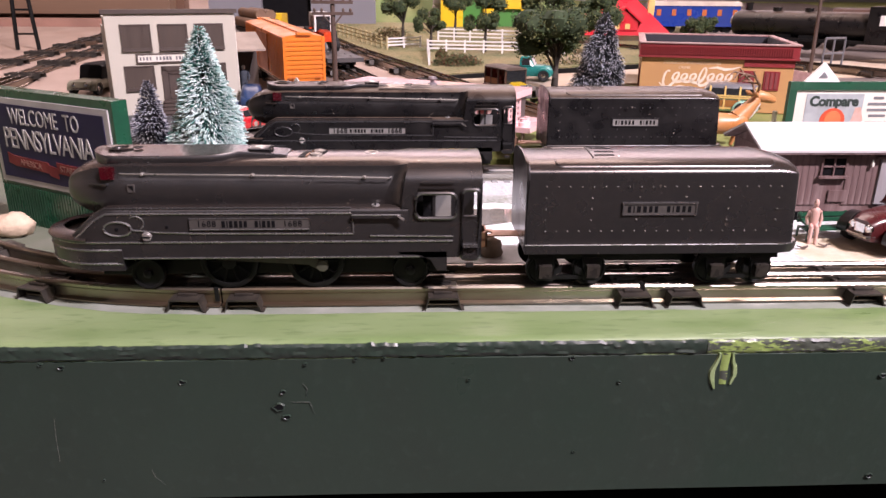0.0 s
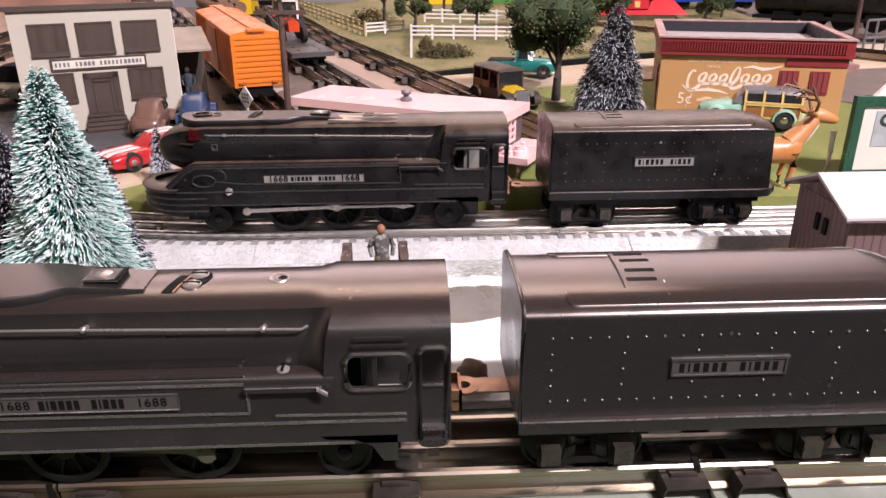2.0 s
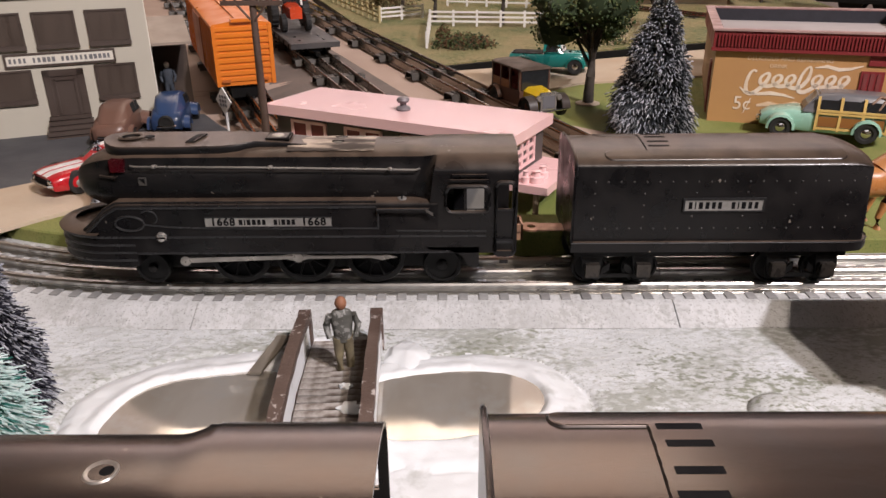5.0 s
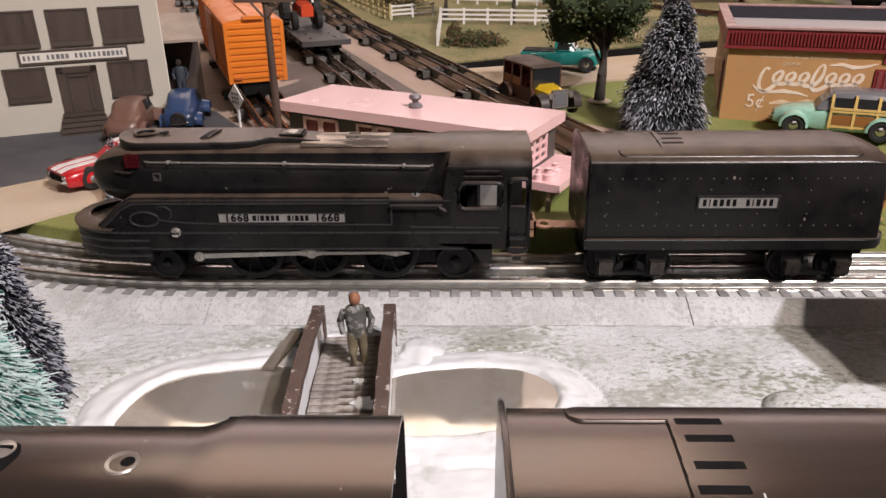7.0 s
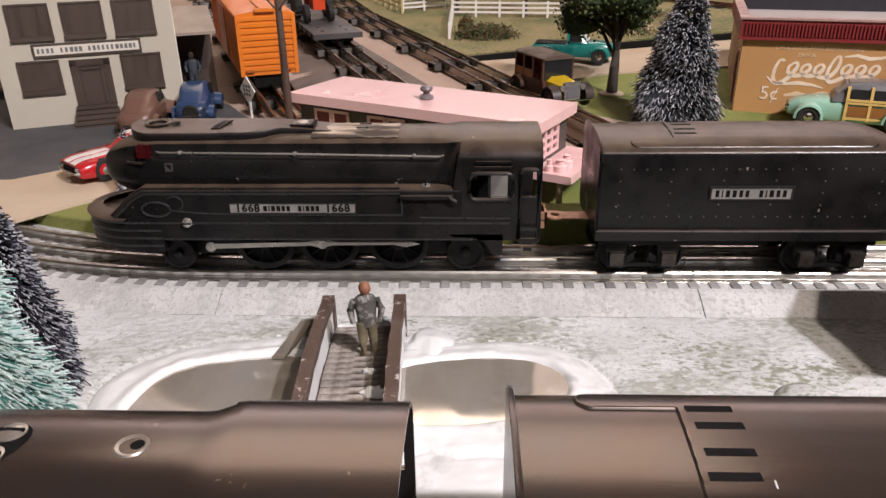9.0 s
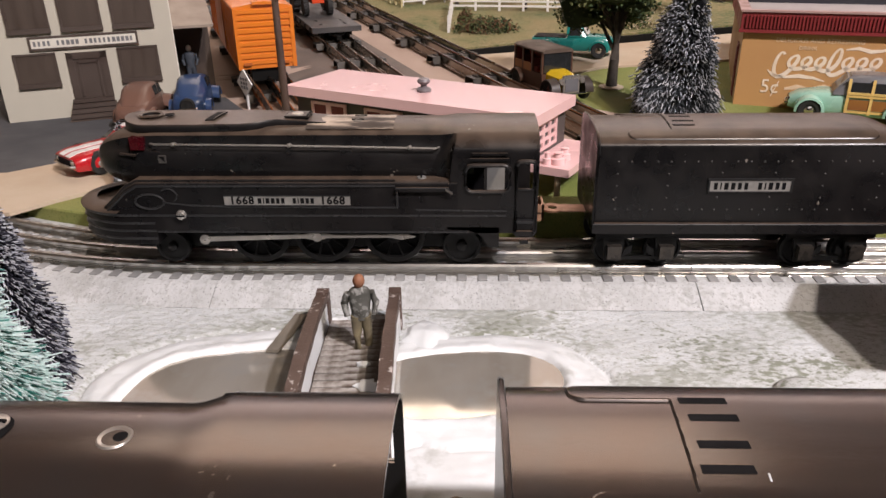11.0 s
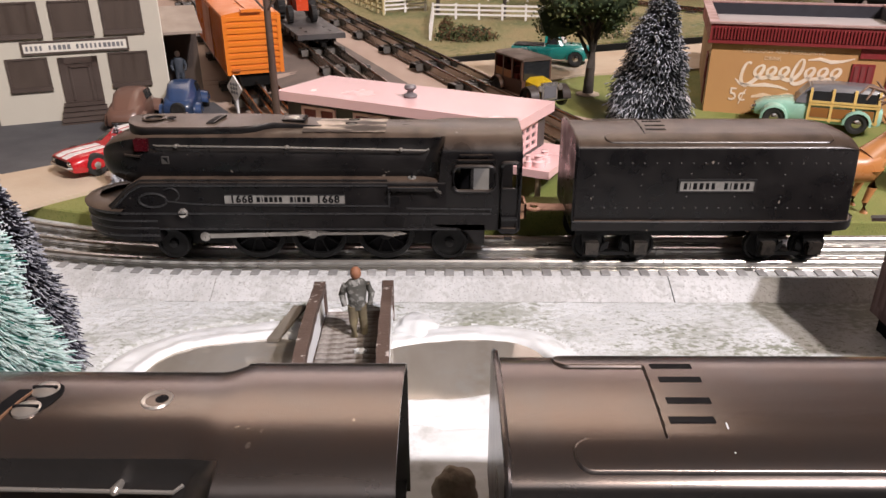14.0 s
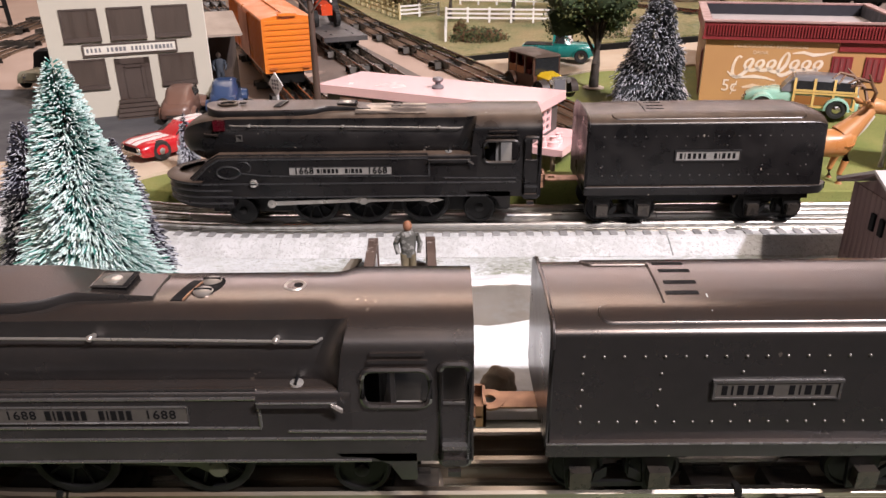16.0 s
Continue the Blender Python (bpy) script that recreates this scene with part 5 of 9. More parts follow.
    loft(bm, [[(x, y, z) for x, y in r_] for r_, z in ((ring, 0.0384), (ring, 0.0394), (hole, 0.0394), (hole, 0.0384), (ring, 0.0384))], cap=False)
    part("drawbar", bm, M_COPPER, root, "copper drawbar with a ring end")
    bm = bmesh.new()
    box(bm, 0.3180, 0.3320, -0.0030, 0.0030, 0.0325, 0.0340)
    box(bm, 0.3290, 0.3350, -0.0045, 0.0045, 0.0310, 0.0355)
    part("coupler", bm, M_DARK, root)
    return root


M_RIVET = material("burnished_rivet", (0.21, 0.20, 0.185), 0.4, 0.8)
M_RIVET_B = material("dull_rivet", (0.055, 0.052, 0.050), 0.45, 0.3)
M_JOURNAL = material("burnished_black", (0.030, 0.028, 0.027), 0.3, 0.6, other=(0.07, 0.06, 0.05), scale=120)
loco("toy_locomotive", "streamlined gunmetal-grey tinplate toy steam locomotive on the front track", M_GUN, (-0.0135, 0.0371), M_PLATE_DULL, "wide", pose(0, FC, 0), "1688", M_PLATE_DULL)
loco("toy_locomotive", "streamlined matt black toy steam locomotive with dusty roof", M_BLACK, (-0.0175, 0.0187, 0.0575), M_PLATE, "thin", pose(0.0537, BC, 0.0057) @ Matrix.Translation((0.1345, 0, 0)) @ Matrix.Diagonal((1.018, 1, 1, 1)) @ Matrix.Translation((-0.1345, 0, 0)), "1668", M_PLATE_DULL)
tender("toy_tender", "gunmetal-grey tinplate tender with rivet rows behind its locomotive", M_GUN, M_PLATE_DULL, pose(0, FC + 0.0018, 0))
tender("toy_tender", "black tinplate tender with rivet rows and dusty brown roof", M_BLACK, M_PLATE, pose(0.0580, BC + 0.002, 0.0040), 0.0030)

# ---- things round the front and rear tracks ----
M_SIGNGREEN = material("dark_green_enamel", (0.012, 0.072, 0.038), 0.35, scale=60, bump=0.1, coat=0.3)
M_NAVY = material("navy_sign_face", (0.017, 0.014, 0.046), 0.5, other=(0.022, 0.018, 0.054), scale=20, spec=0.2)
M_CREAM = material("cream_paint", (0.62, 0.60, 0.54), 0.5, other=(0.56, 0.53, 0.46), scale=25, bump=0.1)
M_WHITE = material("white_paint", (0.72, 0.71, 0.69), 0.5, other=(0.62, 0.60, 0.57), scale=40, bump=0.15)
M_RIBBON = material("red_ribbon_print", (0.19, 0.030, 0.032), 0.5, spec=0.2)
M_GREEN_B = material("green_bristle", (0.022, 0.130, 0.102), 0.6, other=(0.035, 0.19, 0.16), scale=90, amount=0.8)
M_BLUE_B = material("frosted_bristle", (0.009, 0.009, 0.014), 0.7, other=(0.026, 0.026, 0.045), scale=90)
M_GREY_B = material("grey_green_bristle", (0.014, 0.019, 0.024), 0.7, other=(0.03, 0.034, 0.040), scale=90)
M_FLOCK = material("white_flock", (0.64, 0.72, 0.715), 0.85, other=(0.34, 0.52, 0.49), scale=200)
M_FLOCK_L = material("lilac_flock", (0.52, 0.54, 0.58), 0.85, other=(0.20, 0.21, 0.26), scale=200)
M_WIRE = material("twisted_wire", (0.05, 0.05, 0.045), 0.5, 0.6)
M_WOOD_DK = material("dark_stained_wood", (0.052, 0.030, 0.022), 0.65, other=(0.085, 0.055, 0.042), scale=60, bump=0.5, bscale=500, stretch=(1, 1, 0.3))
M_ROCK = material("tan_rock", (0.58, 0.45, 0.33), 0.85, other=(0.44, 0.34, 0.24), scale=70, bump=1.0, bscale=350)
M_ROCK_G = material("grey_brown_rock", (0.30, 0.24, 0.18), 0.9, other=(0.19, 0.15, 0.11), scale=90, bump=1.0, bscale=420)
M_DEER = material("tan_brown_plastic", (0.38, 0.155, 0.045), 0.4, other=(0.44, 0.21, 0.08), scale=40)


def sign_board():
    root = thing("billboard", "dark green billboard with a navy welcome sign and white border", "billboard", pose(-0.1195, 0.5015, 0, 0, 0, -31))
    bm = bmesh.new()
    box(bm, -0.1330, 0.0122, -0.001, 0.0115, 0.0, 0.1075)
    bevel(bm, 0.0012, 2)
    part("body", bm, M_SIGNGREEN, root)
    bm = bmesh.new()
    for i in range(44):
        x = -0.1310 + 0.0033 * i
        box(bm, x, x + 0.0017, -0.0022, -0.0008, 0.0010, 0.0325)
    slats = part("ribbed_base", bm, M_SIGNGREEN, root)
    tagged(slats, kind="stuff")
    bm = bmesh.new()
    box(bm, -0.1290, 0.0080, -0.0022, -0.0008, 0.0355, 0.1015)
    bevel(bm, 0.0004, 1)
    part("border", bm, M_SIGNLETTER, root, "white border panel")
    bm = bmesh.new()
    box(bm, -0.1240, 0.0030, -0.0027, -0.0018, 0.0400, 0.0970)
    face = part("sign_face", bm, M_NAVY, root, "navy blue sign face")
    for body, size, cx, z, sp in (("WELCOME  TO", 0.0140, -0.0645, 0.0878, 1.0), ("PENNSYLVANIA", 0.0180, -0.0635, 0.0705, 0.86)):
        me = text_mesh(body, size, M_SIGNLETTER, sp)
        me.transform(Matrix.Diagonal((0.92 if sp < 1 else 0.86, 1, 1.25, 1)))
        piece("lettering", me, face, pose(cx, -0.0029, z))
    bm = bmesh.new()
    for i, (x0, x1, dz) in enumerate(((-0.1150, -0.1080, 0.0018), (-0.1080, -0.0660, 0.0), (-0.0660, -0.0560, -0.0030), (-0.0560, -0.0120, 0.0), (-0.0120, -0.0050, 0.0018))):
        loft(bm, [[(x0, y, 0.0495 + dz), (x1, y, 0.0480 + dz), (x1, y, 0.0562 + dz), (x0, y, 0.0577 + dz)] for y in (-0.0030 - 0.0001 * i, -0.0026)])
    part("ribbon", bm, M_RIBBON, face, "red ribbon")
    for body, cx in (("AMERICA", -0.0870), ("STARTS HERE", -0.0335)):
        piece("ribbon_letters", text_mesh(body, 0.0068, M_CREAM_DIM, 0.9), face, pose(cx, -0.0036, 0.0527, 0, 2 if cx < -0.05 else 2, 0))


M_CREAM_DIM = material("faded_print", (0.27, 0.13, 0.10), 0.6)
M_SIGNLETTER = material("dusty_white_print", (0.42, 0.41, 0.40), 0.6, other=(0.36, 0.34, 0.33), scale=60)
sign_board()


def brush_tree(name, label, x, y, z, height, radius, mats, count, tilt=(0, 0), seed=1, size=0.0006, group="bottle brush trees", waist=0.0, tip=0.62, frost=1.0):
    """A bottle brush tree: twisted wire, thousands of bristles with flocked tips, and a round base."""
    rng = np.random.default_rng(seed)
    root = thing(name, label, "tree", pose(x, y, z, tilt[0], tilt[1], 0), group)
    bm = bmesh.new()
    tube(bm, [(0.0003 * math.cos(k * 1.3), 0.0003 * math.sin(k * 1.3), height * 0.955 * k / 12) for k in range(13)], [0.0009] * 10 + [0.0007, 0.0006, 0.0004], 6)
    part("trunk", bm, M_WIRE, root)
    bm = bmesh.new()
    lathe(bm, (0, 0, 0), [(radius * 0.30, 0), (radius * 0.30, 0.004), (radius * 0.24, 0.0055), (0.001, 0.006)], 16)
    part("base", bm, M_WIRE, root)
    u = rng.random(count)
    h = 0.06 + 0.94 * (1 - np.sqrt(1 - u * 0.999))
    ang = rng.random(count) * 2 * np.pi
    taper = (1 - h) ** 0.80 + 0.035
    lump = 1 + 0.10 * np.sin(ang * 3 + h * 17 + seed) + waist * np.sin(h * 19 + ang)
    length = radius * taper * lump * (0.80 + 0.25 * rng.random(count))
    lift = -0.62 + 1.15 * h + 0.20 * rng.standard_normal(count)
    d = np.stack([np.cos(ang), np.sin(ang), lift], 1)
    d /= np.linalg.norm(d, axis=1)[:, None]
    base = np.stack([np.zeros(count), np.zeros(count), h * height + 0.10 * length], 1)
    side = np.stack([-np.sin(ang), np.cos(ang), np.zeros(count)], 1)
    up = np.cross(d, side)
    spread = side * (rng.standard_normal(count) * 0.10)[:, None]
    p0 = base + d * (length * 0.25)[:, None]
    p1 = base + (d + spread * 0.6) * (length * tip)[:, None]
    p2 = base + (d + spread) * length[:, None] + np.array([0, 0, -0.05]) * length[:, None]
    verts = np.zeros((count, 9, 3))
    tri = [(math.cos(a), math.sin(a)) for a in (0, 2.094, 4.189)]
    thick = size * (0.7 + 0.6 * rng.random(count))
    for r, (p, w) in enumerate(((p0, 0.7), (p1, 1.0), (p2, 1.05))):
        for k, (ca, sa) in enumerate(tri):
            verts[:, r * 3 + k] = p + (side * ca + up * sa) * (thick * w)[:, None]
    faces, mi = [], []
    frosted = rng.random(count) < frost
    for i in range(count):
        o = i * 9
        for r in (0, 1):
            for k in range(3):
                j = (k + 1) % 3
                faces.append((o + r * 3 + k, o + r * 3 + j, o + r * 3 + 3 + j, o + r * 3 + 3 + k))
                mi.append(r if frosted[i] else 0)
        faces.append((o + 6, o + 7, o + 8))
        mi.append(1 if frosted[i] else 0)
    ob = new("bristles", raw_mesh("bristles", verts.reshape(-1, 3).tolist(), faces, mats, mi))
    ob.parent = root
    tagged(ob, label="frosted bristles", kind="stuff")
    return root


brush_tree("brush_tree", "large green bottle brush tree frosted white beside the pond", -0.0490, 0.5050, 0.004, 0.1550, 0.0415, [M_GREEN_B, M_FLOCK], 19000, (0, 0), 3, 0.00031, tip=0.80, frost=0.88)
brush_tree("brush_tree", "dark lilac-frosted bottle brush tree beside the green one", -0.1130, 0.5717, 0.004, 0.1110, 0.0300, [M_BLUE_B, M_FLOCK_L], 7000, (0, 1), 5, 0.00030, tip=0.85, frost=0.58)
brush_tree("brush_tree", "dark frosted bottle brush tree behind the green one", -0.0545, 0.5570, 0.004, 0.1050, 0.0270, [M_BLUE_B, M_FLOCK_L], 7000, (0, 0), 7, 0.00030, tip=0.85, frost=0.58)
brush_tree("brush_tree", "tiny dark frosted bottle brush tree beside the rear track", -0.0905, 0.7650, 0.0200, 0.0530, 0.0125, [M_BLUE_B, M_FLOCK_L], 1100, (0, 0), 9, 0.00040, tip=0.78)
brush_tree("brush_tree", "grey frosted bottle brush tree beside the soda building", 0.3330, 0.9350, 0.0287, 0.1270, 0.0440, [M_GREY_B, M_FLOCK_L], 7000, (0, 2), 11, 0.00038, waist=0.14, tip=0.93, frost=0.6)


def bridge():
    root = thing("footbridge", "small brown wooden footbridge dusted with snow over the pond", "bridge", pose(0.0985, 0.5525, 0, 0, 0, 2.6))

    def dz(y):
        return 0.0082 + 0.0050 * (1 - (y / 0.052) ** 2)

    bm = bmesh.new()
    ys = [-0.052 + 0.104 * i / 16 for i in range(17)]
    loft(bm, [[(-0.0165, y, dz(y) - 0.0035), (0.0165, y, dz(y) - 0.0035), (0.0165, y, dz(y) - 0.0012), (-0.0165, y, dz(y) - 0.0012)] for y in ys])
    part("deck_beam", bm, M_WOOD_DK, root)
    bm = bmesh.new()
    box(bm, -0.0150, 0.0150, -0.0021, 0.0021, -0.0014, 0.0006)
    bevel(bm, 0.0004, 1)
    plank = finish(bm, "plank", M_PLANK_SNOW, 30)
    n = 21
    for i in range(n):
        y = -0.050 + 0.100 * i / (n - 1)
        piece("plank", plank, root, pose(0, y, dz(y), random.uniform(-3, 3), random.uniform(-1, 1), random.uniform(-1.5, 1.5)))
    for s in (-1, 1):
        bm = bmesh.new()
        x = 0.0182 * s
        loft(bm, [[(x - 0.0029, y, dz(y) + 0.0138), (x + 0.0029, y, dz(y) + 0.0138), (x + 0.0027, y, dz(y) + 0.0174), (x - 0.0027, y, dz(y) + 0.0174)] for y in ys])
        for v in bm.verts:
            v.co += Vector((1, 1, 0.7)) * 0.0006 * noise.noise(v.co * 160)
        part("handrail", bm, M_BRIDGE, root)
        bm = bmesh.new()
        loft(bm, [[(x - 0.0022, y, dz(y) - 0.0040), (x + 0.0022, y, dz(y) - 0.0040), (x + 0.0018, y, dz(y) + 0.0142), (x - 0.0018, y, dz(y) + 0.0142)] for y in ys])
        for v in bm.verts:
            v.co += Vector((1, 0, 0)) * 0.0007 * noise.noise(v.co * 210)
        part("side_panel", bm, M_PLASTER, root, "snow-covered side panel")
        for y in (-0.052, 0.052):
            bm = bmesh.new()
            box(bm, x - 0.0031, x + 0.0031, y - 0.0028, y + 0.0028, 0.002, dz(y) + 0.0182)
            bevel(bm, 0.0008, 1)
            part("post", bm, M_BRIDGE, root)
    bm = bmesh.new()
    loft(bm, [[(-0.046, 0.030, 0.006), (-0.040, 0.030, 0.006), (-0.040, 0.030, 0.0075), (-0.046, 0.030, 0.0075)], [(-0.036, 0.053, 0.013), (-0.029, 0.053, 0.013), (-0.029, 0.053, 0.0145), (-0.036, 0.053, 0.0145)]])
    solo("plank_board", bm, M_WOOD_GREY, "weathered grey plank leaning beside the footbridge", "plank", pose(0.0995, 0.5480, 0))
    for x, y, sx in ((0.009, -0.012, 0.0050), (0.0095, -0.032, 0.0060), (0.006, 0.004, 0.003)):
        bm = bmesh.new()
        blob(bm, (x, y, dz(y) + 0.0008), sx, sx * 0.8, 0.0016, 12, 0.6, int(sx * 9e3))
        part("snow_patch", bm, M_PLASTER, root)


M_BRIDGE = material("snow_dusted_wood", (0.060, 0.036, 0.028), 0.7, other=(0.10, 0.068, 0.055), scale=60, bump=0.6, bscale=500)
patchy(M_BRIDGE, (0.42, 0.38, 0.36), 70, 1.10, 1.22, 420)
M_PLANK_SNOW = material("snowy_planks", (0.34, 0.32, 0.30), 0.8, other=(0.10, 0.075, 0.06), scale=130, bump=0.8, bscale=420, vary=0.25, amount=0.7)
M_WOOD_GREY = material("weathered_grey_wood", (0.17, 0.15, 0.12), 0.85, other=(0.10, 0.085, 0.07), scale=90, bump=0.6, stretch=(1, 0.3, 1))
bridge()

# figurines, plain shapes
M_SKIN = material("orange_tan_paint", (0.27, 0.115, 0.06), 0.6, scale=100)
M_JACKET = material("dark_olive_paint", (0.040, 0.040, 0.034), 0.7, other=(0.11, 0.11, 0.10), scale=140, amount=0.6)
M_TROUSER = material("tan_olive_paint", (0.20, 0.17, 0.10), 0.7, other=(0.11, 0.09, 0.06), scale=140)
M_PINK_FIG = material("pale_pink_paint", (0.55, 0.34, 0.30), 0.6, other=(0.42, 0.27, 0.22), scale=120)
M_REDFIG = material("red_brown_paint", (0.16, 0.035, 0.018), 0.6, scale=120)
M_BLUE_FIG = material("slate_blue_paint", (0.040, 0.050, 0.066), 0.7, scale=120)
M_YEL_FIG = material("yellow_paint", (0.62, 0.42, 0.02), 0.6, scale=120)


def figurine(label, m, h, top, legs, head, group="", sit=False):
    """A small moulded figure as one plain mesh."""
    bm = bmesh.new()
    k = h / 0.042
    if sit:
        tube(bm, [(-0.0025 * k, 0, 0.012 * k), (-0.0030 * k, -0.009 * k, 0.0125 * k), (-0.0032 * k, -0.010 * k, 0.0)], [0.0030 * k, 0.0026 * k, 0.0020 * k], 8, mi=1)
        tube(bm, [(0.0025 * k, 0, 0.012 * k), (0.0030 * k, -0.009 * k, 0.0125 * k), (0.0032 * k, -0.010 * k, 0.0)], [0.0030 * k, 0.0026 * k, 0.0020 * k], 8, mi=1)
        z0 = -0.008 * k
    else:
        tube(bm, [(-0.0024 * k, 0, 0.0), (-0.0024 * k, 0, 0.010 * k), (-0.0020 * k, 0, 0.020 * k)], [0.0020 * k, 0.0024 * k, 0.0032 * k], 8, mi=1)
        tube(bm, [(0.0030 * k, 0.003 * k, 0.0), (0.0028 * k, 0.002 * k, 0.010 * k), (0.0020 * k, 0, 0.020 * k)], [0.0020 * k, 0.0024 * k, 0.0032 * k], 8, mi=1)
        z0 = 0.0
    rings = []
    for w, d, z in ((0.0042, 0.0030, 0.018), (0.0046, 0.0033, 0.022), (0.0054, 0.0035, 0.028), (0.0060, 0.0034, 0.0325), (0.0046, 0.0030, 0.0345), (0.0018, 0.0018, 0.0358)):
        rings.append([(w * k * math.cos(a * math.pi / 6), d * k * math.sin(a * math.pi / 6), z * k + z0) for a in range(12)])
    loft(bm, rings)
    for s in (-1, 1):
        tube(bm, [(0.0056 * k * s, 0, 0.0325 * k + z0), (0.0078 * k * s, 0.0008 * k, 0.0265 * k + z0), (0.0066 * k * s, -0.002 * k, 0.0205 * k + z0)], [0.0020 * k, 0.0019 * k, 0.0014 * k], 7)
    blob(bm, (0, 0, 0.0388 * k + z0), 0.0030 * k, 0.0032 * k, 0.0036 * k, 12, mi=2)
    solo("figurine", bm, [top, legs, head], label, "figurine", m, group, smooth=60)


patchy(M_JACKET, (0.22, 0.22, 0.21), 150, 1.0, 1.08, 500)
figurine("standing toy figurine in a dark jacket on the footbridge", pose(0.1020, 0.5720, 0.0125, 0, 0, 8), 0.0390, M_JACKET, M_TROUSER, M_SKIN)
figurine("red-brown toy figurine standing beside the yellow-hooded wagon", pose(0.2280, 0.9640, ground_z(0.228, 0.964) + 0.0026, 0, 0, -30), 0.0230, M_REDFIG, M_REDFIG, M_REDFIG)
figurine("pale pink toy figurine seated on the green bench", pose(0.3945, 0.4960, 0.0044, 0, 0, -22) @ Matrix.Diagonal((0.72, 1.0, 1.06, 1)), 0.0370, M_PINK_FIG, M_PINK_FIG, M_PINK_FIG, sit=True)
figurine("toy figurine in slate blue overalls beside the store", pose(-0.1450, 1.0560, 0.0352, 0, 0, 15), 0.0400, M_BLUE_FIG, M_BLUE_FIG, M_CREAM)
figurine("toy figurine in a yellow coat at the store's side door", pose(-0.1600, 1.0950, 0.0440, 0, 0, 40), 0.0400, M_YEL_FIG, M_YEL_FIG, M_SKIN)

# rocks
for label, mt, c, s, sd in (("tan rock on the green table", M_ROCK, (-0.2080, 0.5260, 0.0095), (0.015, 0.012, 0.010), 3), ("grey-brown rock on the snow behind the front track", M_ROCK_G, (0.1495, 0.4690, 0.0085), (0.0085, 0.0075, 0.0095), 5), ("snow-covered mound on the white ground", M_SNOW, (0.3010, 0.5500, 0.0010), (0.0170, 0.0140, 0.0095), 8)):
    bm = bmesh.new()
    blob(bm, c, *s, 22, 0.05 if mt is M_SNOW else 0.20, sd)
    for v in bm.verts:
        v.co += (v.co - Vector(c)) * (0.03 if mt is M_SNOW else 0.10) * noise.noise(v.co * 260)
    solo("rock", bm, mt, label, "rock", smooth=70)


def depot():
    """The freight depot: plank walls, gable roof under snow, windows, sliding door."""
    root = thing("freight_depot", "weathered brown plank freight depot with a snow-covered roof", "building", pose(0.3717, 0.5400, 0.0137) @ Matrix.Scale(0.925, 4))
    L, W, EZ, PZ = 0.230, 0.063, 0.0540, 0.0690
    bm = bmesh.new()
    prof = [(0.0, 0.006), (0.0, EZ), (W / 2, PZ - 0.0025), (W, EZ), (W, 0.006)]
    loft(bm, [[(x, y, z) for y, z in prof] for x in (0.0, L)])
    part("wall", bm, M_DEPOT, root)
    bm = bmesh.new()
    box(bm, -0.0008, 0.0008, -0.0026, 0.0026, 0, 0.049)
    slat = finish(bm, "slat", M_DEPOT, 30)
    x = 0.003
    while x < L:
        if not (0.0490 < x < 0.0720 or 0.0990 < x < 0.1530):
            piece("slat", slat, root, pose(x, -0.0002, 0.0062, 0, 0, 90))
        x += 0.0056
    y = 0.0035
    while y < W:
        piece("slat", slat, root, pose(0.0002, y, 0.0062, 0, 0, 0))
        y += 0.0056
    bm = bmesh.new()
    box(bm, 0.0, L, 0.0, W, 0.0, 0.0062)
    part("sill_beam", bm, M_DEPOT, root)
    # inset black block stands in for the shaded gap below the raised floor
    bm = bmesh.new()
    box(bm, 0.004, L - 0.004, 0.006, W - 0.004, -0.0115, 0.0)
    part("foundation", bm, M_INK, root, "black block for the shaded gap under the floor")
    for nm, mt, dz, ov in (("roof", M_DEPOT, 0.0, 0.0), ("roof_snow", M_ROOFSNOW, 0.0016, 0.0006)):
        bm = bmesh.new()
        prof = [(-0.0085 - ov, EZ - 0.0020 + dz), (W / 2, PZ + dz), (W + 0.0085 + ov, EZ - 0.0020 + dz), (W + 0.0085 + ov, EZ - 0.0002 + dz), (W / 2, PZ + 0.0019 + dz), (-0.0085 - ov, EZ - 0.0002 + dz)]
        loft(bm, [[(x, y, z) for y, z in prof] for x in (-0.0070 - ov, 0.07, 0.15, L + 0.007)])
        part(nm, bm, mt, root, "white snow on the roof" if dz else "")
    for x0, x1, z0, z1 in ((0.0500, 0.0710, 0.0325, 0.0480), (0.175, 0.1965, 0.0325, 0.0480)):
        bm = bmesh.new()
        box(bm, x0, x1, -0.0016, -0.0004, z0, z1)
        win = part("window", bm, M_INK, root, "dark window with brown muntins")
        for a, b, c, d in ((x0 - 0.001, x0 + 0.0006, z0, z1), (x1 - 0.0006, x1 + 0.001, z0, z1), (x0, x1, z1 - 0.0006, z1 + 0.001), ((x0 + x1) / 2 - 0.0006, (x0 + x1) / 2 + 0.0006, z0, z1), (x0, x1, (z0 + z1) / 2 - 0.0006, (z0 + z1) / 2 + 0.0006)):
            bm = bmesh.new()
            box(bm, a, b, -0.0028, -0.0014, c, d)
            part("muntin", bm, M_DEPOT, win)
        bm = bmesh.new()
        box(bm, x0 - 0.0025, x1 + 0.0025, -0.0045, -0.0005, z0 - 0.0024, z0 - 0.0004)
        part("sill", bm, M_DEPOT, win)
    bm = bmesh.new()
    box(bm, 0.1010, 0.1515, -0.0030, -0.0004, 0.0070, 0.0470)
    bevel(bm, 0.0004, 1)
    part("sliding_door", bm, M_DOORGREY, root, "pale grey sliding door")
    bm = bmesh.new()
    box(bm, 0.0960, 0.1570, -0.0045, -0.0004, 0.0470, 0.0490)
    part("door_track", bm, M_DEPOT, root)
    bm = bmesh.new()
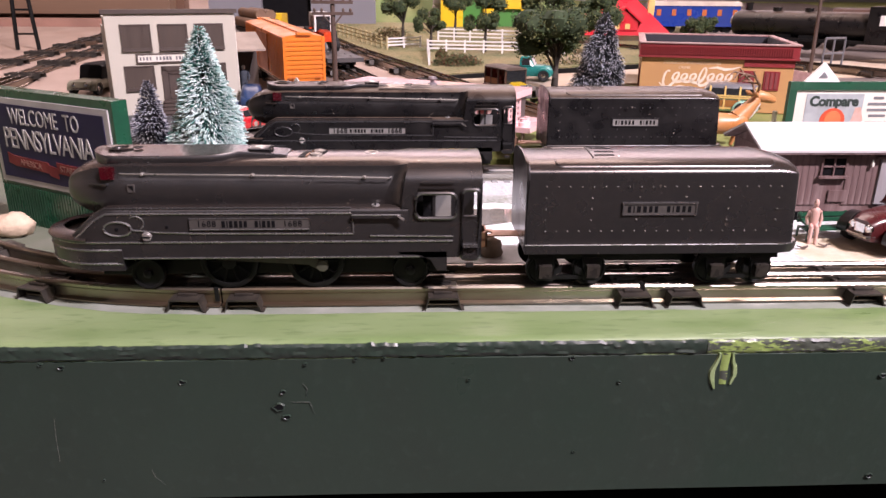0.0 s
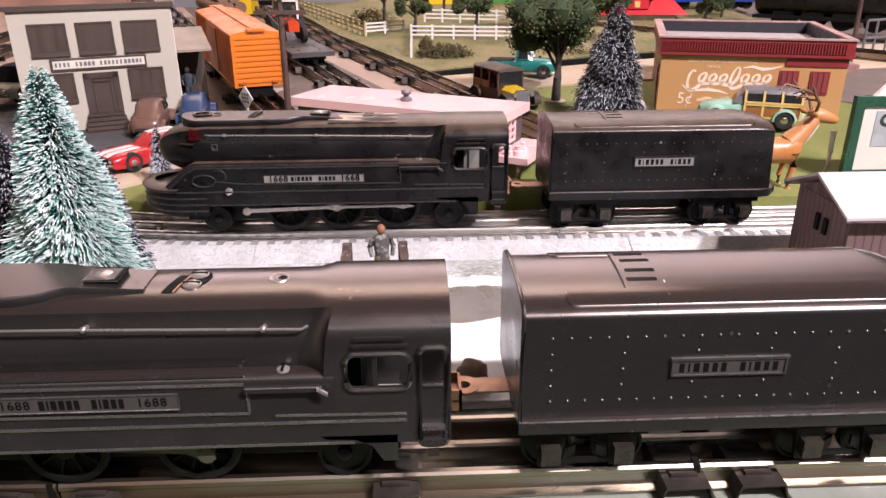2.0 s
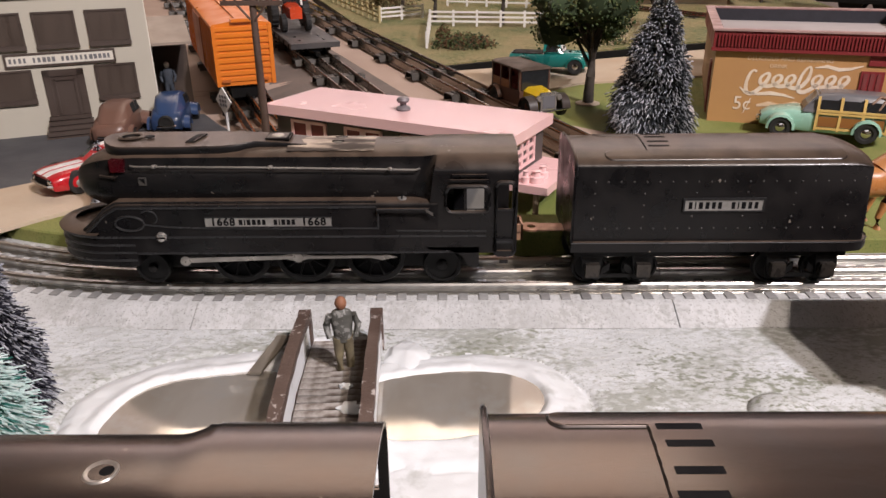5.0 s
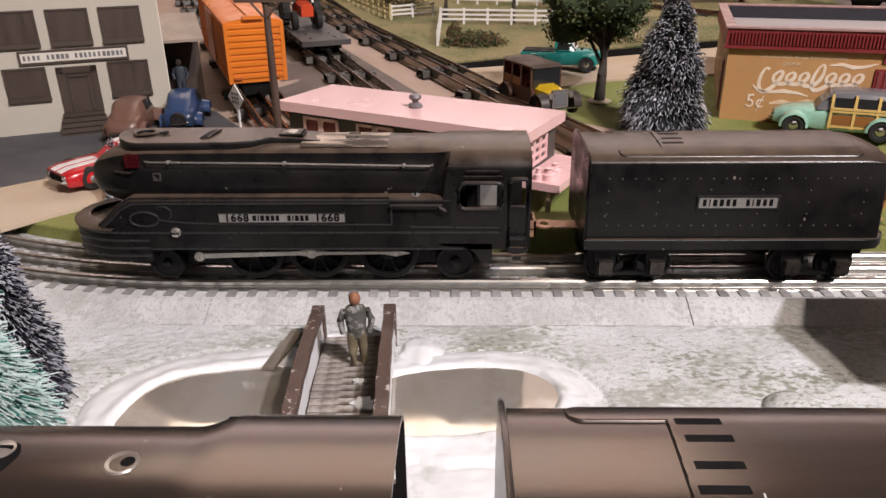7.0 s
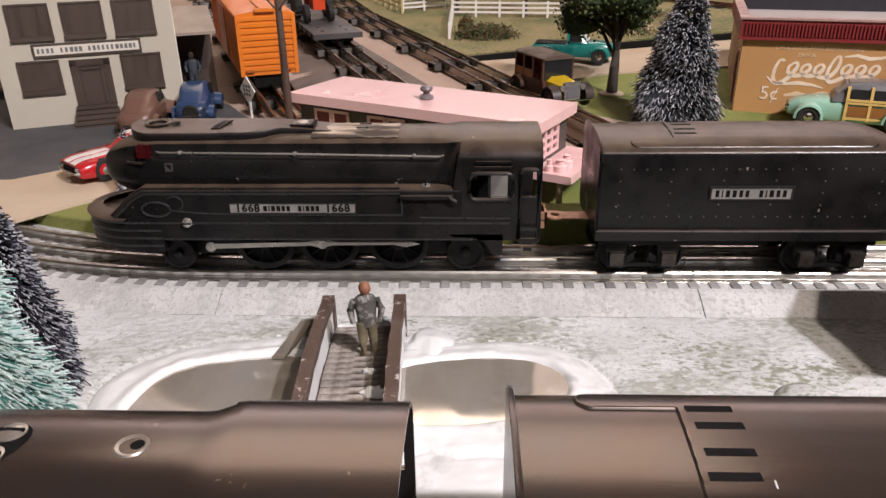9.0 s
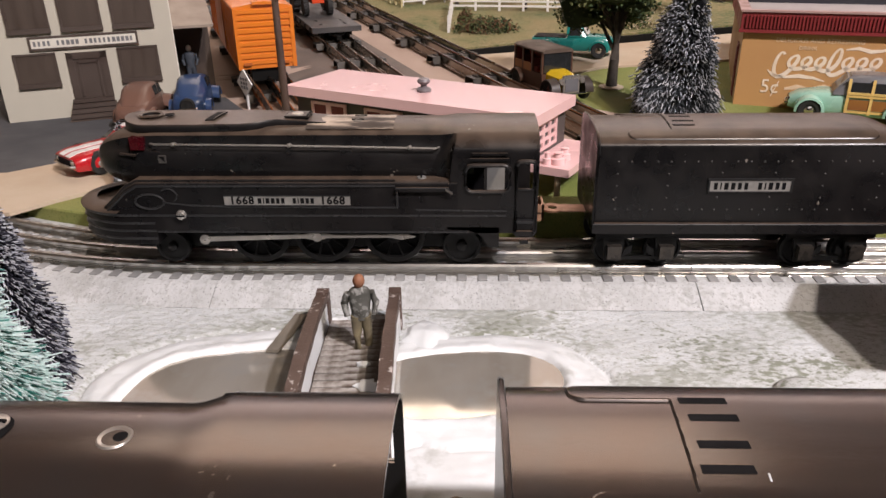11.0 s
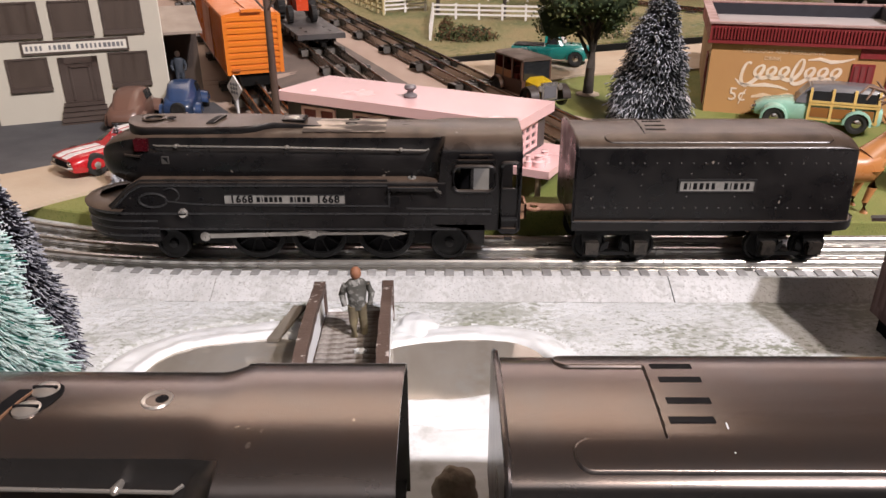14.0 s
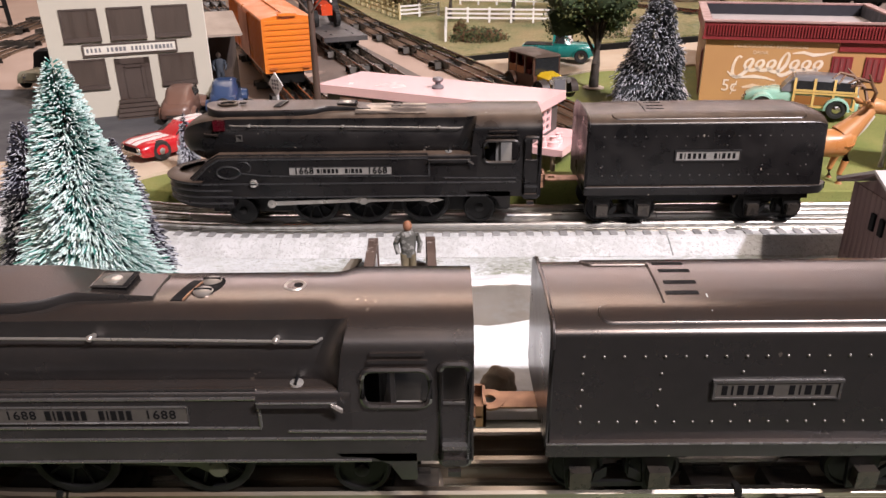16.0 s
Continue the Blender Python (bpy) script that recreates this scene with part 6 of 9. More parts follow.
    box(bm, 0.0600, 0.0760, -0.0016, -0.0004, 0.0090, 0.0190)
    part("hatch", bm, M_DEPOT, root)
    bm = bmesh.new()
    lathe(bm, (0.0930, -0.0030, 0.0400), [(0.0012, 0), (0.0016, 0.002), (0.0009, 0.004), (0.0005, 0.006)], 10)
    part("lantern", bm, M_CREAM, root, "small cream lantern")
    for y in (0.020, 0.030):
        bm = bmesh.new()
        box(bm, -0.0022, -0.0004, y, y + 0.0042, 0.0330, 0.0440)
        part("end_window", bm, M_INK, root, "narrow dark window")


M_DEPOT = material("weathered_brown_planks", (0.098, 0.056, 0.053), 0.8, other=(0.18, 0.125, 0.12), scale=110, bump=0.7, bscale=420, stretch=(1, 1, 0.10), amount=0.75)
M_DOORGREY = material("pale_grey_door", (0.26, 0.25, 0.26), 0.7, other=(0.20, 0.185, 0.185), scale=60, bump=0.4, stretch=(1, 1, 0.15))
M_ROOFSNOW = material("dusty_roof_snow", (0.47, 0.445, 0.445), 0.8, other=(0.40, 0.375, 0.375), scale=30, bump=0.5)
depot()


def bench():
    root = thing("bench", "dark green toy park bench in front of the depot", "bench", pose(0.4080, 0.5010, 0.0044, 0, 0, 4))
    for i in range(3):
        bm = bmesh.new()
        box(bm, -0.0200, 0.0200, -0.006 + 0.004 * i, -0.0028 + 0.004 * i, 0.0078, 0.0088)
        part("seat_slat", bm, M_SIGNGREEN, root)
    for i in range(2):
        bm = bmesh.new()
        box(bm, -0.0200, 0.0200, 0.0062 + 0.0006 * i, 0.0072 + 0.0006 * i, 0.0110 + 0.0042 * i, 0.0142 + 0.0042 * i)
        part("back_slat", bm, M_SIGNGREEN, root)
    for x in (-0.0185, 0.0185):
        bm = bmesh.new()
        tube(bm, [(x, -0.0060, 0.0), (x, -0.0062, 0.0118), (x, 0.0050, 0.0124), (x, 0.0075, 0.0190)], 0.0010, 6)
        tube(bm, [(x, 0.0070, 0.0), (x, 0.0060, 0.0085)], 0.0010, 6)
        part("side_iron", bm, M_SIGNGREEN, root)


bench()
bm = bmesh.new()
for x0, y0, sg in ((0.3830, 0.4770, -1), (0.3930, 0.4810, 1)):
    loft(bm, [[(x0 + 0.0014 * k * sg, y0 - 0.0016 * math.sin(k * 0.7), 0.0046 + 0.0004 * abs(k - 3)), (x0 + 0.0014 * k * sg, y0 + 0.0022 * math.cos(k * 0.4), 0.0048 + 0.0005 * abs(k - 3)), (x0 + 0.0014 * k * sg, y0 + 0.0008, 0.0056 + 0.0004 * abs(k - 3))] for k in range(7)])
solo("bark_scrap", bm, M_WOOD_DK, "two curled dark brown bark scraps on the snow", "bark")


M_CARBROWN_A = material("brown_antler", (0.16, 0.085, 0.045), 0.6)


def deer():
    bm = bmesh.new()
    rings = []
    for x, w, zc, h in ((-0.034, 0.004, 0.0315, 0.005), (-0.030, 0.010, 0.0320, 0.0095), (-0.016, 0.0125, 0.0320, 0.0112), (-0.002, 0.0115, 0.0315, 0.0108), (0.007, 0.0115, 0.0330, 0.0125), (0.013, 0.0075, 0.0360, 0.0090)):
        rings.append([(x, w * math.cos(a * math.pi / 8), zc + h * math.sin(a * math.pi / 8)) for a in range(16)])
    loft(bm, rings)
    tube(bm, [(0.005, 0, 0.0370), (0.013, 0, 0.0450), (0.0200, 0, 0.0530), (0.0240, 0, 0.0580)], [0.0098, 0.0078, 0.0060, 0.0052], 12)
    tube(bm, [(0.0190, 0, 0.0590), (0.0250, 0, 0.0600), (0.0330, 0, 0.0582), (0.0415, 0, 0.0555), (0.0435, 0, 0.0550)], [0.0040, 0.0062, 0.0052, 0.0036, 0.0022], 12)
    tube(bm, [(-0.033, 0, 0.0360), (-0.0385, 0, 0.0335), (-0.0390, 0, 0.0290)], [0.0020, 0.0030, 0.0012], 8, mi=2)
    for x, y in ((-0.025, -0.0080), (-0.025, 0.0080), (0.006, -0.0070), (0.006, 0.0070)):
        tube(bm, [(x, y, 0.032), (x + 0.002, y, 0.019), (x - 0.001, y, 0.008), (x, y, 0.0)], [0.0062, 0.0030, 0.0020, 0.0028], 10)
    for s in (-1, 1):
        tube(bm, [(0.0205, 0.0045 * s, 0.0610), (0.0180, 0.0085 * s, 0.0622), (0.0160, 0.0115 * s, 0.0640)], [0.0012, 0.0026, 0.0006], 8)
        tube(bm, [(0.0215, 0.003 * s, 0.0630), (0.0205, 0.007 * s, 0.0715), (0.0120, 0.011 * s, 0.0805), (0.0010, 0.012 * s, 0.0835), (-0.0050, 0.010 * s, 0.0795)], [0.0014, 0.0014, 0.0013, 0.0011, 0.0006], 7, mi=1)
        for a, b in (((0.0195, 0.008 * s, 0.0735), (0.0080, 0.006 * s, 0.0745)), ((0.0130, 0.011 * s, 0.0798), (0.0075, 0.014 * s, 0.0865)), ((0.0060, 0.012 * s, 0.0825), (-0.0010, 0.008 * s, 0.0755))):
            tube(bm, [a, b], [0.0011, 0.0006], 6, mi=1)
    tube(bm, [(0.0258, 0, 0.0530), (0.0205, 0, 0.0445), (0.0165, 0, 0.0370)], [0.0030, 0.0034, 0.0022], 8, mi=2)
    solo("deer_figure", bm, [M_DEER, M_CARBROWN_A, M_CREAM], "tan-brown plastic stag ornament with brown antlers and pale throat", "ornament", pose(0.4280, 0.7350, 0.0182, 0, 0, 4), smooth=60)


deer()
bm = bmesh.new()
tube(bm, [(0.4870, 0.7650, 0.019), (0.4872, 0.7650, 0.040), (0.4868, 0.7652, 0.058)], [0.0024, 0.0022, 0.0026], 10)
solo("white_post", bm, M_WHITE, "short white post beside the stag ornament", "post")

# ---- vehicles ----
M_GLASS = material("dark_car_glass", (0.020, 0.022, 0.024), 0.08, coat=0.5, rvar=0.03)
M_TYRE = material("black_tyre", (0.014, 0.014, 0.014), 0.75, bump=0.4, bscale=800)
M_CHROME = material("chrome", (0.70, 0.69, 0.67), 0.12, 1.0, rvar=0.05)


def paint(name, color, rough=0.28, coat=0.5, other=None):
    return material(name, color, rough, coat=coat, other=other or tuple(c * 0.85 for c in color), scale=40, rvar=0.06)


def car(name, label, m, body_mat, top_mat, L, W, body, cabin, wheels, r, group="toy cars", fenders=True, grille=True, extra=None, fender_mat=None, rim_mat=None):
    """x forwards. body: stations (x, half width, low, high); cabin: stations (x, half width low, half width top, low, top)."""
    root = thing(name, label, "car", m, group)
    bm = bmesh.new()
    rings = []
    for x, w, lo, hi in body:
        c = min(0.0035, (hi - lo) * 0.35)
        rings.append([(x, -w * 0.94, lo), (x, -w, lo + c * 0.6), (x, -w, hi - c), (x, -w + c * 0.5, hi - c * 0.3), (x, -w + c * 1.4, hi), (x, w - c * 1.4, hi), (x, w - c * 0.5, hi - c * 0.3), (x, w, hi - c), (x, w, lo + c * 0.6), (x, w * 0.94, lo)])
    loft(bm, rings)
    shell = part("body", bm, body_mat, root)
    bm = bmesh.new()
    rings = []
    for x, w0, w1, lo, hi in cabin:
        c = min(0.003, (hi - lo) * 0.4)
        rings.append([(x, -w0, lo), (x, -w1 - (w0 - w1) * 0.1, hi - c), (x, -w1 + c * 0.8, hi - c * 0.2), (x, -w1 * 0.5, hi), (x, w1 * 0.5, hi), (x, w1 - c * 0.8, hi - c * 0.2), (x, w1 + (w0 - w1) * 0.1, hi - c), (x, w0, lo)])
    loft(bm, rings)
    cab = part("cabin", bm, top_mat, root)
    for q in (-1, 1):
        for x in wheels:
            bm = bmesh.new()
            lathe(bm, (x, (W / 2 - 0.0032) * q, r), [(r * 0.55, -0.0034 * q), (r * 0.92, -0.0034 * q), (r, -0.0022 * q), (r, 0.0014 * q), (r * 0.92, 0.0026 * q), (r * 0.62, 0.0026 * q), (r * 0.55, 0.0018 * q)], 20, "y")
            wheel = part("tyre", bm, M_TYRE, root)
            bm = bmesh.new()
            lathe(bm, (x, (W / 2 - 0.0032) * q, r), [(r * 0.60, -0.001 * q), (r * 0.60, 0.0020 * q), (r * 0.48, 0.0014 * q), (r * 0.25, 0.0026 * q), (0, 0.0030 * q)], 16, "y")
            part("rim", bm, rim_mat or M_CHROME, wheel)
            if fenders:
                bm = bmesh.new()
                rings = []
                for k in range(9):
                    a = math.pi * (k / 8 * 1.10 - 0.05)
                    cx, cz = x - math.cos(a) * r * 1.28, r + math.sin(a) * r * 1.22
                    ix, iz = x - math.cos(a) * r * 1.06, r + math.sin(a) * r * 1.02
                    yo, yi = (W / 2 + 0.0006) * q, (W / 2 - 0.0085) * q
                    rings.append([(ix, yo * 0.99, iz), (cx, yo * 0.965, cz), (cx + 0.0004, yi, cz + 0.0012), (ix, yi, iz)])
                loft(bm, rings)
                part("fender", bm, fender_mat or body_mat, root)
    ends = (body[-1], body[0])
    for e, (x, w, lo, hi) in enumerate(ends):
        q = 1 if e == 0 else -1
        bm = bmesh.new()
        tube(bm, [(x - 0.003 * q, -w * 1.0, lo + 0.003), (x + 0.0022 * q, -w * 0.8, lo + 0.003), (x + 0.0030 * q, 0, lo + 0.003), (x + 0.0022 * q, w * 0.8, lo + 0.003), (x - 0.003 * q, w * 1.0, lo + 0.003)], 0.0011, 6)
        part("bumper", bm, M_CHROME, root)
    x, w, lo, hi = body[-1]
    for q in (-1, 1):
        bm = bmesh.new()
        lathe(bm, (x - 0.002, w * 0.72 * q, lo + (hi - lo) * 0.66), [(0.0026, 0), (0.0028, 0.0022), (0.0022, 0.0032), (0, 0.0036)], 12, "x")
        part("headlight", bm, M_CHROME, root)
    if grille:
        bm = bmesh.new()
        box(bm, x - 0.002, x + 0.0010, -w * 0.42, w * 0.42, lo + (hi - lo) * 0.22, lo + (hi - lo) * 0.85)
        bevel(bm, 0.0005, 1)
        part("grille", bm, M_CHROME, root)
    if extra:
        extra(root, shell, cab)
    return root


def panes(cabin_span, w, z0, z1, xs, tilt=0.0):
    """Side windows as thin dark panes."""
    def make(root, shell, cab):
        for q in (-1, 1):
            for a, b in xs:
                bm = bmesh.new()
                loft(bm, [[(a, (w + o) * q, z0), (b, (w + o) * q, z0), (b - 0.001, (w - tilt + o) * q, z1), (a + 0.001, (w - tilt + o) * q, z1)] for o in (-0.0004, 0.0004)])
                part("window", bm, M_GLASS, cab)
    return make


M_CARRED = paint("red_car_paint", (0.42, 0.012, 0.018))
M_STRIPE = paint("white_stripe", (0.72, 0.70, 0.68))
M_CARBROWN = paint("brown_car_paint", (0.14, 0.075, 0.055), 0.4, 0.3)
M_CARBLUE = paint("dark_blue_car_paint", (0.022, 0.048, 0.12), 0.35)
M_TEAL = paint("teal_car_paint", (0.012, 0.17, 0.15))
M_MINT = paint("mint_green_paint", (0.30, 0.52, 0.42))
M_MAROON = paint("maroon_car_paint", (0.060, 0.009, 0.010))
M_CARYEL = paint("yellow_car_paint", (0.68, 0.46, 0.015))
M_CARDKBROWN = paint("dark_brown_car_paint", (0.075, 0.035, 0.022), 0.45, 0.3)
M_CARGREY = paint("grey_roof_paint", (0.13, 0.13, 0.14), 0.4)
M_WOODPANEL = material("varnished_wood_panel", (0.30, 0.13, 0.035), 0.35, other=(0.22, 0.09, 0.025), scale=60, stretch=(0.3, 1, 1))
M_YELWOOD = material("yellow_wood_trim", (0.66, 0.47, 0.17), 0.4, other=(0.55, 0.37, 0.12), scale=60)


def at_ground(x, y, yaw, lift=0.0026):
    return pose(x, y, ground_z(x, y) + lift, 0, 0, yaw)


def stripes(root, shell, cab):
    for q in (-1, 1):
        bm = bmesh.new()
        loft(bm, [[(x, 0.0055 * q - 0.0035, z), (x, 0.0055 * q + 0.0035, z), (x, 0.0055 * q + 0.0035, z - 0.0006), (x, 0.0055 * q - 0.0035, z - 0.0006)] for x, z in ((0.0170, 0.0193), (0.0300, 0.0191), (0.0450, 0.0184), (0.0515, 0.0166))])
        part("stripe", bm, M_STRIPE, shell, "white hood stripe")
        bm = bmesh.new()
        loft(bm, [[(x, 0.0055 * q - 0.0035, z), (x, 0.0055 * q + 0.0035, z), (x, 0.0055 * q + 0.0035, z - 0.0006), (x, 0.0055 * q - 0.0035, z - 0.0006)] for x, z in ((-0.028, 0.0292), (-0.010, 0.0298), (0.000, 0.0290))])
        part("stripe", bm, M_STRIPE, cab, "white roof stripe")
    panes(None, 0.0176, 0.0190, 0.0262, ((-0.014, 0.000), (-0.026, -0.0155)), 0.003)(root, shell, cab)
    bm = bmesh.new()
    loft(bm, [[(0.0005 + o, -0.0135, 0.0275), (0.0005 + o, 0.0135, 0.0275), (0.0128 + o, 0.0155, 0.0196), (0.0128 + o, -0.0155, 0.0196)] for o in (-0.0005, 0.0008)])
    part("windscreen", bm, M_GLASS, cab)
    bm = bmesh.new()
    box(bm, 0.0505, 0.0522, -0.0150, 0.0150, 0.0085, 0.0140)
    part("grille", bm, M_INK, shell)


SEDAN = [(-0.0500, 0.0165, 0.006, 0.0160), (-0.0460, 0.0195, 0.0052, 0.0185), (-0.0200, 0.0205, 0.005, 0.0190), (0.0150, 0.0205, 0.005, 0.0190), (0.0420, 0.0200, 0.0052, 0.0182), (0.0500, 0.0190, 0.0060, 0.0165), (0.0515, 0.0180, 0.0070, 0.0155)]
SEDCAB = [(-0.0400, 0.0175, 0.0150, 0.0180, 0.0190), (-0.0280, 0.0180, 0.0140, 0.0180, 0.0285), (-0.0100, 0.0180, 0.0140, 0.0180, 0.0295), (0.0000, 0.0180, 0.0140, 0.0180, 0.0285), (0.0150, 0.0180, 0.0155, 0.0180, 0.0188)]
car("toy_car", "red toy muscle car with white hood stripes", at_ground(-0.1205, 0.8325, 231) @ Matrix.Scale(0.95, 4), M_CARRED, M_CARRED, 0.103, 0.042, SEDAN, SEDCAB, (-0.030, 0.032), 0.0094, fenders=False, grille=False, extra=stripes, rim_mat=M_PLATE)


def plain_extra(root, shell, cab):
    coupe_extra(root, shell, cab, False)


def coupe_extra(root, shell, cab, spare=True):
    bm = bmesh.new()
    loft(bm, [[(-0.0215 - o, -0.0075, 0.0340), (-0.0215 - o, 0.0075, 0.0340), (-0.0292 - o, 0.0085, 0.0292), (-0.0292 - o, -0.0085, 0.0292)] for o in (0.0, 0.0010)])
    part("rear_window", bm, M_CARGREY, cab, "grey rear window")
    panes(None, 0.0158, 0.0262, 0.0350, ((-0.010, 0.002), (0.004, 0.012)), 0.002)(root, shell, cab)
    if not spare:
        return
    bm = bmesh.new()
    lathe(bm, (-0.0475, 0, 0.0150), [(0.0075, 0.002), (0.0080, -0.001), (0.0062, -0.0028), (0.0030, -0.0020), (0, -0.003)], 18, "x")
    part("spare_wheel", bm, M_TYRE, shell)


OLD = [(-0.0480, 0.0100, 0.009, 0.0170), (-0.0440, 0.0150, 0.007, 0.0220), (-0.0300, 0.0165, 0.006, 0.0260), (0.0100, 0.0165, 0.006, 0.0260), (0.0180, 0.0120, 0.006, 0.0250), (0.0420, 0.0080, 0.006, 0.0235), (0.0450, 0.0070, 0.008, 0.0220)]
OLDCAB = [(-0.0420, 0.0120, 0.0080, 0.0210, 0.0230), (-0.0300, 0.0155, 0.0115, 0.0240, 0.0310), (-0.0180, 0.0160, 0.0130, 0.0250, 0.0372), (0.0, 0.0160, 0.0132, 0.0250, 0.0380), (0.0100, 0.0160, 0.0130, 0.0250, 0.0365), (0.0165, 0.0150, 0.0140, 0.0250, 0.0262)]
car("toy_car", "dusty brown 1930s toy coupe parked at the store", at_ground(-0.1600, 0.9620, 96) @ Matrix.Scale(0.93, 4), M_CARBROWN, M_CARBROWN, 0.095, 0.040, OLD, OLDCAB, (-0.028, 0.032), 0.0080, extra=plain_extra)
car("toy_car", "dark blue 1930s toy coupe with a spare wheel", at_ground(-0.1230, 0.9980, 100) @ Matrix.Scale(0.92, 4), M_CARBLUE, M_CARBLUE, 0.095, 0.043, OLD, OLDCAB, (-0.028, 0.032), 0.0080, extra=coupe_extra)

PICK = [(-0.0480, 0.0170, 0.009, 0.0210), (-0.0080, 0.0175, 0.008, 0.0215), (-0.0070, 0.0170, 0.007, 0.0230), (0.0120, 0.0165, 0.007, 0.0240), (0.0320, 0.0140, 0.008, 0.0235), (0.0430, 0.0120, 0.008, 0.0215), (0.0460, 0.0100, 0.009, 0.0190)]
PICKCAB = [(-0.0080, 0.0165, 0.0130, 0.0230, 0.0350), (-0.0060, 0.0165, 0.0135, 0.0230, 0.0375), (0.0060, 0.0165, 0.0135, 0.0230, 0.0378), (0.0100, 0.0165, 0.0130, 0.0230, 0.0345), (0.0155, 0.0160, 0.0140, 0.0230, 0.0240)]


def pick_extra(root, shell, cab):
    panes(None, 0.0160, 0.0240, 0.0345, ((-0.005, 0.0085),), 0.002)(root, shell, cab)
    bm = bmesh.new()
    loft(bm, [[(0.0102 + o, -0.0120, 0.0345), (0.0102 + o, 0.0120, 0.0345), (0.0150 + o, 0.0140, 0.0245), (0.0150 + o, -0.0140, 0.0245)] for o in (-0.0002, 0.0010)])
    part("windscreen", bm, M_STRIPE, cab, "pale windscreen")
    bm = bmesh.new()
    box(bm, -0.0460, -0.0090, -0.0145, 0.0145, 0.0212, 0.0219)
    part("cargo_bed", bm, M_INK, shell)


car("toy_pickup", "teal green vintage toy pickup truck on the dirt road", at_ground(0.2742, 1.1679, -15), M_TEAL, M_TEAL, 0.094, 0.042, PICK, PICKCAB, (-0.031, 0.030), 0.0088, extra=pick_extra)

WOODY = [(-0.0520, 0.0170, 0.008, 0.0215), (-0.0480, 0.0185, 0.007, 0.0235), (-0.0200, 0.0190, 0.0065, 0.0240), (0.0120, 0.0188, 0.0065, 0.0240), (0.0260, 0.0165, 0.007, 0.0238), (0.0440, 0.0130, 0.008, 0.0215), (0.0510, 0.0100, 0.009, 0.0175)]
WOODCAB = [(-0.0500, 0.0175, 0.0145, 0.0225, 0.0365), (-0.0440, 0.0178, 0.0148, 0.0230, 0.0392), (-0.0100, 0.0180, 0.0150, 0.0235, 0.0400), (0.0060, 0.0180, 0.0145, 0.0235, 0.0388), (0.0180, 0.0178, 0.0160, 0.0235, 0.0245)]


def woody_extra(root, shell, cab):
    for q in (-1, 1):
        for a, b in ((-0.0450, -0.0300), (-0.0275, -0.0125), (-0.0100, 0.0050)):
            bm = bmesh.new()
            loft(bm, [[(a, 0.0176 * q + o * q, 0.0262), (b, 0.0176 * q + o * q, 0.0262), (b - 0.0005, 0.0160 * q + o * q, 0.0345), (a + 0.0005, 0.0160 * q + o * q, 0.0345)] for o in (0.0, 0.0012)])
            part("window", bm, M_GLASS, cab)
            bm = bmesh.new()
            box(bm, a, b, min(0.0188 * q, 0.0198 * q), max(0.0188 * q, 0.0198 * q), 0.0120, 0.0205)
            part("wood_panel", bm, M_WOODPANEL, shell, "varnished brown wood panel")
        for x in (-0.0475, -0.0287, -0.0112, 0.0065):
            bm = bmesh.new()
            loft(bm, [[(x - 0.0011, yy * q, z), (x + 0.0011, yy * q, z), (x + 0.0011, (yy + 0.0016) * q, z), (x - 0.0011, (yy + 0.0016) * q, z)] for yy, z in ((0.0188, 0.0085), (0.0186, 0.0240), (0.0158, 0.0370))])
            part("wood_post", bm, M_YELWOOD, shell, "yellow wood trim")
        for z in (0.0095, 0.0225, 0.0248):
            bm = bmesh.new()
            box(bm, -0.0490, 0.0075, min(0.0180 * q, 0.0204 * q), max(0.0180 * q, 0.0204 * q), z, z + 0.0018)
            part("wood_rail", bm, M_YELWOOD, shell, "yellow wood trim")
    bm = bmesh.new()
    loft(bm, [[(0.0075 + o, -0.0135, 0.0375), (0.0075 + o, 0.0135, 0.0375), (0.0172 + o, 0.0160, 0.0255), (0.0172 + o, -0.0160, 0.0255)] for o in (-0.0002, 0.0010)])
    part("windscreen", bm, M_CARGREY, cab, "grey windscreen")


car("toy_station_wagon", "mint green toy station wagon with yellow wood trim and grey roof", at_ground(0.4820, 0.9180, 158), M_MINT, M_CARGREY, 0.106, 0.046, WOODY, WOODCAB, (-0.033, 0.034), 0.0092, extra=woody_extra)


M_BRICKRED_S = material("dark_red_seat", (0.17, 0.025, 0.018), 0.6)


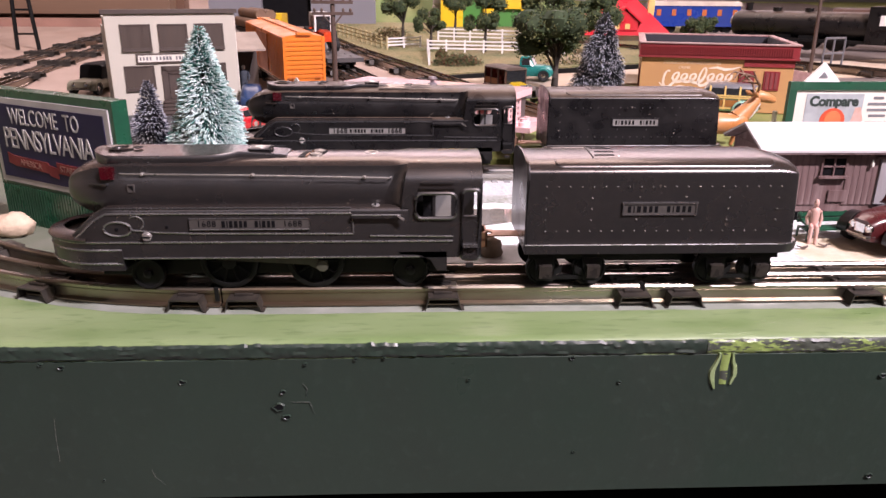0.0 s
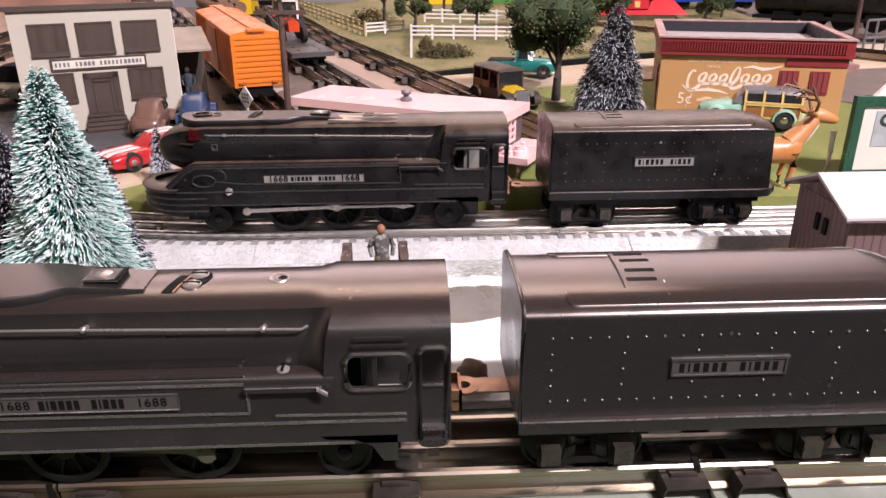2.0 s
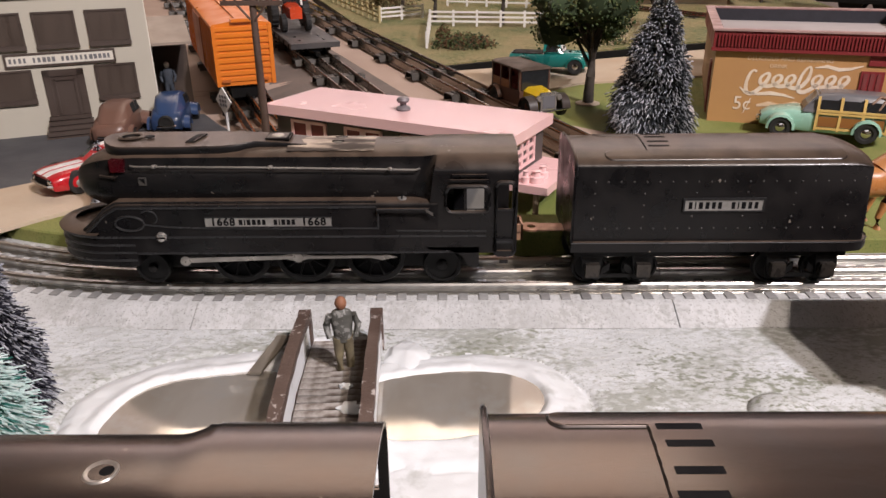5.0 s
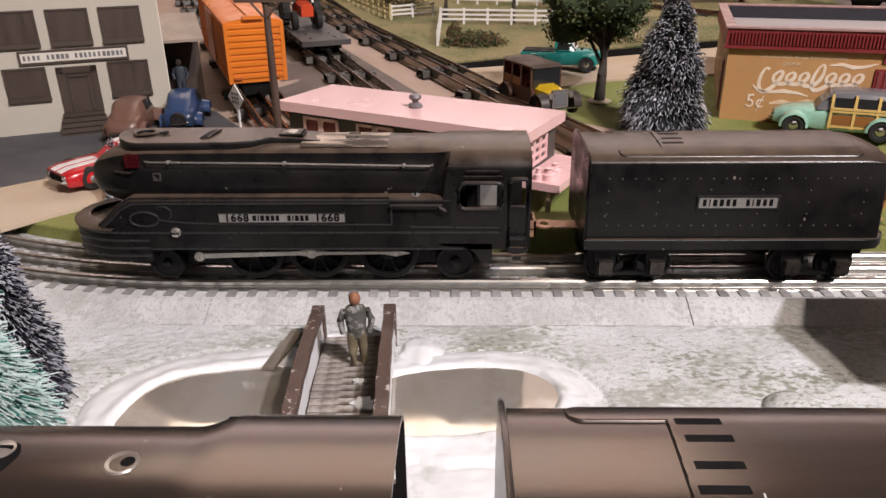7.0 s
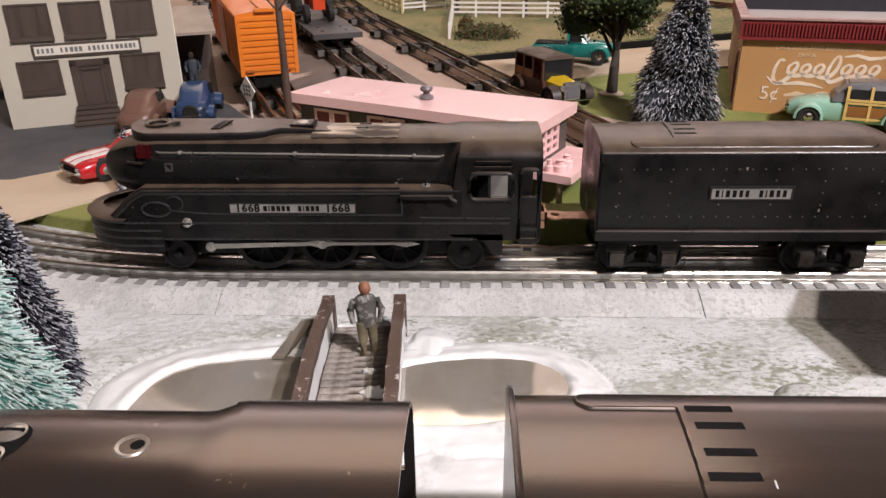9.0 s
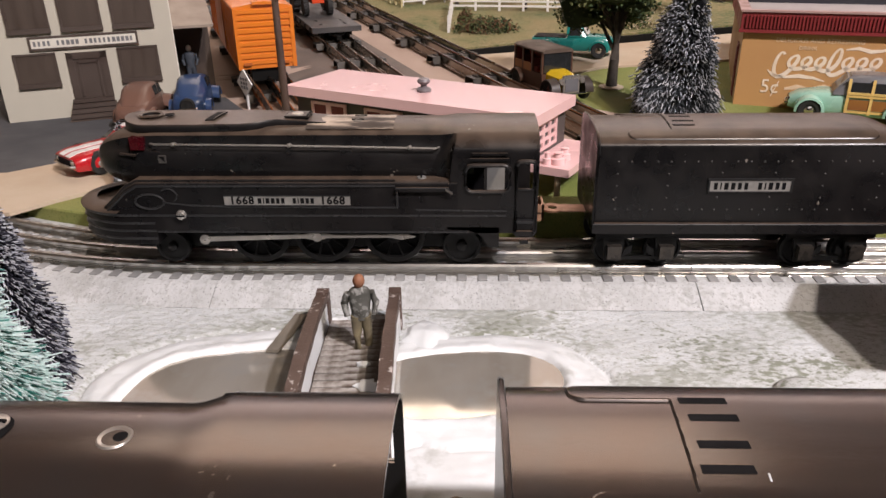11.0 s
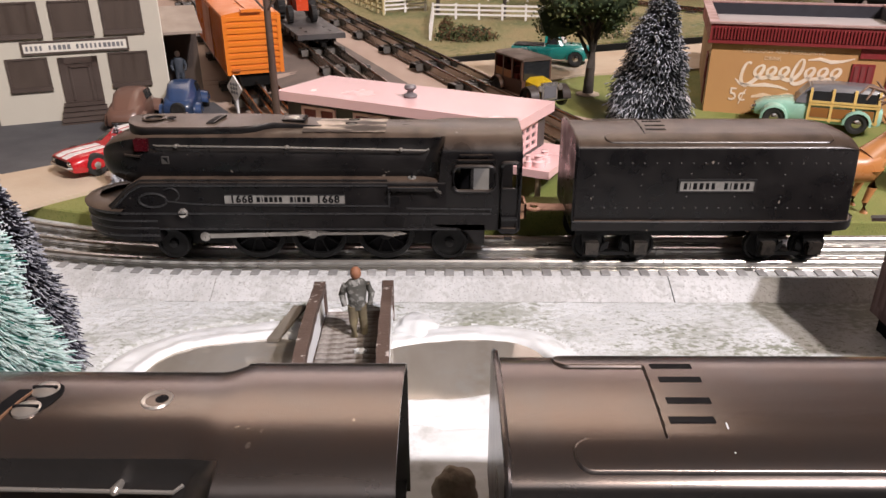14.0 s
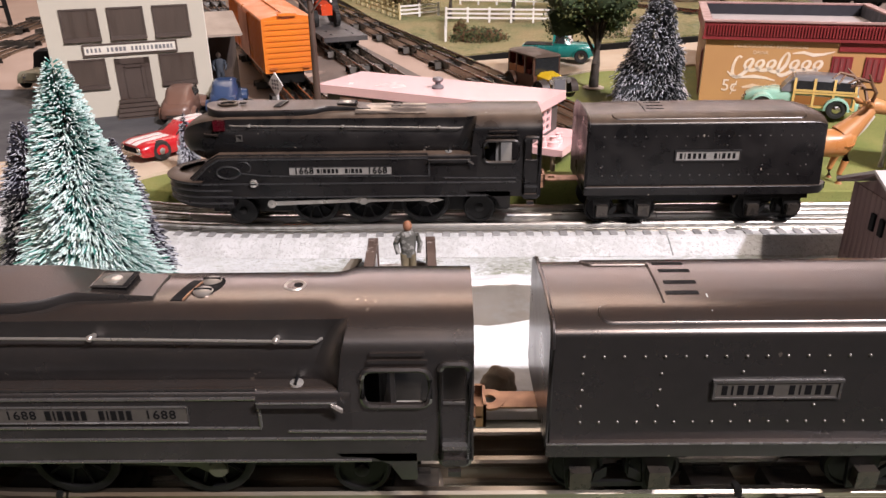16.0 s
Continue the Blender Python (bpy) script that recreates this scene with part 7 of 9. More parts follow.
def ycar():
    """A 1920s wagon: open wooden body, yellow hood, separate fenders."""
    root = thing("toy_wagon", "1920s toy wagon with dark wooden body and yellow hood", "car", at_ground(0.2310, 0.9990, -66) @ Matrix.Scale(0.98, 4), "toy cars")
    bm = bmesh.new()
    box(bm, -0.050, 0.010, -0.0170, 0.0170, 0.0090, 0.0230)
    bevel(bm, 0.0008, 1)
    part("body", bm, M_CARDKBROWN, root)
    bm = bmesh.new()
    loft(bm, [[(x, y, z) for y, z in ((-0.0168, 0.0440), (-0.014, 0.0458), (0, 0.0466), (0.014, 0.0458), (0.0168, 0.0440), (0.0168, 0.0425), (-0.0168, 0.0425))] for x in (-0.0500, 0.0110)])
    part("roof", bm, M_CARROOF, root, "dusty brown roof")
    for x in (-0.048, -0.030, -0.011, 0.008):
        for y in (-0.0162, 0.0162):
            bm = bmesh.new()
            box(bm, x - 0.0012, x + 0.0012, y - 0.0010, y + 0.0010, 0.0220, 0.0430)
            part("post", bm, M_CARDKBROWN, root)
    bm = bmesh.new()
    loft(bm, [[(x, -w, 0.0100), (x, -w, h - 0.004), (x, -w * 0.6, h), (x, w * 0.6, h), (x, w, h - 0.004), (x, w, 0.0100)] for x, w, h in ((0.0100, 0.0125, 0.0270), (0.0220, 0.0110, 0.0262), (0.0345, 0.0088, 0.0250))])
    part("hood", bm, M_CARYEL, root, "bright yellow hood")
    bm = bmesh.new()
    box(bm, 0.0345, 0.0375, -0.0088, 0.0088, 0.0090, 0.0255)
    bevel(bm, 0.0015, 2)
    part("radiator", bm, M_STEEL, root, "chrome radiator")
    bm = bmesh.new()
    box(bm, 0.0374, 0.0380, -0.0068, 0.0068, 0.0105, 0.0225)
    part("grille", bm, M_CARGREY, root)
    for q in (-1, 1):
        bm = bmesh.new()
        box(bm, -0.049, -0.012, 0.0166 * q - 0.0005, 0.0166 * q + 0.0005, 0.0222, 0.0300)
        part("side_panel", bm, M_WOODPANEL, root, "varnished side panel")
    bm = bmesh.new()
    box(bm, -0.0470, 0.0060, -0.0005, 0.0005, 0.0225, 0.0415)
    box(bm, -0.0482, -0.0474, -0.0150, 0.0150, 0.0225, 0.0425)
    part("interior", bm, M_BRICKRED_S, root, "dark red inner panels")
    for x in (-0.030, -0.008):
        bm = bmesh.new()
        box(bm, x - 0.006, x + 0.004, -0.0145, 0.0145, 0.0225, 0.0275)
        box(bm, x - 0.006, x - 0.003, -0.0145, 0.0145, 0.0275, 0.0345)
        bevel(bm, 0.0012, 1)
        part("seat", bm, M_BRICKRED_S, root, "dark red seat")
    bm = bmesh.new()
    box(bm, 0.0085, 0.0100, -0.0150, 0.0150, 0.0240, 0.0425)
    part("windscreen", bm, M_GLASS, root)
    for y in (-0.0110, 0.0110):
        bm = bmesh.new()
        lathe(bm, (0.0350, y, 0.0205), [(0.0024, 0), (0.0032, 0.003), (0.0026, 0.0042), (0, 0.0046)], 12, "x")
        part("headlight", bm, M_STEEL, root)
    bm = bmesh.new()
    tube(bm, [(0.041, -0.019, 0.009), (0.0425, 0, 0.009), (0.041, 0.019, 0.009)], 0.0010, 6)
    part("bumper", bm, M_CHROME, root)
    r = 0.0100
    for x in (-0.037, 0.029):
        for q in (-1, 1):
            bm = bmesh.new()
            lathe(bm, (x, 0.0185 * q, r), [(r * 0.7, -0.0020 * q), (r * 0.96, -0.0020 * q), (r, 0), (r * 0.96, 0.0020 * q), (r * 0.7, 0.0020 * q), (r * 0.2, 0.0006 * q), (0, 0.0016 * q)], 20, "y")
            part("wheel", bm, M_TYRE, root)
            bm = bmesh.new()
            rings = []
            for k in range(10):
                a = math.pi * (k / 9) if x > 0 else math.pi * (0.15 + 0.8 * k / 9)
                cx, cz = x - math.cos(a) * r * 1.25, r * 0.95 + math.sin(a) * r * 1.2
                rings.append([(cx, 0.0135 * q, cz), (cx, 0.0225 * q, cz - 0.0006), (cx, 0.0225 * q, cz + 0.0004), (cx, 0.0135 * q, cz + 0.0012)])
            loft(bm, rings)
            part("fender", bm, M_FENDER if x > 0 else M_CARDKBROWN, root)
    for q in (-1, 1):
        bm = bmesh.new()
        box(bm, -0.026, 0.018, 0.0165 * q - 0.004, 0.0165 * q + 0.004, 0.0075, 0.0088)
        part("running_board", bm, M_CARDKBROWN, root)


M_CARROOF = material("dusty_brown_roof", (0.085, 0.060, 0.045), 0.7, scale=60, bump=0.2)
M_FENDER = paint("dark_fender_paint", (0.045, 0.035, 0.030), 0.4)
ycar()
TRUCKB = [(-0.0480, 0.0170, 0.006, 0.0210), (-0.0100, 0.0180, 0.006, 0.0230), (0.0120, 0.0165, 0.006, 0.0245), (0.0380, 0.0105, 0.007, 0.0235), (0.0450, 0.0085, 0.008, 0.0200)]
car("toy_car", "maroon 1940s toy car parked by the depot", pose(0.4660, 0.4870, 0.0045, 0, 0, 196) @ Matrix.Scale(1.15, 4), M_MAROON, M_MAROON, 0.095, 0.044, TRUCKB, OLDCAB, (-0.030, 0.030), 0.0088, extra=panes(None, 0.0158, 0.0262, 0.0350, ((-0.010, 0.002), (0.004, 0.012)), 0.002), fender_mat=paint("black_fender_paint", (0.012, 0.011, 0.012)), rim_mat=M_WHITE)
car("toy_jeep", "olive green toy army truck behind the billboard", at_ground(-0.3850, 1.1300, -96), paint("olive_car_paint", (0.20, 0.19, 0.135), 0.6, 0.1), M_INK, 0.095, 0.044, [(-0.048, 0.018, 0.008, 0.022), (0.010, 0.018, 0.008, 0.023), (0.034, 0.014, 0.008, 0.023), (0.044, 0.013, 0.009, 0.021)], [(-0.046, 0.018, 0.017, 0.022, 0.043), (-0.006, 0.018, 0.017, 0.022, 0.044), (0.006, 0.018, 0.017, 0.022, 0.042), (0.012, 0.0175, 0.0165, 0.022, 0.025)], (-0.030, 0.030), 0.0095, grille=False)

# ---- buildings of the town ----
M_LOG = material("brown_log", (0.14, 0.075, 0.045), 0.7, other=(0.20, 0.12, 0.07), scale=60, bump=0.5)
M_BRICKSTACK = material("pinkish_brick", (0.26, 0.15, 0.13), 0.8, other=(0.20, 0.11, 0.095), scale=120, bump=0.5)
M_STORE = material("cream_grey_siding", (0.44, 0.418, 0.352), 0.6, other=(0.40, 0.375, 0.315), scale=12, bump=0.1)
M_STORETRIM = material("dark_brown_shutter", (0.045, 0.031, 0.025), 0.55, other=(0.060, 0.043, 0.035), scale=30, bump=0.3, stretch=(0.3, 1, 1))
M_PINK = material("pink_plastic", (0.78, 0.52, 0.52), 0.24, other=(0.74, 0.47, 0.47), scale=20, coat=0.3, rvar=0.08)
M_DINERWALL = material("dark_grey_plastic", (0.060, 0.050, 0.050), 0.5, other=(0.075, 0.062, 0.060), scale=20)
M_DINERIN = material("red_interior", (0.20, 0.04, 0.04), 0.6)
M_TAN = material("tan_wall_paint", (0.44, 0.245, 0.095), 0.6, other=(0.40, 0.21, 0.08), scale=14, bump=0.1)
M_TAN_SIDE = material("plain_tan_wall", (0.33, 0.20, 0.10), 0.6, other=(0.30, 0.18, 0.09), scale=14, bump=0.1)
M_BRICKRED = material("dark_red_cornice", (0.20, 0.018, 0.022), 0.5, other=(0.17, 0.015, 0.018), scale=30)
M_ROOFGREY = material("pale_grey_roof", (0.36, 0.33, 0.33), 0.7, other=(0.31, 0.28, 0.28), scale=12)
M_ROOFDARK = material("blue_black_parapet", (0.018, 0.018, 0.026), 0.6)
M_MURAL = material("faded_white_paint", (0.74, 0.64, 0.53), 0.7, other=(0.64, 0.51, 0.38), scale=70)
M_MURALDIM = material("very_faded_paint", (0.66, 0.51, 0.36), 0.7, other=(0.60, 0.43, 0.27), scale=70)


M_SHUTTER = material("dark_brown_shutter", (0.040, 0.027, 0.020), 0.6, other=(0.055, 0.038, 0.028), scale=120, bump=0.3, stretch=(1, 1, 0.2))


M_AWNING = material("weathered_beige_board", (0.30, 0.25, 0.205), 0.8, other=(0.24, 0.195, 0.16), scale=40, bump=0.3)


def store():
    root = thing("corner_store", "two-storey cream store with dark brown shuttered windows and steps", "building", pose(-0.19, 0.992, 0.0295, 0, 0, 24))
    D, H = 0.125, 0.1180
    bm = bmesh.new()
    x0, x1 = -0.1067, 0.0525
    box(bm, x0, x1, 0.0, 0.003, -0.0125, H)
    part("front_wall", bm, M_STORE, root)
    bm = bmesh.new()
    box(bm, x0, x0 + 0.003, 0.003, D, -0.0125, H - 0.018)
    box(bm, x0, x0 + 0.003, 0.003, D * 0.45, H - 0.018, H - 0.006)
    box(bm, x1 - 0.003, x1, 0.003, D, -0.0125, H - 0.018)
    box(bm, x1 - 0.003, x1, 0.003, D * 0.45, H - 0.018, H - 0.006)
    box(bm, x0 + 0.003, x1 - 0.003, D - 0.003, D, 0.0, H - 0.018)
    part("side_walls", bm, M_STORE, root)
    bm = bmesh.new()
    box(bm, x0 + 0.003, x1 - 0.003, 0.003, D - 0.003, H - 0.026, H - 0.023)
    part("roof", bm, M_ROOFGREY, root)
    bm = bmesh.new()
    box(bm, x0 - 0.0035, x1 + 0.0035, -0.0035, 0.006, H, H + 0.0050)
    bevel(bm, 0.0006, 1)
    part("cornice", bm, M_STORETRIM, root)
    for s in (x0 - 0.0005, x1 - 0.0015):
        bm = bmesh.new()
        box(bm, s, s + 0.0030, 0.004, D * 0.45, H - 0.006, H - 0.0035)
        part("coping", bm, M_CREAM, root)
    for a, b, c, d in ((-0.0897, -0.0543, 0.0725, 0.1050), (-0.0445, -0.0093, 0.0725, 0.1050), (0.0003, 0.0363, 0.0725, 0.1050), (-0.0905, -0.0551, 0.0230, 0.0540), (-0.0004, 0.0358, 0.0210, 0.0545)):
        bm = bmesh.new()
        box(bm, a, b, -0.0012, 0.0, c, d)
        win = part("window", bm, M_STORETRIM, root, "dark brown shuttered window")
        for nm, q in (("sill", (a - 0.0006, b + 0.0006, -0.0032, -0.0002, c - 0.0006, c + 0.0034)), ("frame", (a - 0.0004, a + 0.0016, -0.0022, -0.0002, c, d)), ("frame", (b - 0.0016, b + 0.0004, -0.0022, -0.0002, c, d)), ("frame", (a, b, -0.0022, -0.0002, d - 0.0016, d))):
            bm = bmesh.new()
            box(bm, *q)
            bevel(bm, 0.0004, 1)
            part(nm, bm, M_STORETRIM, win)
        bm = bmesh.new()
        box(bm, a + 0.0018, b - 0.0018, -0.0014, -0.0008, c + 0.004, d - 0.002)
        part("shutter", bm, M_SHUTTER, win)
    bm = bmesh.new()
    for q in ((-0.0463, -0.0405, -0.0016, 0.0, 0.009, 0.0525), (-0.0166, -0.0108, -0.0016, 0.0, 0.009, 0.0525), (-0.0463, -0.0108, -0.0016, 0.0, 0.0465, 0.0525)):
        box(bm, *q)
    part("door_surround", bm, M_STORETRIM, root)
    bm = bmesh.new()
    box(bm, -0.0405, -0.0166, -0.0006, 0.0, 0.009, 0.0465)
    door = part("door", bm, M_STORETRIM, root)
    for q in ((-0.0380, -0.0362, -0.0018, -0.0004, 0.011, 0.0440), (-0.0208, -0.0190, -0.0018, -0.0004, 0.011, 0.0440), (-0.0380, -0.0190, -0.0018, -0.0004, 0.0425, 0.0440)):
        bm = bmesh.new()
        box(bm, *q)
        part("stile", bm, M_STORETRIM, door)
    for k in range(5):
        bm = bmesh.new()
        box(bm, -0.0480 - 0.0012 * (4 - k), -0.0110 + 0.0012 * (4 - k), -0.0045 - 0.0046 * (4 - k), 0.0, -0.0110 + 0.0041 * k, -0.0110 + 0.0041 * (k + 1) - 0.0008)
        bevel(bm, 0.0005, 1)
        part("step", bm, M_STORETRIM, root, "dark brown step")
    bm = bmesh.new()
    box(bm, -0.0751, 0.0202, -0.0022, 0.0, 0.0565, 0.0690)
    bevel(bm, 0.0004, 1)
    board = part("name_board", bm, M_STORETRIM, root, "white name board in a dark frame")
    bm = bmesh.new()
    box(bm, -0.0730, 0.0181, -0.0027, -0.0020, 0.0586, 0.0669)
    part("name_face", bm, M_CREAM, board)
    bm = bmesh.new()
    x = -0.0710
    rng = random.Random(4)
    for k in range(22):
        if k not in (4, 10):
            w = rng.uniform(0.0018, 0.0031)
            box(bm, x, x + w, -0.0029, -0.0026, 0.0606, 0.0650)
        x += 0.0040
    part("lettering", bm, M_FADEDINK, board, "unreadable grey lettering")
    # side awning and door
    bm = bmesh.new()
    loft(bm, [[(x, 0.004, 0.0700), (x, 0.060, 0.0900), (x, 0.060, 0.0875), (x, 0.004, 0.0675)] for x in (x1, x1 + 0.040)])
    part("awning", bm, M_AWNING, root, "weathered beige side awning")
    bm = bmesh.new()
    box(bm, x1, x1 + 0.038, 0.052, 0.056, -0.0125, 0.0860)
    part("porch_wall", bm, M_SHUTTER, root, "dark brown porch wall under the awning")
    bm = bmesh.new()
    box(bm, x1 - 0.0005, x1 + 0.0012, 0.020, 0.046, 0.004, 0.064)
    part("side_door", bm, M_STORETRIM, root)
    bm = bmesh.new()
    box(bm, x1 - 0.0005, x1 + 0.0010, 0.002, 0.005, 0.004, 0.113)
    part("downpipe", bm, M_CREAM, root)


M_FADEDINK = material("grey_ink", (0.16, 0.16, 0.17), 0.6)
store()
for x, y, sx, sz, mt, lb in ((-0.1580, 1.0800, 0.008, 0.020, M_CREAM, "cream barrel beside the store"), (-0.1500, 1.1060, 0.007, 0.018, M_YEL_FIG, "yellow barrel beside the store")):
    bm = bmesh.new()
    lathe(bm, (x, y, ground_z(x, y) + 0.002), [(sx * 0.85, 0), (sx, sz * 0.3), (sx, sz * 0.7), (sx * 0.85, sz), (0, sz)], 16)
    solo("barrel", bm, mt, lb, "barrel", group="barrels")


def diner():
    root = thing("diner_car", "pink-roofed toy diner with dark grey walls and pink windows", "building", pose(0.1175, 0.8310, 0.0, 0, 0, -28.4))
    L, W = 0.2140, 0.0715
    bm = bmesh.new()
    box(bm, -L / 2, L / 2, -W / 2, W / 2, 0.0695, 0.0770)
    bevel(bm, 0.0012, 2)
    part("roof", bm, M_PINK, root, "glossy pink roof slab")
    bm = bmesh.new()
    box(bm, -L / 2 + 0.006, L / 2 - 0.005, -W / 2 + 0.006, W / 2 - 0.006, 0.0440, 0.0695)
    part("wall", bm, M_DINERWALL, root)
    for k in range(4):
        x = -0.086 + 0.0510 * k
        bm = bmesh.new()
        for a, b, c, d in ((x, x + 0.0340, 0.0640, 0.0662), (x, x + 0.0340, 0.0490, 0.0510), (x, x + 0.0024, 0.0490, 0.0662), (x + 0.0316, x + 0.0340, 0.0490, 0.0662), (x + 0.0146, x + 0.0194, 0.0490, 0.0662)):
            box(bm, a, b, -W / 2 + 0.0045, -W / 2 + 0.0065, c, d)
        win = part("window", bm, M_PINK, root, "pink window frame")
        bm = bmesh.new()
        box(bm, x + 0.001, x + 0.0330, -W / 2 + 0.0054, -W / 2 + 0.0064, 0.0500, 0.0650)
        part("pane", bm, M_DINERIN, win)
    # end wall lattice window
    bm = bmesh.new()
    xe = L / 2 - 0.005
    for k in range(4):
        y = -0.0240 + 0.0110 * k
        box(bm, xe - 0.0005, xe + 0.0012, y, y + 0.0032, 0.0475, 0.0675)
    for k in range(4):
        z = 0.0475 + 0.0060 * k
        box(bm, xe - 0.0005, xe + 0.0011, -0.0240, 0.0122, z, z + 0.0024)
    part("lattice_window", bm, M_PINK, root, "pink lattice window")
    bm = bmesh.new()
    box(bm, -L / 2 + 0.002, L / 2 + 0.0240, -W / 2 + 0.002, W / 2 - 0.002, 0.0385, 0.0440)
    bevel(bm, 0.0012, 2)
    part("base", bm, M_PINK, root, "pink base slab")
    for y, r in ((-0.024, 0.0052), (-0.012, 0.0044), (-0.028, 0.003)):
        bm = bmesh.new()
        lathe(bm, (L / 2 + 0.012 - (0.006 if r < 0.004 else 0), y, 0.0440), [(r, 0), (r, 0.004), (r * 0.6, 0.0046), (r * 0.55, 0.0075), (r * 0.75, 0.0082), (0, 0.009)], 14)
        part("stool", bm, M_PINK, root, "pink stool")
    bm = bmesh.new()
    lathe(bm, (0.0023, -0.0048, 0.0770), [(0.0052, 0), (0.0056, 0.0014), (0.0046, 0.0028), (0.0026, 0.0034), (0.0024, 0.0052), (0.0042, 0.0062), (0.0050, 0.0078), (0.0040, 0.0096), (0, 0.0104)], 16)
    part("roof_vent", bm, M_VENT, root, "grey roof vent")
    for x in (-0.09, 0.0, 0.09, 0.122):
        for y in (-0.030, 0.030):
            bm = bmesh.new()
            tube(bm, [(x, y, 0.020), (x, y, 0.0390)], 0.0022, 8)
            part("leg", bm, M_BEIGE, root)


M_VENT = material("grey_plastic_vent", (0.17, 0.15, 0.16), 0.4)
diner()
bm = bmesh.new()
box(bm, 0.1935, 0.2235, 0.7015, 0.7185, 0.0005, 0.0335)
bevel(bm, 0.002, 2)
for v in bm.verts:
    v.co += Vector((1, 1, 1)) * 0.001 * noise.noise(v.co * 200)
solo("mossy_block", bm, M_GRASS, "green flocked foam block behind the rear track", "block")


def stroke(bm, pts, w, y, mi=0):
    """A flat painted stroke along points (x, z) with widths w, on a wall facing -y."""
    pts = [Vector((p[0], 0, p[1])) for p in pts]
    n = len(pts)
    left, right = [], []
    for i, p in enumerate(pts):
        t = (pts[min(i + 1, n - 1)] - pts[max(i - 1, 0)]).normalized()
        nrm = Vector((-t.z, 0, t.x))
        ww = w[i] if isinstance(w, list) else w
        left.append(p + nrm * ww / 2)
        right.append(p - nrm * ww / 2)
    for i in range(n - 1):
        a = [bm.verts.new((v.x, y, v.z)) for v in (left[i], left[i + 1], right[i + 1], right[i])]
        b = [bm.verts.new((v.x, y + 0.0004, v.z)) for v in (left[i], left[i + 1], right[i + 1], right[i])]
        bm.faces.new(a), bm.faces.new(b[::-1])
        for k in range(4):
            bm.faces.new((a[k], b[k], b[(k + 1) % 4], a[(k + 1) % 4]))


def soda_building():
    root = thing("soda_building", "tan flat-roofed building with dark red cornice and faded mural", "building", pose(0.399, 0.972, 0.0295, 0, 0, -16))
    L, D, H = 0.1890, 0.2000, 0.0850
    bm = bmesh.new()
    box(bm, 0, L, 0, 0.003, 0, 0.0680)
    part("front_wall", bm, M_TAN, root)
    bm = bmesh.new()
    box(bm, 0, 0.003, 0.003, D, 0, 0.0680)
    part("side_wall", bm, M_TAN_SIDE, root)
    bm = bmesh.new()
    box(bm, L - 0.003, L, 0.003, D, 0, 0.0680)
    part("side_wall", bm, M_TAN_SIDE, root)
    bm = bmesh.new()
    box(bm, 0.003, L - 0.003, D - 0.003, D, 0, 0.0680)
    part("back_wall", bm, M_TAN_SIDE, root)
    bm = bmesh.new()
    o, i_ = 0.0035, 0.004
    loft(bm, [[(-o, -o, z), (L + o, -o, z), (L + o, D + o, z), (-o, D + o, z)] for z in (0.0680, H)] + [[(i_, i_, z), (L - i_, i_, z), (L - i_, D - i_, z), (i_, D - i_, z)] for z in (H, 0.0720)], cap=False)
    part("cornice", bm, M_BRICKRED, root, "dark red cornice")
    bm = bmesh.new()
    loft(bm, [[(-o - 0.0015, -o - 0.0015, z), (L + o + 0.0015, -o - 0.0015, z), (L + o + 0.0015, D + o + 0.0015, z), (-o - 0.0015, D + o + 0.0015, z)] for z in (H, H + 0.0016)] + [[(i_, i_, z), (L - i_, i_, z), (L - i_, D - i_, z), (i_, D - i_, z)] for z in (H + 0.0016, H)], cap=False)
    part("coping", bm, M_COPING, root, "pinkish coping")
    bm = bmesh.new()
    box(bm, i_, L - i_, i_, D - i_, 0.0700, 0.0722)
    part("roof", bm, M_ROOFGREY, root)
    bm = bmesh.new()
    loft(bm, [[(i_ + 0.0003, i_ + 0.0003, z), (L - i_ - 0.0003, i_ + 0.0003, z), (L - i_ - 0.0003, D - i_ - 0.0003, z), (i_ + 0.0003, D - i_ - 0.0003, z)] for z in (0.0722, H - 0.0002)] + [[(i_ + 0.0012, i_ + 0.0012, z), (L - i_ - 0.0012, i_ + 0.0012, z), (L - i_ - 0.0012, D - i_ - 0.0012, z), (i_ + 0.0012, D - i_ - 0.0012, z)] for z in (H - 0.0002, 0.0722)], cap=False)
    part("parapet_lining", bm, M_ROOFDARK, root, "dark parapet lining")
    bm = bmesh.new()
    box(bm, -0.0046, L + 0.0046, -0.0046, 0.0, 0.0672, 0.0700)
    bevel(bm, 0.0006, 1)
    part("belt", bm, M_BRICKRED, root)
    bm = bmesh.new()
    box(bm, 0, 0.0014, -0.0016, 0.0, 0.0, 0.0110)
    dentil = finish(bm, "dentil", M_BRICKRED, 30)
    for k in range(64):
        piece("dentil", dentil, root, pose(0.0005 + 0.0029 * k, -o, 0.0712))
    bm = bmesh.new()
    box(bm, 0.1285, L, -0.0014, 0.0, 0.0580, 0.0672)
    part("red_fascia", bm, M_BRICKRED, root)
    for x in (0.1240, 0.1545):
        bm = bmesh.new()
        box(bm, x, x + 0.0190, -0.0012, 0.0, 0.0290, 0.0530)
        win = part("window", bm, M_BRICKRED, root, "dark red barred window")
        for k in range(3):
            bm = bmesh.new()
            box(bm, x + 0.0022 + 0.0055 * k, x + 0.0055 + 0.0055 * k, -0.0018, -0.0010, 0.0310, 0.0510)
            part("pane", bm, M_DINERIN, win)
    bm = bmesh.new()
    box(bm, -0.0012, 0.0, 0.0280, 0.0480, 0.002, 0.0520)
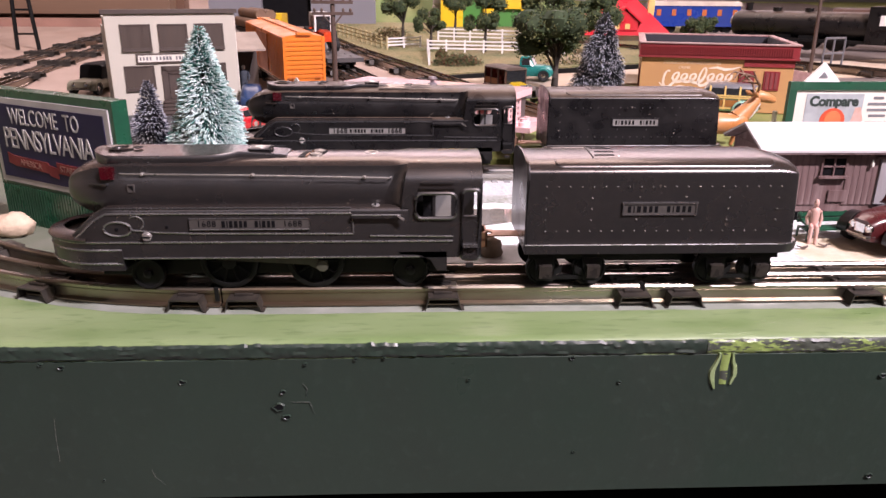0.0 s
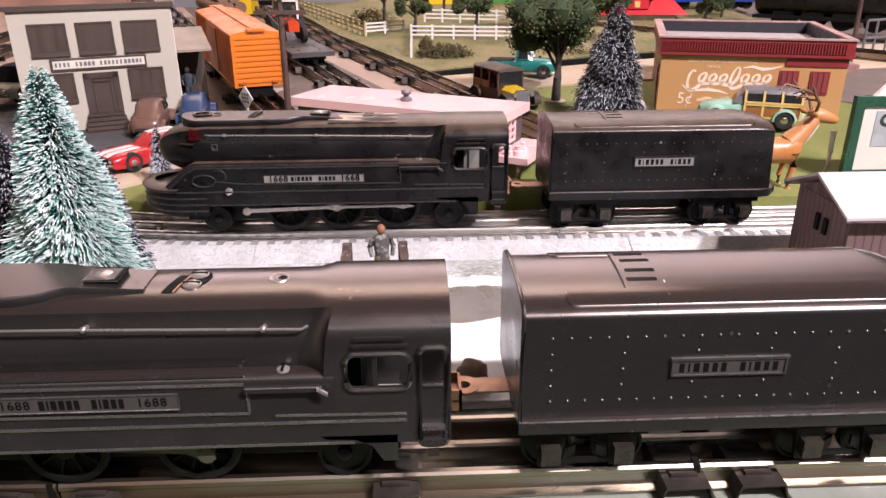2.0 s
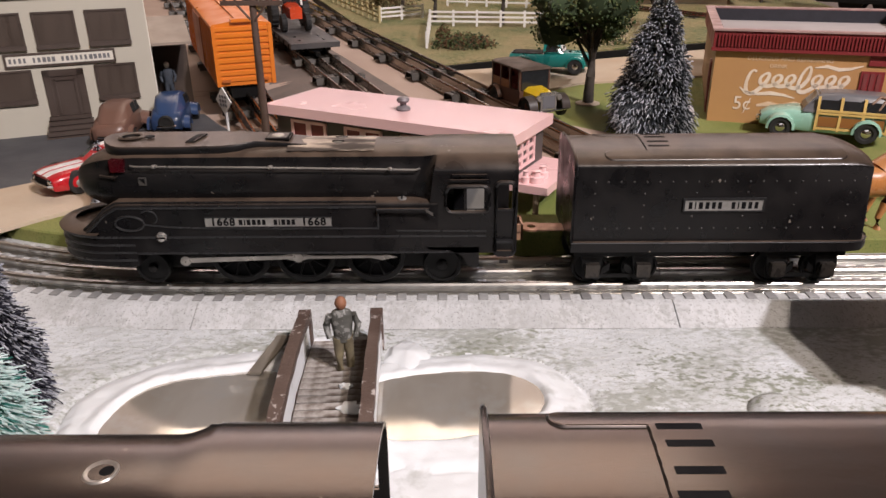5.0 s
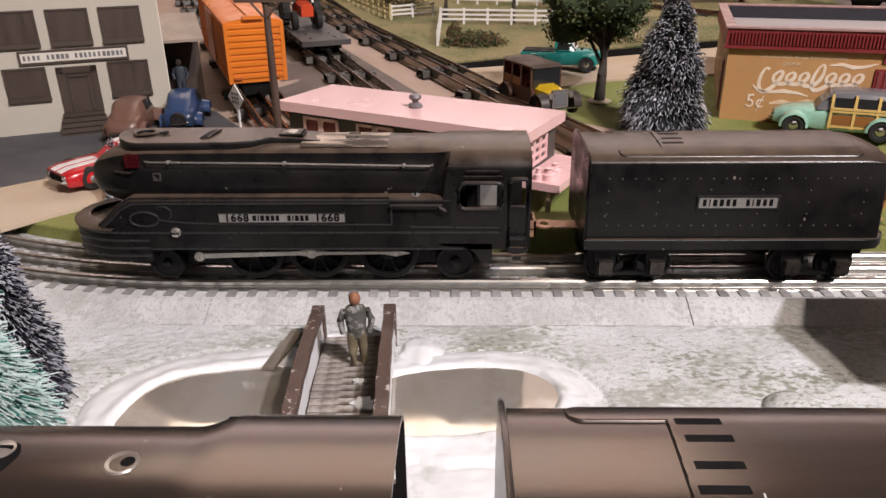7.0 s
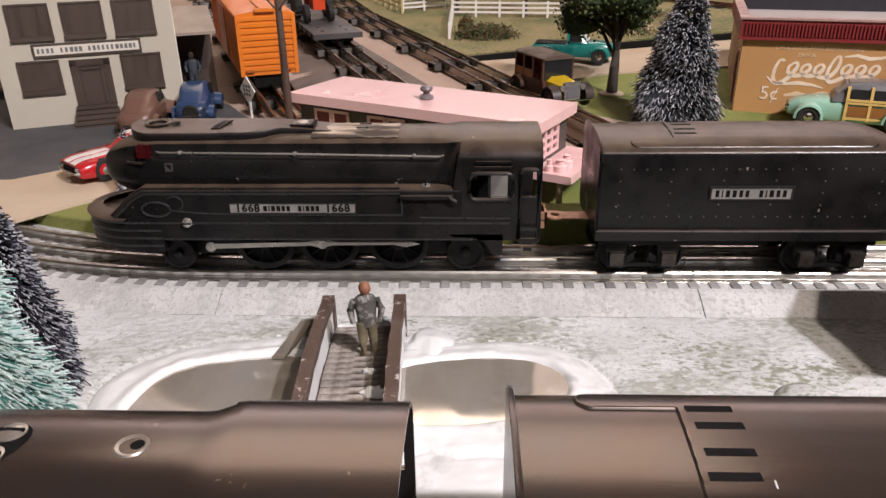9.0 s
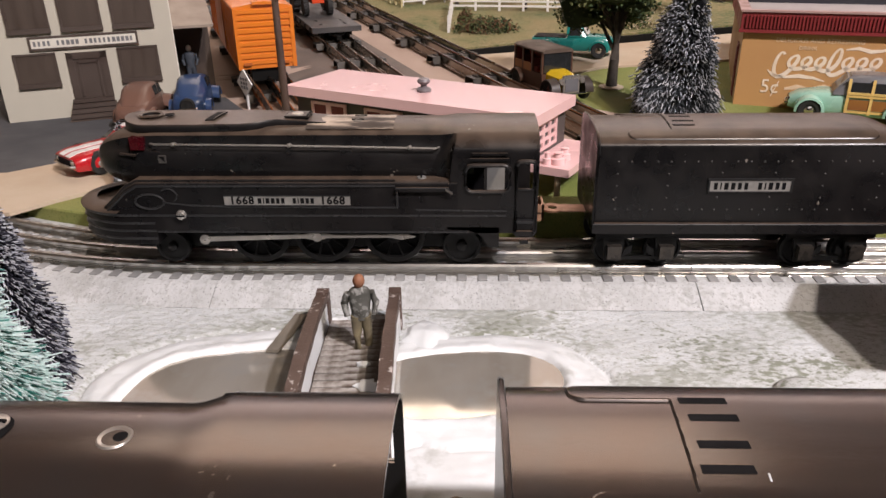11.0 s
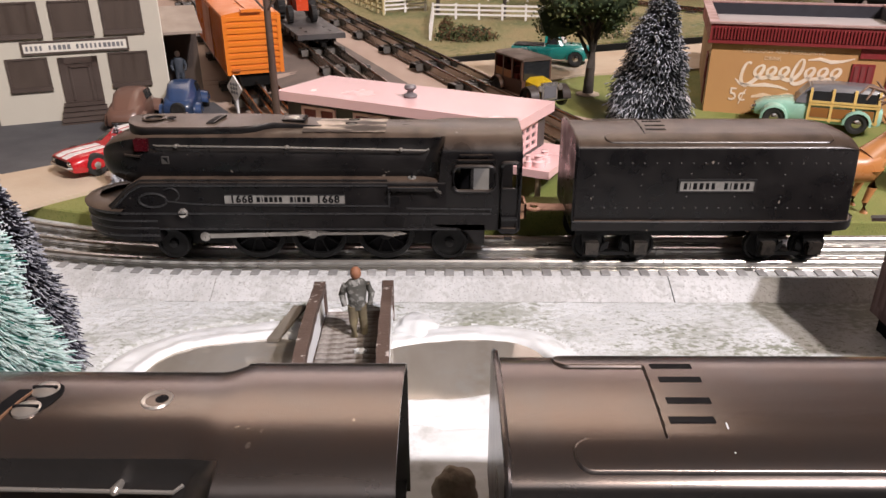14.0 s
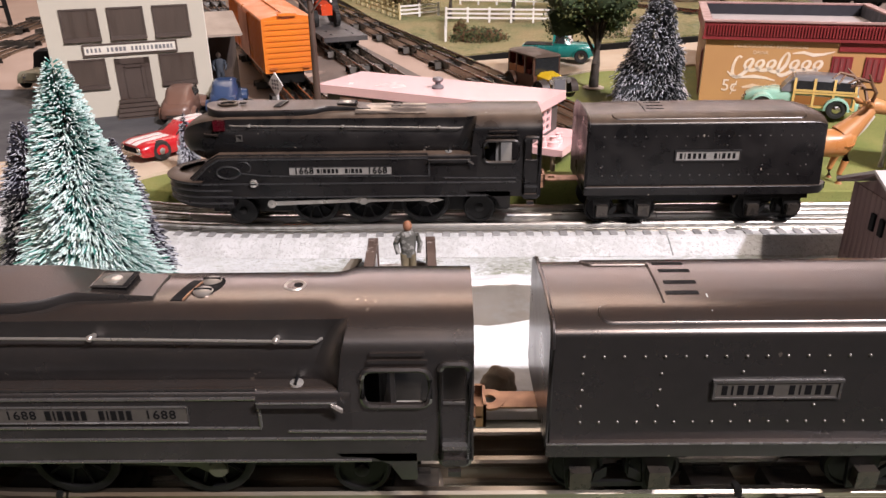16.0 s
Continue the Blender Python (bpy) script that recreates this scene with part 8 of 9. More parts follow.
    door = part("side_door", bm, M_BRICKRED, root)
    bm = bmesh.new()
    box(bm, -0.0018, -0.0008, 0.0310, 0.0450, 0.026, 0.0490)
    part("pane", bm, M_DINERIN, door)
    # faded mural: plain flowing shapes, a price and two lines of small letters
    wall_y = -0.0003
    bm = bmesh.new()
    # a coil of slanting loops with two tall turns, and two long swashes
    pts, ws = [], []
    for k in range(181):
        t = k / 180
        a = 2 * math.pi * 7.5 * t + 1.2
        tall = 0.0052 + 0.0078 * math.exp(-((t - 0.06) / 0.06) ** 2) + 0.0085 * math.exp(-((t - 0.56) / 0.06) ** 2)
        z = tall * math.sin(a)
        pts.append((0.0330 + 0.0830 * t + 0.0058 * math.cos(a) + 0.32 * z, 0.0412 + 0.0015 * t + z))
        ws.append(0.0017 + 0.0020 * abs(math.cos(a * 0.5 + 0.6)))
    stroke(bm, pts, ws, wall_y)
    stroke(bm, [(0.0250, 0.0345), (0.0300, 0.0300), (0.0400, 0.0285), (0.0520, 0.0300), (0.0640, 0.0288), (0.0735, 0.0262)], [0.0008, 0.0026, 0.0022, 0.0036, 0.0024, 0.0008], wall_y)
    stroke(bm, [(0.0860, 0.0545), (0.0960, 0.0560), (0.1060, 0.0535), (0.1150, 0.0545), (0.1250, 0.0575)], [0.0010, 0.0028, 0.0034, 0.0024, 0.0008], wall_y)
    part("mural", bm, M_MURAL, root, "faded white flowing mural")
    for body, size, cx, z, mt in (("DELICIOUS AND REFRESHING", 0.0054, 0.0640, 0.0610, M_MURALDIM), ("DRINK", 0.0050, 0.0555, 0.0545, M_MURALDIM), ("5\u00a2", 0.0175, 0.0290, 0.0190, M_MURAL)):
        piece("mural_letters", text_mesh(body, size, mt), root, pose(cx, wall_y, z))
    bm = bmesh.new()
    stroke(bm, [(0.0420, 0.0180), (0.0520, 0.0200), (0.0620, 0.0185), (0.0740, 0.0210), (0.0880, 0.0190)], [0.002, 0.0044, 0.0030, 0.0046, 0.002], wall_y)
    part("mural", bm, M_MURALDIM, root)


M_COPING = material("pinkish_coping", (0.38, 0.24, 0.22), 0.6)
soda_building()
bm = bmesh.new()
lathe(bm, (0.3750, 0.9660, ground_z(0.375, 0.966)), [(0.009, 0), (0.0095, 0.010), (0.007, 0.016), (0.003, 0.018), (0, 0.018)], 16)
solo("silver_drum", bm, M_ROOFGREY, "pale grey drum beside the soda building", "drum")


M_FADEDDARK = material("dark_green_print", (0.020, 0.035, 0.028), 0.6)


def compare_board():
    root = thing("billboard", "green-framed advertising billboard with a red tomato", "billboard", pose(0.4870, 0.7440, 0.0195))
    bm = bmesh.new()
    for q in ((0, 0.165, -0.003, 0.003, 0.0640, 0.0725), (0, 0.0080, -0.003, 0.003, 0.0, 0.0640), (0.157, 0.165, -0.003, 0.003, 0.0, 0.0640), (0.008, 0.157, -0.003, 0.003, 0.0, 0.010)):
        box(bm, *q)
    bevel(bm, 0.0008, 1)
    part("frame", bm, M_SIGNGREEN, root, "glossy green frame")
    bm = bmesh.new()
    box(bm, 0.0080, 0.1570, -0.0010, 0.0010, 0.0100, 0.0640)
    sheet_ = part("poster", bm, M_CREAM, root, "pale poster")
    bm = bmesh.new()
    box(bm, 0.0200, 0.0815, -0.0014, -0.0008, 0.0300, 0.0600)
    part("grey_panel", bm, M_POSTERGREY, sheet_)
    piece("poster_letters", text_mesh("Compare", 0.0142, M_FADEDDARK, 0.95, 0.045), sheet_, pose(0.0500, -0.0016, 0.0520))
    bm = bmesh.new()
    lathe(bm, (0.0510, -0.0014, 0.0315), [(0.0138, 0.0), (0.0136, -0.0006), (0, -0.0008)], 28, "y")
    part("tomato", bm, M_TOMATO, sheet_, "red tomato")
    bm = bmesh.new()
    lathe(bm, (0.0510, -0.0022, 0.0335), [(0.0090, 0.0), (0.0088, -0.0004), (0, -0.0005)], 24, "y")
    part("tomato_core", bm, M_TOMATO_L, sheet_)
    bm = bmesh.new()
    stroke(bm, [(0.073, 0.022), (0.078, 0.034), (0.077, 0.046)], [0.010, 0.012, 0.006], -0.0016)
    part("picture", bm, M_PINK_FIG, sheet_)
    bm = bmesh.new()
    for k, (a, b) in enumerate(((0.092, 0.103), (0.087, 0.112), (0.087, 0.113), (0.090, 0.108))):
        box(bm, a, b, -0.0014, -0.0008, 0.0545 - 0.0062 * k, 0.0572 - 0.0062 * k)
    part("small_print", bm, M_FADEDINK, sheet_)
    bm = bmesh.new()
    x = 0.0880
    for w in (0.006, 0.005, 0.003, 0.005, 0.005):
        box(bm, x, x + w, -0.0014, -0.0008, 0.0225, 0.0310)
        x += w + 0.0016
    part("brand_mark", bm, M_INK, sheet_)
    bm = bmesh.new()
    loft(bm, [[(0.0150, y, 0.0725), (0.0520, y, 0.0725), (0.0335, y, 0.0920)] for y in (-0.002, 0.002)])
    tri = part("peak", bm, M_WHITE, root, "white triangular peak")
    bm = bmesh.new()
    loft(bm, [[(0.0285, y, 0.0765), (0.0385, y, 0.0765), (0.0335, y, 0.0825)] for y in (-0.0026, 0.0026)])
    part("peak_hole", bm, M_FADEDINK, tri)


M_POSTERGREY = material("grey_blue_print", (0.36, 0.39, 0.40), 0.6)
M_TOMATO = material("red_print", (0.60, 0.075, 0.025), 0.5)
M_TOMATO_L = material("orange_print", (0.72, 0.17, 0.06), 0.5)
compare_board()

# ---- rear tracks and rolling stock ----
AX = Vector((-0.40, 0.917, 0)).normalized()
AYAW = math.degrees(math.atan2(AX.y, AX.x))


M_RAIL_FAR = material("worn_tin_rail", (0.34, 0.30, 0.255), 0.24, 1.0, other=(0.15, 0.115, 0.085), scale=40, amount=0.5, stretch=(0.3, 0.3, 1))


def far_track(label, p, d, length, back=0.25):
    root = thing("tinplate_track", label, "track", group="rear tracks")
    d = Vector((d[0], d[1], 0)).normalized()
    nrm = Vector((-d.y, d.x, 0))
    p = Vector((p[0], p[1], 0))
    for off in (-0.0175, 0, 0.0175):
        bm = bmesh.new()
        rings = []
        for s in (-back, length):
            c = p + d * s
            g = ground_z(c.x, c.y) + 0.003
            rings.append([(*(c + nrm * (off + dy)).xy, g + dz) for dy, dz in [(0.62 * a_, b_) for a_, b_ in rail_prof(0.0110)]])
        loft(bm, rings)
        part("rail", bm, M_RAIL_FAR, root)
    s = -back + 0.02
    while s < length:
        c = p + d * s
        ob = piece("tie", tie, root, Matrix.Translation((c.x, c.y, ground_z(c.x, c.y) + 0.0022)) @ pose(0, 0, 0, 0, 0, math.degrees(math.atan2(d.y, d.x))))
        s += 0.105
    return root


far_track("three-rail tinplate track running past the farm", (0.1720, 1.0560), (-0.432, 0.902), 1.1, 0.24)
far_track("three-rail tinplate track under the flat car", (-0.0140, 1.2120), AX, 0.9, 0.33)
far_track("three-rail tinplate track under the orange boxcar", (-0.0555, 1.0310), AX, 1.0, 0.14)
far_track("three-rail tinplate track behind the army truck", (-0.5250, 1.1300), (0.03, 1.0), 0.85, 0.16)
far_track("three-rail tinplate track along the side wall", (-0.6050, 1.2800), (0.055, 1.0), 0.66, 0.30)
far_track("three-rail tinplate track in the rear yard", (0.8200, 1.2600), (-0.75, 0.66), 0.5, 0.5)

M_ORANGE = material("orange_plastic", (0.66, 0.19, 0.018), 0.4, other=(0.58, 0.155, 0.015), scale=20, coat=0.2)
M_ORANGE_D = material("worn_orange_door", (0.44, 0.115, 0.020), 0.5, scale=30)


def truck_parts(root, xs, zr):
    for xc in xs:
        bm = bmesh.new()
        for y in (-0.021, 0.021):
            box(bm, xc - 0.021, xc + 0.021, y - 0.0012, y + 0.0012, zr + 0.007, zr + 0.015)
        box(bm, xc - 0.005, xc + 0.005, -0.021, 0.021, zr + 0.009, zr + 0.016)
        truck = part("truck_frame", bm, M_DARK, root)
        for dx in (-0.0135, 0.0135):
            for s in (-1, 1):
                bm = bmesh.new()
                lathe(bm, (xc + dx, 0.0172 * s, zr + 0.0100), [(0.0, -0.003 * s), (0.0112, -0.0026 * s), (0.0100, 0.0016 * s), (0.0070, 0.0010 * s), (0, 0.0022 * s)], 20, "y")
                part("wheel", bm, M_DARK, truck)


def boxcar():
    c = Vector((-0.0555, 1.0310, 0)) + AX * 0.118
    root = thing("boxcar", "orange plastic toy boxcar with ribbed ends on the rear track", "rail car", pose(c.x, c.y, ground_z(c.x, c.y) - 0.0005, 0, -2.6, AYAW))
    L, W, z0, z1 = 0.236, 0.0590, 0.0366, 0.0962
    bm = bmesh.new()
    prof = [(-W / 2, z0), (-W / 2, z1), (-W / 2 + 0.002, z1 + 0.0008), (0, z1 + 0.0052), (W / 2 - 0.002, z1 + 0.0008), (W / 2, z1), (W / 2, z0)]
    loft(bm, [[(x, y, z) for y, z in prof] for x in (-L / 2, L / 2)])
    part("body", bm, M_ORANGE, root)
    for e in (-1, 1):
        for k in range(9):
            bm = bmesh.new()
            z = z0 + 0.0045 + 0.0062 * k
            box(bm, min(L / 2 * e, (L / 2 + 0.0013) * e), max(L / 2 * e, (L / 2 + 0.0013) * e), -W / 2 + 0.004, W / 2 - 0.004, z, z + 0.0036)
            bevel(bm, 0.0006, 1)
            part("end_rib", bm, M_ORANGE, root)
        for y in (-W / 2 + 0.002, W / 2 - 0.002):
            bm = bmesh.new()
            box(bm, min((L / 2 - 0.001) * e, (L / 2 + 0.0018) * e), max((L / 2 - 0.001) * e, (L / 2 + 0.0018) * e), y - 0.002, y + 0.002, z0, z1)
            part("corner_post", bm, M_ORANGE, root)
        bm = bmesh.new()
        box(bm, min((L / 2 - 0.004) * e, (L / 2 + 0.004) * e), max((L / 2 - 0.004) * e, (L / 2 + 0.004) * e), -0.010, 0.010, z1 + 0.0030, z1 + 0.0058)
        part("end_platform", bm, M_ORANGE, root)
        for y in (-0.022, 0.016):
            bm = bmesh.new()
            box(bm, min(L / 2 * e, (L / 2 + 0.003) * e), max(L / 2 * e, (L / 2 + 0.003) * e), y, y + 0.008, z0 + 0.004, z0 + 0.0065)
            part("step", bm, M_ORANGE_D, root)
    for s in (-1, 1):
        bm = bmesh.new()
        box(bm, -0.032, 0.032, min(W / 2 * s, (W / 2 + 0.0016) * s), max(W / 2 * s, (W / 2 + 0.0016) * s), z0 + 0.003, z1 - 0.004)
        bevel(bm, 0.0005, 1)
        part("sliding_door", bm, M_ORANGE_D, root, "worn brownish orange door")
        for k in range(10):
            x = -0.112 + 0.0085 * k
            for x_ in (x, -x):
                bm = bmesh.new()
                box(bm, x_ - 0.0006, x_ + 0.0006, min(W / 2 * s, (W / 2 + 0.0008) * s), max(W / 2 * s, (W / 2 + 0.0008) * s), z0 + 0.002, z1 - 0.002)
                part("side_rib", bm, M_ORANGE, root)
    bm = bmesh.new()
    box(bm, -L / 2 - 0.003, L / 2 + 0.003, -0.0050, 0.0050, z1 + 0.0046, z1 + 0.0062)
    part("roof_walk", bm, M_ORANGE, root)
    for k in range(7):
        x = -0.10 + 0.0333 * k
        bm = bmesh.new()
        loft(bm, [[(x - 0.0008, y, z) for y, z in ((-W / 2, z1), (0, z1 + 0.0056), (W / 2, z1), (0, z1 + 0.0046))], [(x + 0.0008, y, z) for y, z in ((-W / 2, z1), (0, z1 + 0.0056), (W / 2, z1), (0, z1 + 0.0046))]])
        part("roof_rib", bm, M_ORANGE, root)
    bm = bmesh.new()
    box(bm, -L / 2 + 0.004, L / 2 - 0.004, -0.016, 0.016, z0 - 0.0135, z0)
    part("underframe", bm, M_DARK, root)
    truck_parts(root, (-0.078, 0.078), 0.0100)


boxcar()


M_DECK = material("dark_grey_deck", (0.045, 0.044, 0.046), 0.55, other=(0.065, 0.06, 0.058), scale=40, bump=0.3)


def flatcar():
    c = Vector((-0.0140, 1.2120, 0)) + AX * 0.130
    root = thing("flat_car", "dark grey toy flat car carrying a tractor", "rail car", pose(c.x, c.y, ground_z(c.x, c.y) - 0.0005, 0, -2.6, AYAW))
    bm = bmesh.new()
    box(bm, -0.130, 0.130, -0.0310, 0.0310, 0.0225, 0.0290)
    bevel(bm, 0.0010, 1)
    part("deck", bm, M_DECK, root)
    for y in (-0.0312, 0.0312):
        for k in range(9):
            bm = bmesh.new()
            x = -0.116 + 0.029 * k
            box(bm, x - 0.0016, x + 0.0016, y - 0.0012, y + 0.0012, 0.0220, 0.0280)
            part("stake_pocket", bm, M_DARK, root)
    bm = bmesh.new()
    box(bm, -0.126, 0.126, -0.010, 0.010, 0.0185, 0.0225)
    part("underframe", bm, M_DARK, root)
    truck_parts(root, (-0.095, 0.095), 0.0090)
    bm = bmesh.new()
    box(bm, -0.140, -0.128, -0.003, 0.003, 0.0150, 0.0190)
    part("coupler", bm, M_DARK, root)
    t = thing("toy_tractor", "orange and white toy tractor on the flat car", "tractor", pose(c.x - 0.5 * 0.10 * AX.x * 0.3, c.y - 0.03 * AX.y, ground_z(c.x, c.y) + 0.0290, 0, 2.6, AYAW + 180))
    bm = bmesh.new()
    loft(bm, [[(x, -w, 0.016), (x, -w, h - 0.003), (x, -w * 0.6, h), (x, w * 0.6, h), (x, w, h - 0.003), (x, w, 0.016)] for x, w, h in ((-0.020, 0.010, 0.034), (0.004, 0.0095, 0.034), (0.030, 0.0080, 0.032))])
    part("hood", bm, M_TRACTOR, t)
    bm = bmesh.new()
    box(bm, -0.028, 0.002, -0.0135, 0.0135, 0.032, 0.056)
    bevel(bm, 0.002, 2)
    cabp = part("cab", bm, M_GLASS, t)
    bm = bmesh.new()
    box(bm, -0.030, 0.004, -0.0145, 0.0145, 0.0555, 0.0605)
    bevel(bm, 0.002, 2)
    part("cab_roof", bm, M_WHITE, cabp, "white cab roof")
    for x in (-0.028, 0.002):
        for y in (-0.0138, 0.0138):
            bm = bmesh.new()
            box(bm, x - 0.0014, x + 0.0014, y - 0.0014, y + 0.0014, 0.030, 0.057)
            part("cab_post", bm, M_WHITE, cabp)
    for s in (-1, 1):
        bm = bmesh.new()
        box(bm, -0.030, -0.006, min(0.010 * s, 0.022 * s), max(0.010 * s, 0.022 * s), 0.0345, 0.0365)
        part("mudguard", bm, M_TRACTOR, t)
        for x, r, w in ((-0.018, 0.0185, 0.010), (0.022, 0.0110, 0.007)):
            bm = bmesh.new()
            yc = (0.021 if r > 0.015 else 0.016) * s
            lathe(bm, (x, yc, r), [(r * 0.5, -w / 2 * s), (r * 0.93, -w / 2 * s), (r, -w * 0.3 * s), (r, w * 0.3 * s), (r * 0.93, w / 2 * s), (r * 0.5, w / 2 * s)], 24, "y")
            for k in range(16):
                a = 2 * math.pi * k / 16
                m_ = Matrix.Translation((x, yc, r)) @ Matrix.Rotation(a, 4, "Y")
                box(bm, -0.0012, 0.0012, -w * 0.45, w * 0.45, r * 0.97, r * 1.05, m_)
            wh = part("tyre", bm, M_TYRE, t)
            bm = bmesh.new()
            lathe(bm, (x, yc, r), [(r * 0.55, -0.001 * s), (r * 0.52, 0.002 * s), (r * 0.2, 0.001 * s), (0, 0.003 * s)], 16, "y")
            part("rim", bm, M_TRACTOR if r > 0.015 else M_WHITE, wh)


M_TRACTOR = paint("orange_red_tractor_paint", (0.55, 0.055, 0.012))
flatcar()


def pole(x, y, h, label, lean=(0, 0)):
    root = thing("telegraph_pole", label, "pole", pose(x, y, ground_z(x, y) + 0.001, lean[0], lean[1], 0), "telegraph poles")
    bm = bmesh.new()
    tube(bm, [(0, 0, 0), (0, 0, h * 0.5), (0, 0, h)], [0.0034, 0.0030, 0.0024], 10)
    part("post", bm, M_WOOD_DK, root)
    for z in (h - 0.010, h - 0.022):
        bm = bmesh.new()
        box(bm, -0.0230, 0.0230, -0.0036, -0.0012, z, z + 0.0034)
        arm = part("cross_arm", bm, M_WOOD_DK, root)
        for k in (-0.020, -0.012, 0.012, 0.020):
            bm = bmesh.new()
            lathe(bm, (k, -0.0024, z + 0.0034), [(0.0010, 0), (0.0016, 0.001), (0.0016, 0.003), (0.0008, 0.004), (0, 0.0042)], 8)
            part("insulator", bm, M_WOOD_DK, arm)
    for s in (-1, 1):
        bm = bmesh.new()
        tube(bm, [(0.0018 * s, -0.003, h - 0.032), (0.0120 * s, -0.003, h - 0.020)], 0.0009, 6)
        part("brace", bm, M_WOOD_DK, root)


pole(0.0062, 0.8470, 0.148, "tall dark brown telegraph pole beside the rear track")
pole(0.7750, 1.2400, 0.150, "dark telegraph pole in the rear yard", (0, -1))

root = thing("road_sign", "white diamond crossing sign on a thin post", "sign", pose(-0.0520, 0.9360, ground_z(-0.0520, 0.936) + 0.002, 0, 0, -42))
bm = bmesh.new()
tube(bm, [(0, 0.0010, 0), (0, 0.0010, 0.034)], 0.0012, 8)
part("post", bm, M_WHITE, root)
bm = bmesh.new()
loft(bm, [[(0, y, 0.0235), (0.0122, y, 0.0358), (0, y, 0.0481), (-0.0122, y, 0.0358)] for y in (-0.0008, 0.0004)])
plate = part("plate", bm, M_WHITE, root)
bm = bmesh.new()
for k in range(9):
    x, z = ((k % 3) - 1) * 0.0042, 0.0358 + ((k // 3) - 1) * 0.0038
    lathe(bm, (x, -0.0010, z), [(0.0016, 0), (0.0014, -0.0003), (0, -0.0004)], 8, "y")
part("pattern", bm, M_FADEDINK, plate)


# ---- farm, trees and distance ----
def leafy_tree(label, x, y, z, h, spread, clumps, seed, mats, trunk_r=0.0042, disc_r=0.0, low=0.46):
    """A tapered trunk with limbs and a crown of many small leaf tufts."""
    rng = random.Random(seed)
    root = thing("tree", label, "tree", pose(x, y, z), "model trees")
    bm = bmesh.new()
    tube(bm, [(0, 0, 0), (0.001, 0, h * 0.25), (0.002, 0.001, h * 0.5), (0.000, 0.001, h * 0.85)], [trunk_r * 1.25, trunk_r, trunk_r * 0.75, trunk_r * 0.25], 9)
    centres = []
    for k in range(clumps):
        a = 2 * math.pi * (k / clumps) + rng.uniform(-0.4, 0.4)
        zz = h * rng.uniform(low, 0.95)
        rr = spread * rng.uniform(0.25, 0.95) * (1.15 - abs(zz / h - 0.62))
        c = Vector((rr * math.cos(a), rr * math.sin(a), zz))
        centres.append((c, spread * rng.uniform(0.28, 0.50)))
        s = Vector((0.001, 0, h * rng.uniform(0.30, 0.55)))
        tube(bm, [s, (s + c) / 2 + Vector((0, 0, 0.004)), c], [trunk_r * 0.5, trunk_r * 0.32, trunk_r * 0.12], 5)
    part("trunk", bm, M_BARK, root)
    verts, faces, mi = [], [], []
    for c, r in centres:
        for k in range(260):
            d = Vector((rng.gauss(0, 1), rng.gauss(0, 1), rng.gauss(0, 0.75))).normalized() * r * rng.uniform(0.45, 1.0) ** 0.6
            p = c + d
            u = Vector((rng.gauss(0, 1), rng.gauss(0, 1), rng.gauss(0, 1))).normalized() * rng.uniform(0.0012, 0.0027)
            v = u.cross(Vector((rng.gauss(0, 1), rng.gauss(0, 1), rng.gauss(0, 1)))).normalized() * u.length
            w = u.cross(v).normalized() * u.length * 0.8
            o = len(verts)
            verts += [p + u, p + v, p - u * 0.7 - v * 0.6, p + w]
            faces += [(o, o + 1, o + 2), (o, o + 1, o + 3), (o + 1, o + 2, o + 3), (o + 2, o, o + 3)]
            mi += [k % len(mats)] * 4
    bm = bmesh.new()
    for k, (c, r) in enumerate(centres):
        blob(bm, tuple(c), r * 0.80, r * 0.80, r * 0.62, 10, 0.5, seed * 50 + k)
    tagged(part("crown_core", bm, mats[2], root), kind="stuff")
    ob = new("crown", raw_mesh("crown", [tuple(v) for v in verts], faces, mats, mi))
    ob.parent = root
    tagged(ob, label="mottled green foliage", kind="stuff")
    if disc_r:
        bm = bmesh.new()
        lathe(bm, (0, 0, 0), [(disc_r, 0), (disc_r, 0.0010), (disc_r * 0.8, 0.0018), (0, 0.002)], 20)
        part("base", bm, M_BEIGE, root)
    return root


M_BARK = material("dark_bark", (0.050, 0.040, 0.032), 0.85, scale=120, bump=0.6)
M_LEAF_A = material("green_foliage", (0.060, 0.095, 0.028), 0.9, other=(0.035, 0.060, 0.018), scale=120)
M_LEAF_B = material("olive_foliage", (0.105, 0.115, 0.040), 0.9, other=(0.060, 0.075, 0.022), scale=120)
M_LEAF_C = material("dark_foliage", (0.030, 0.050, 0.018), 0.9)
LEAVES = [M_LEAF_A, M_LEAF_B, M_LEAF_C]
leafy_tree("model tree with olive green crown beside the soda building", 0.2950, 1.0310, ground_z(0.295, 1.031) + 0.0005, 0.1120, 0.058, 14, 2, LEAVES, 0.0048, 0.0125, 0.62)
FZ = 0.0105
for x, y, h, s, c, sd in ((0.2330, 1.4350, 0.105, 0.036, 10, 5), (0.0740, 1.5690, 0.115, 0.038, 10, 6), (0.1300, 1.4700, 0.085, 0.030, 8, 7), (0.3650, 1.4500, 0.125, 0.050, 12, 8), (0.4400, 1.3600, 0.110, 0.045, 11, 9), (0.1900, 1.7000, 0.11, 0.040, 9, 10), (0.7400, 1.6500, 0.060, 0.030, 7, 12), (0.7000, 1.6300, 0.055, 0.026, 6, 13)):
    leafy_tree("small model tree with dark green crown on the farm", x, y, ground_z(x, y) + (FZ if x < 0.6 else 0.002), h, s, c, sd, LEAVES, 0.0030)


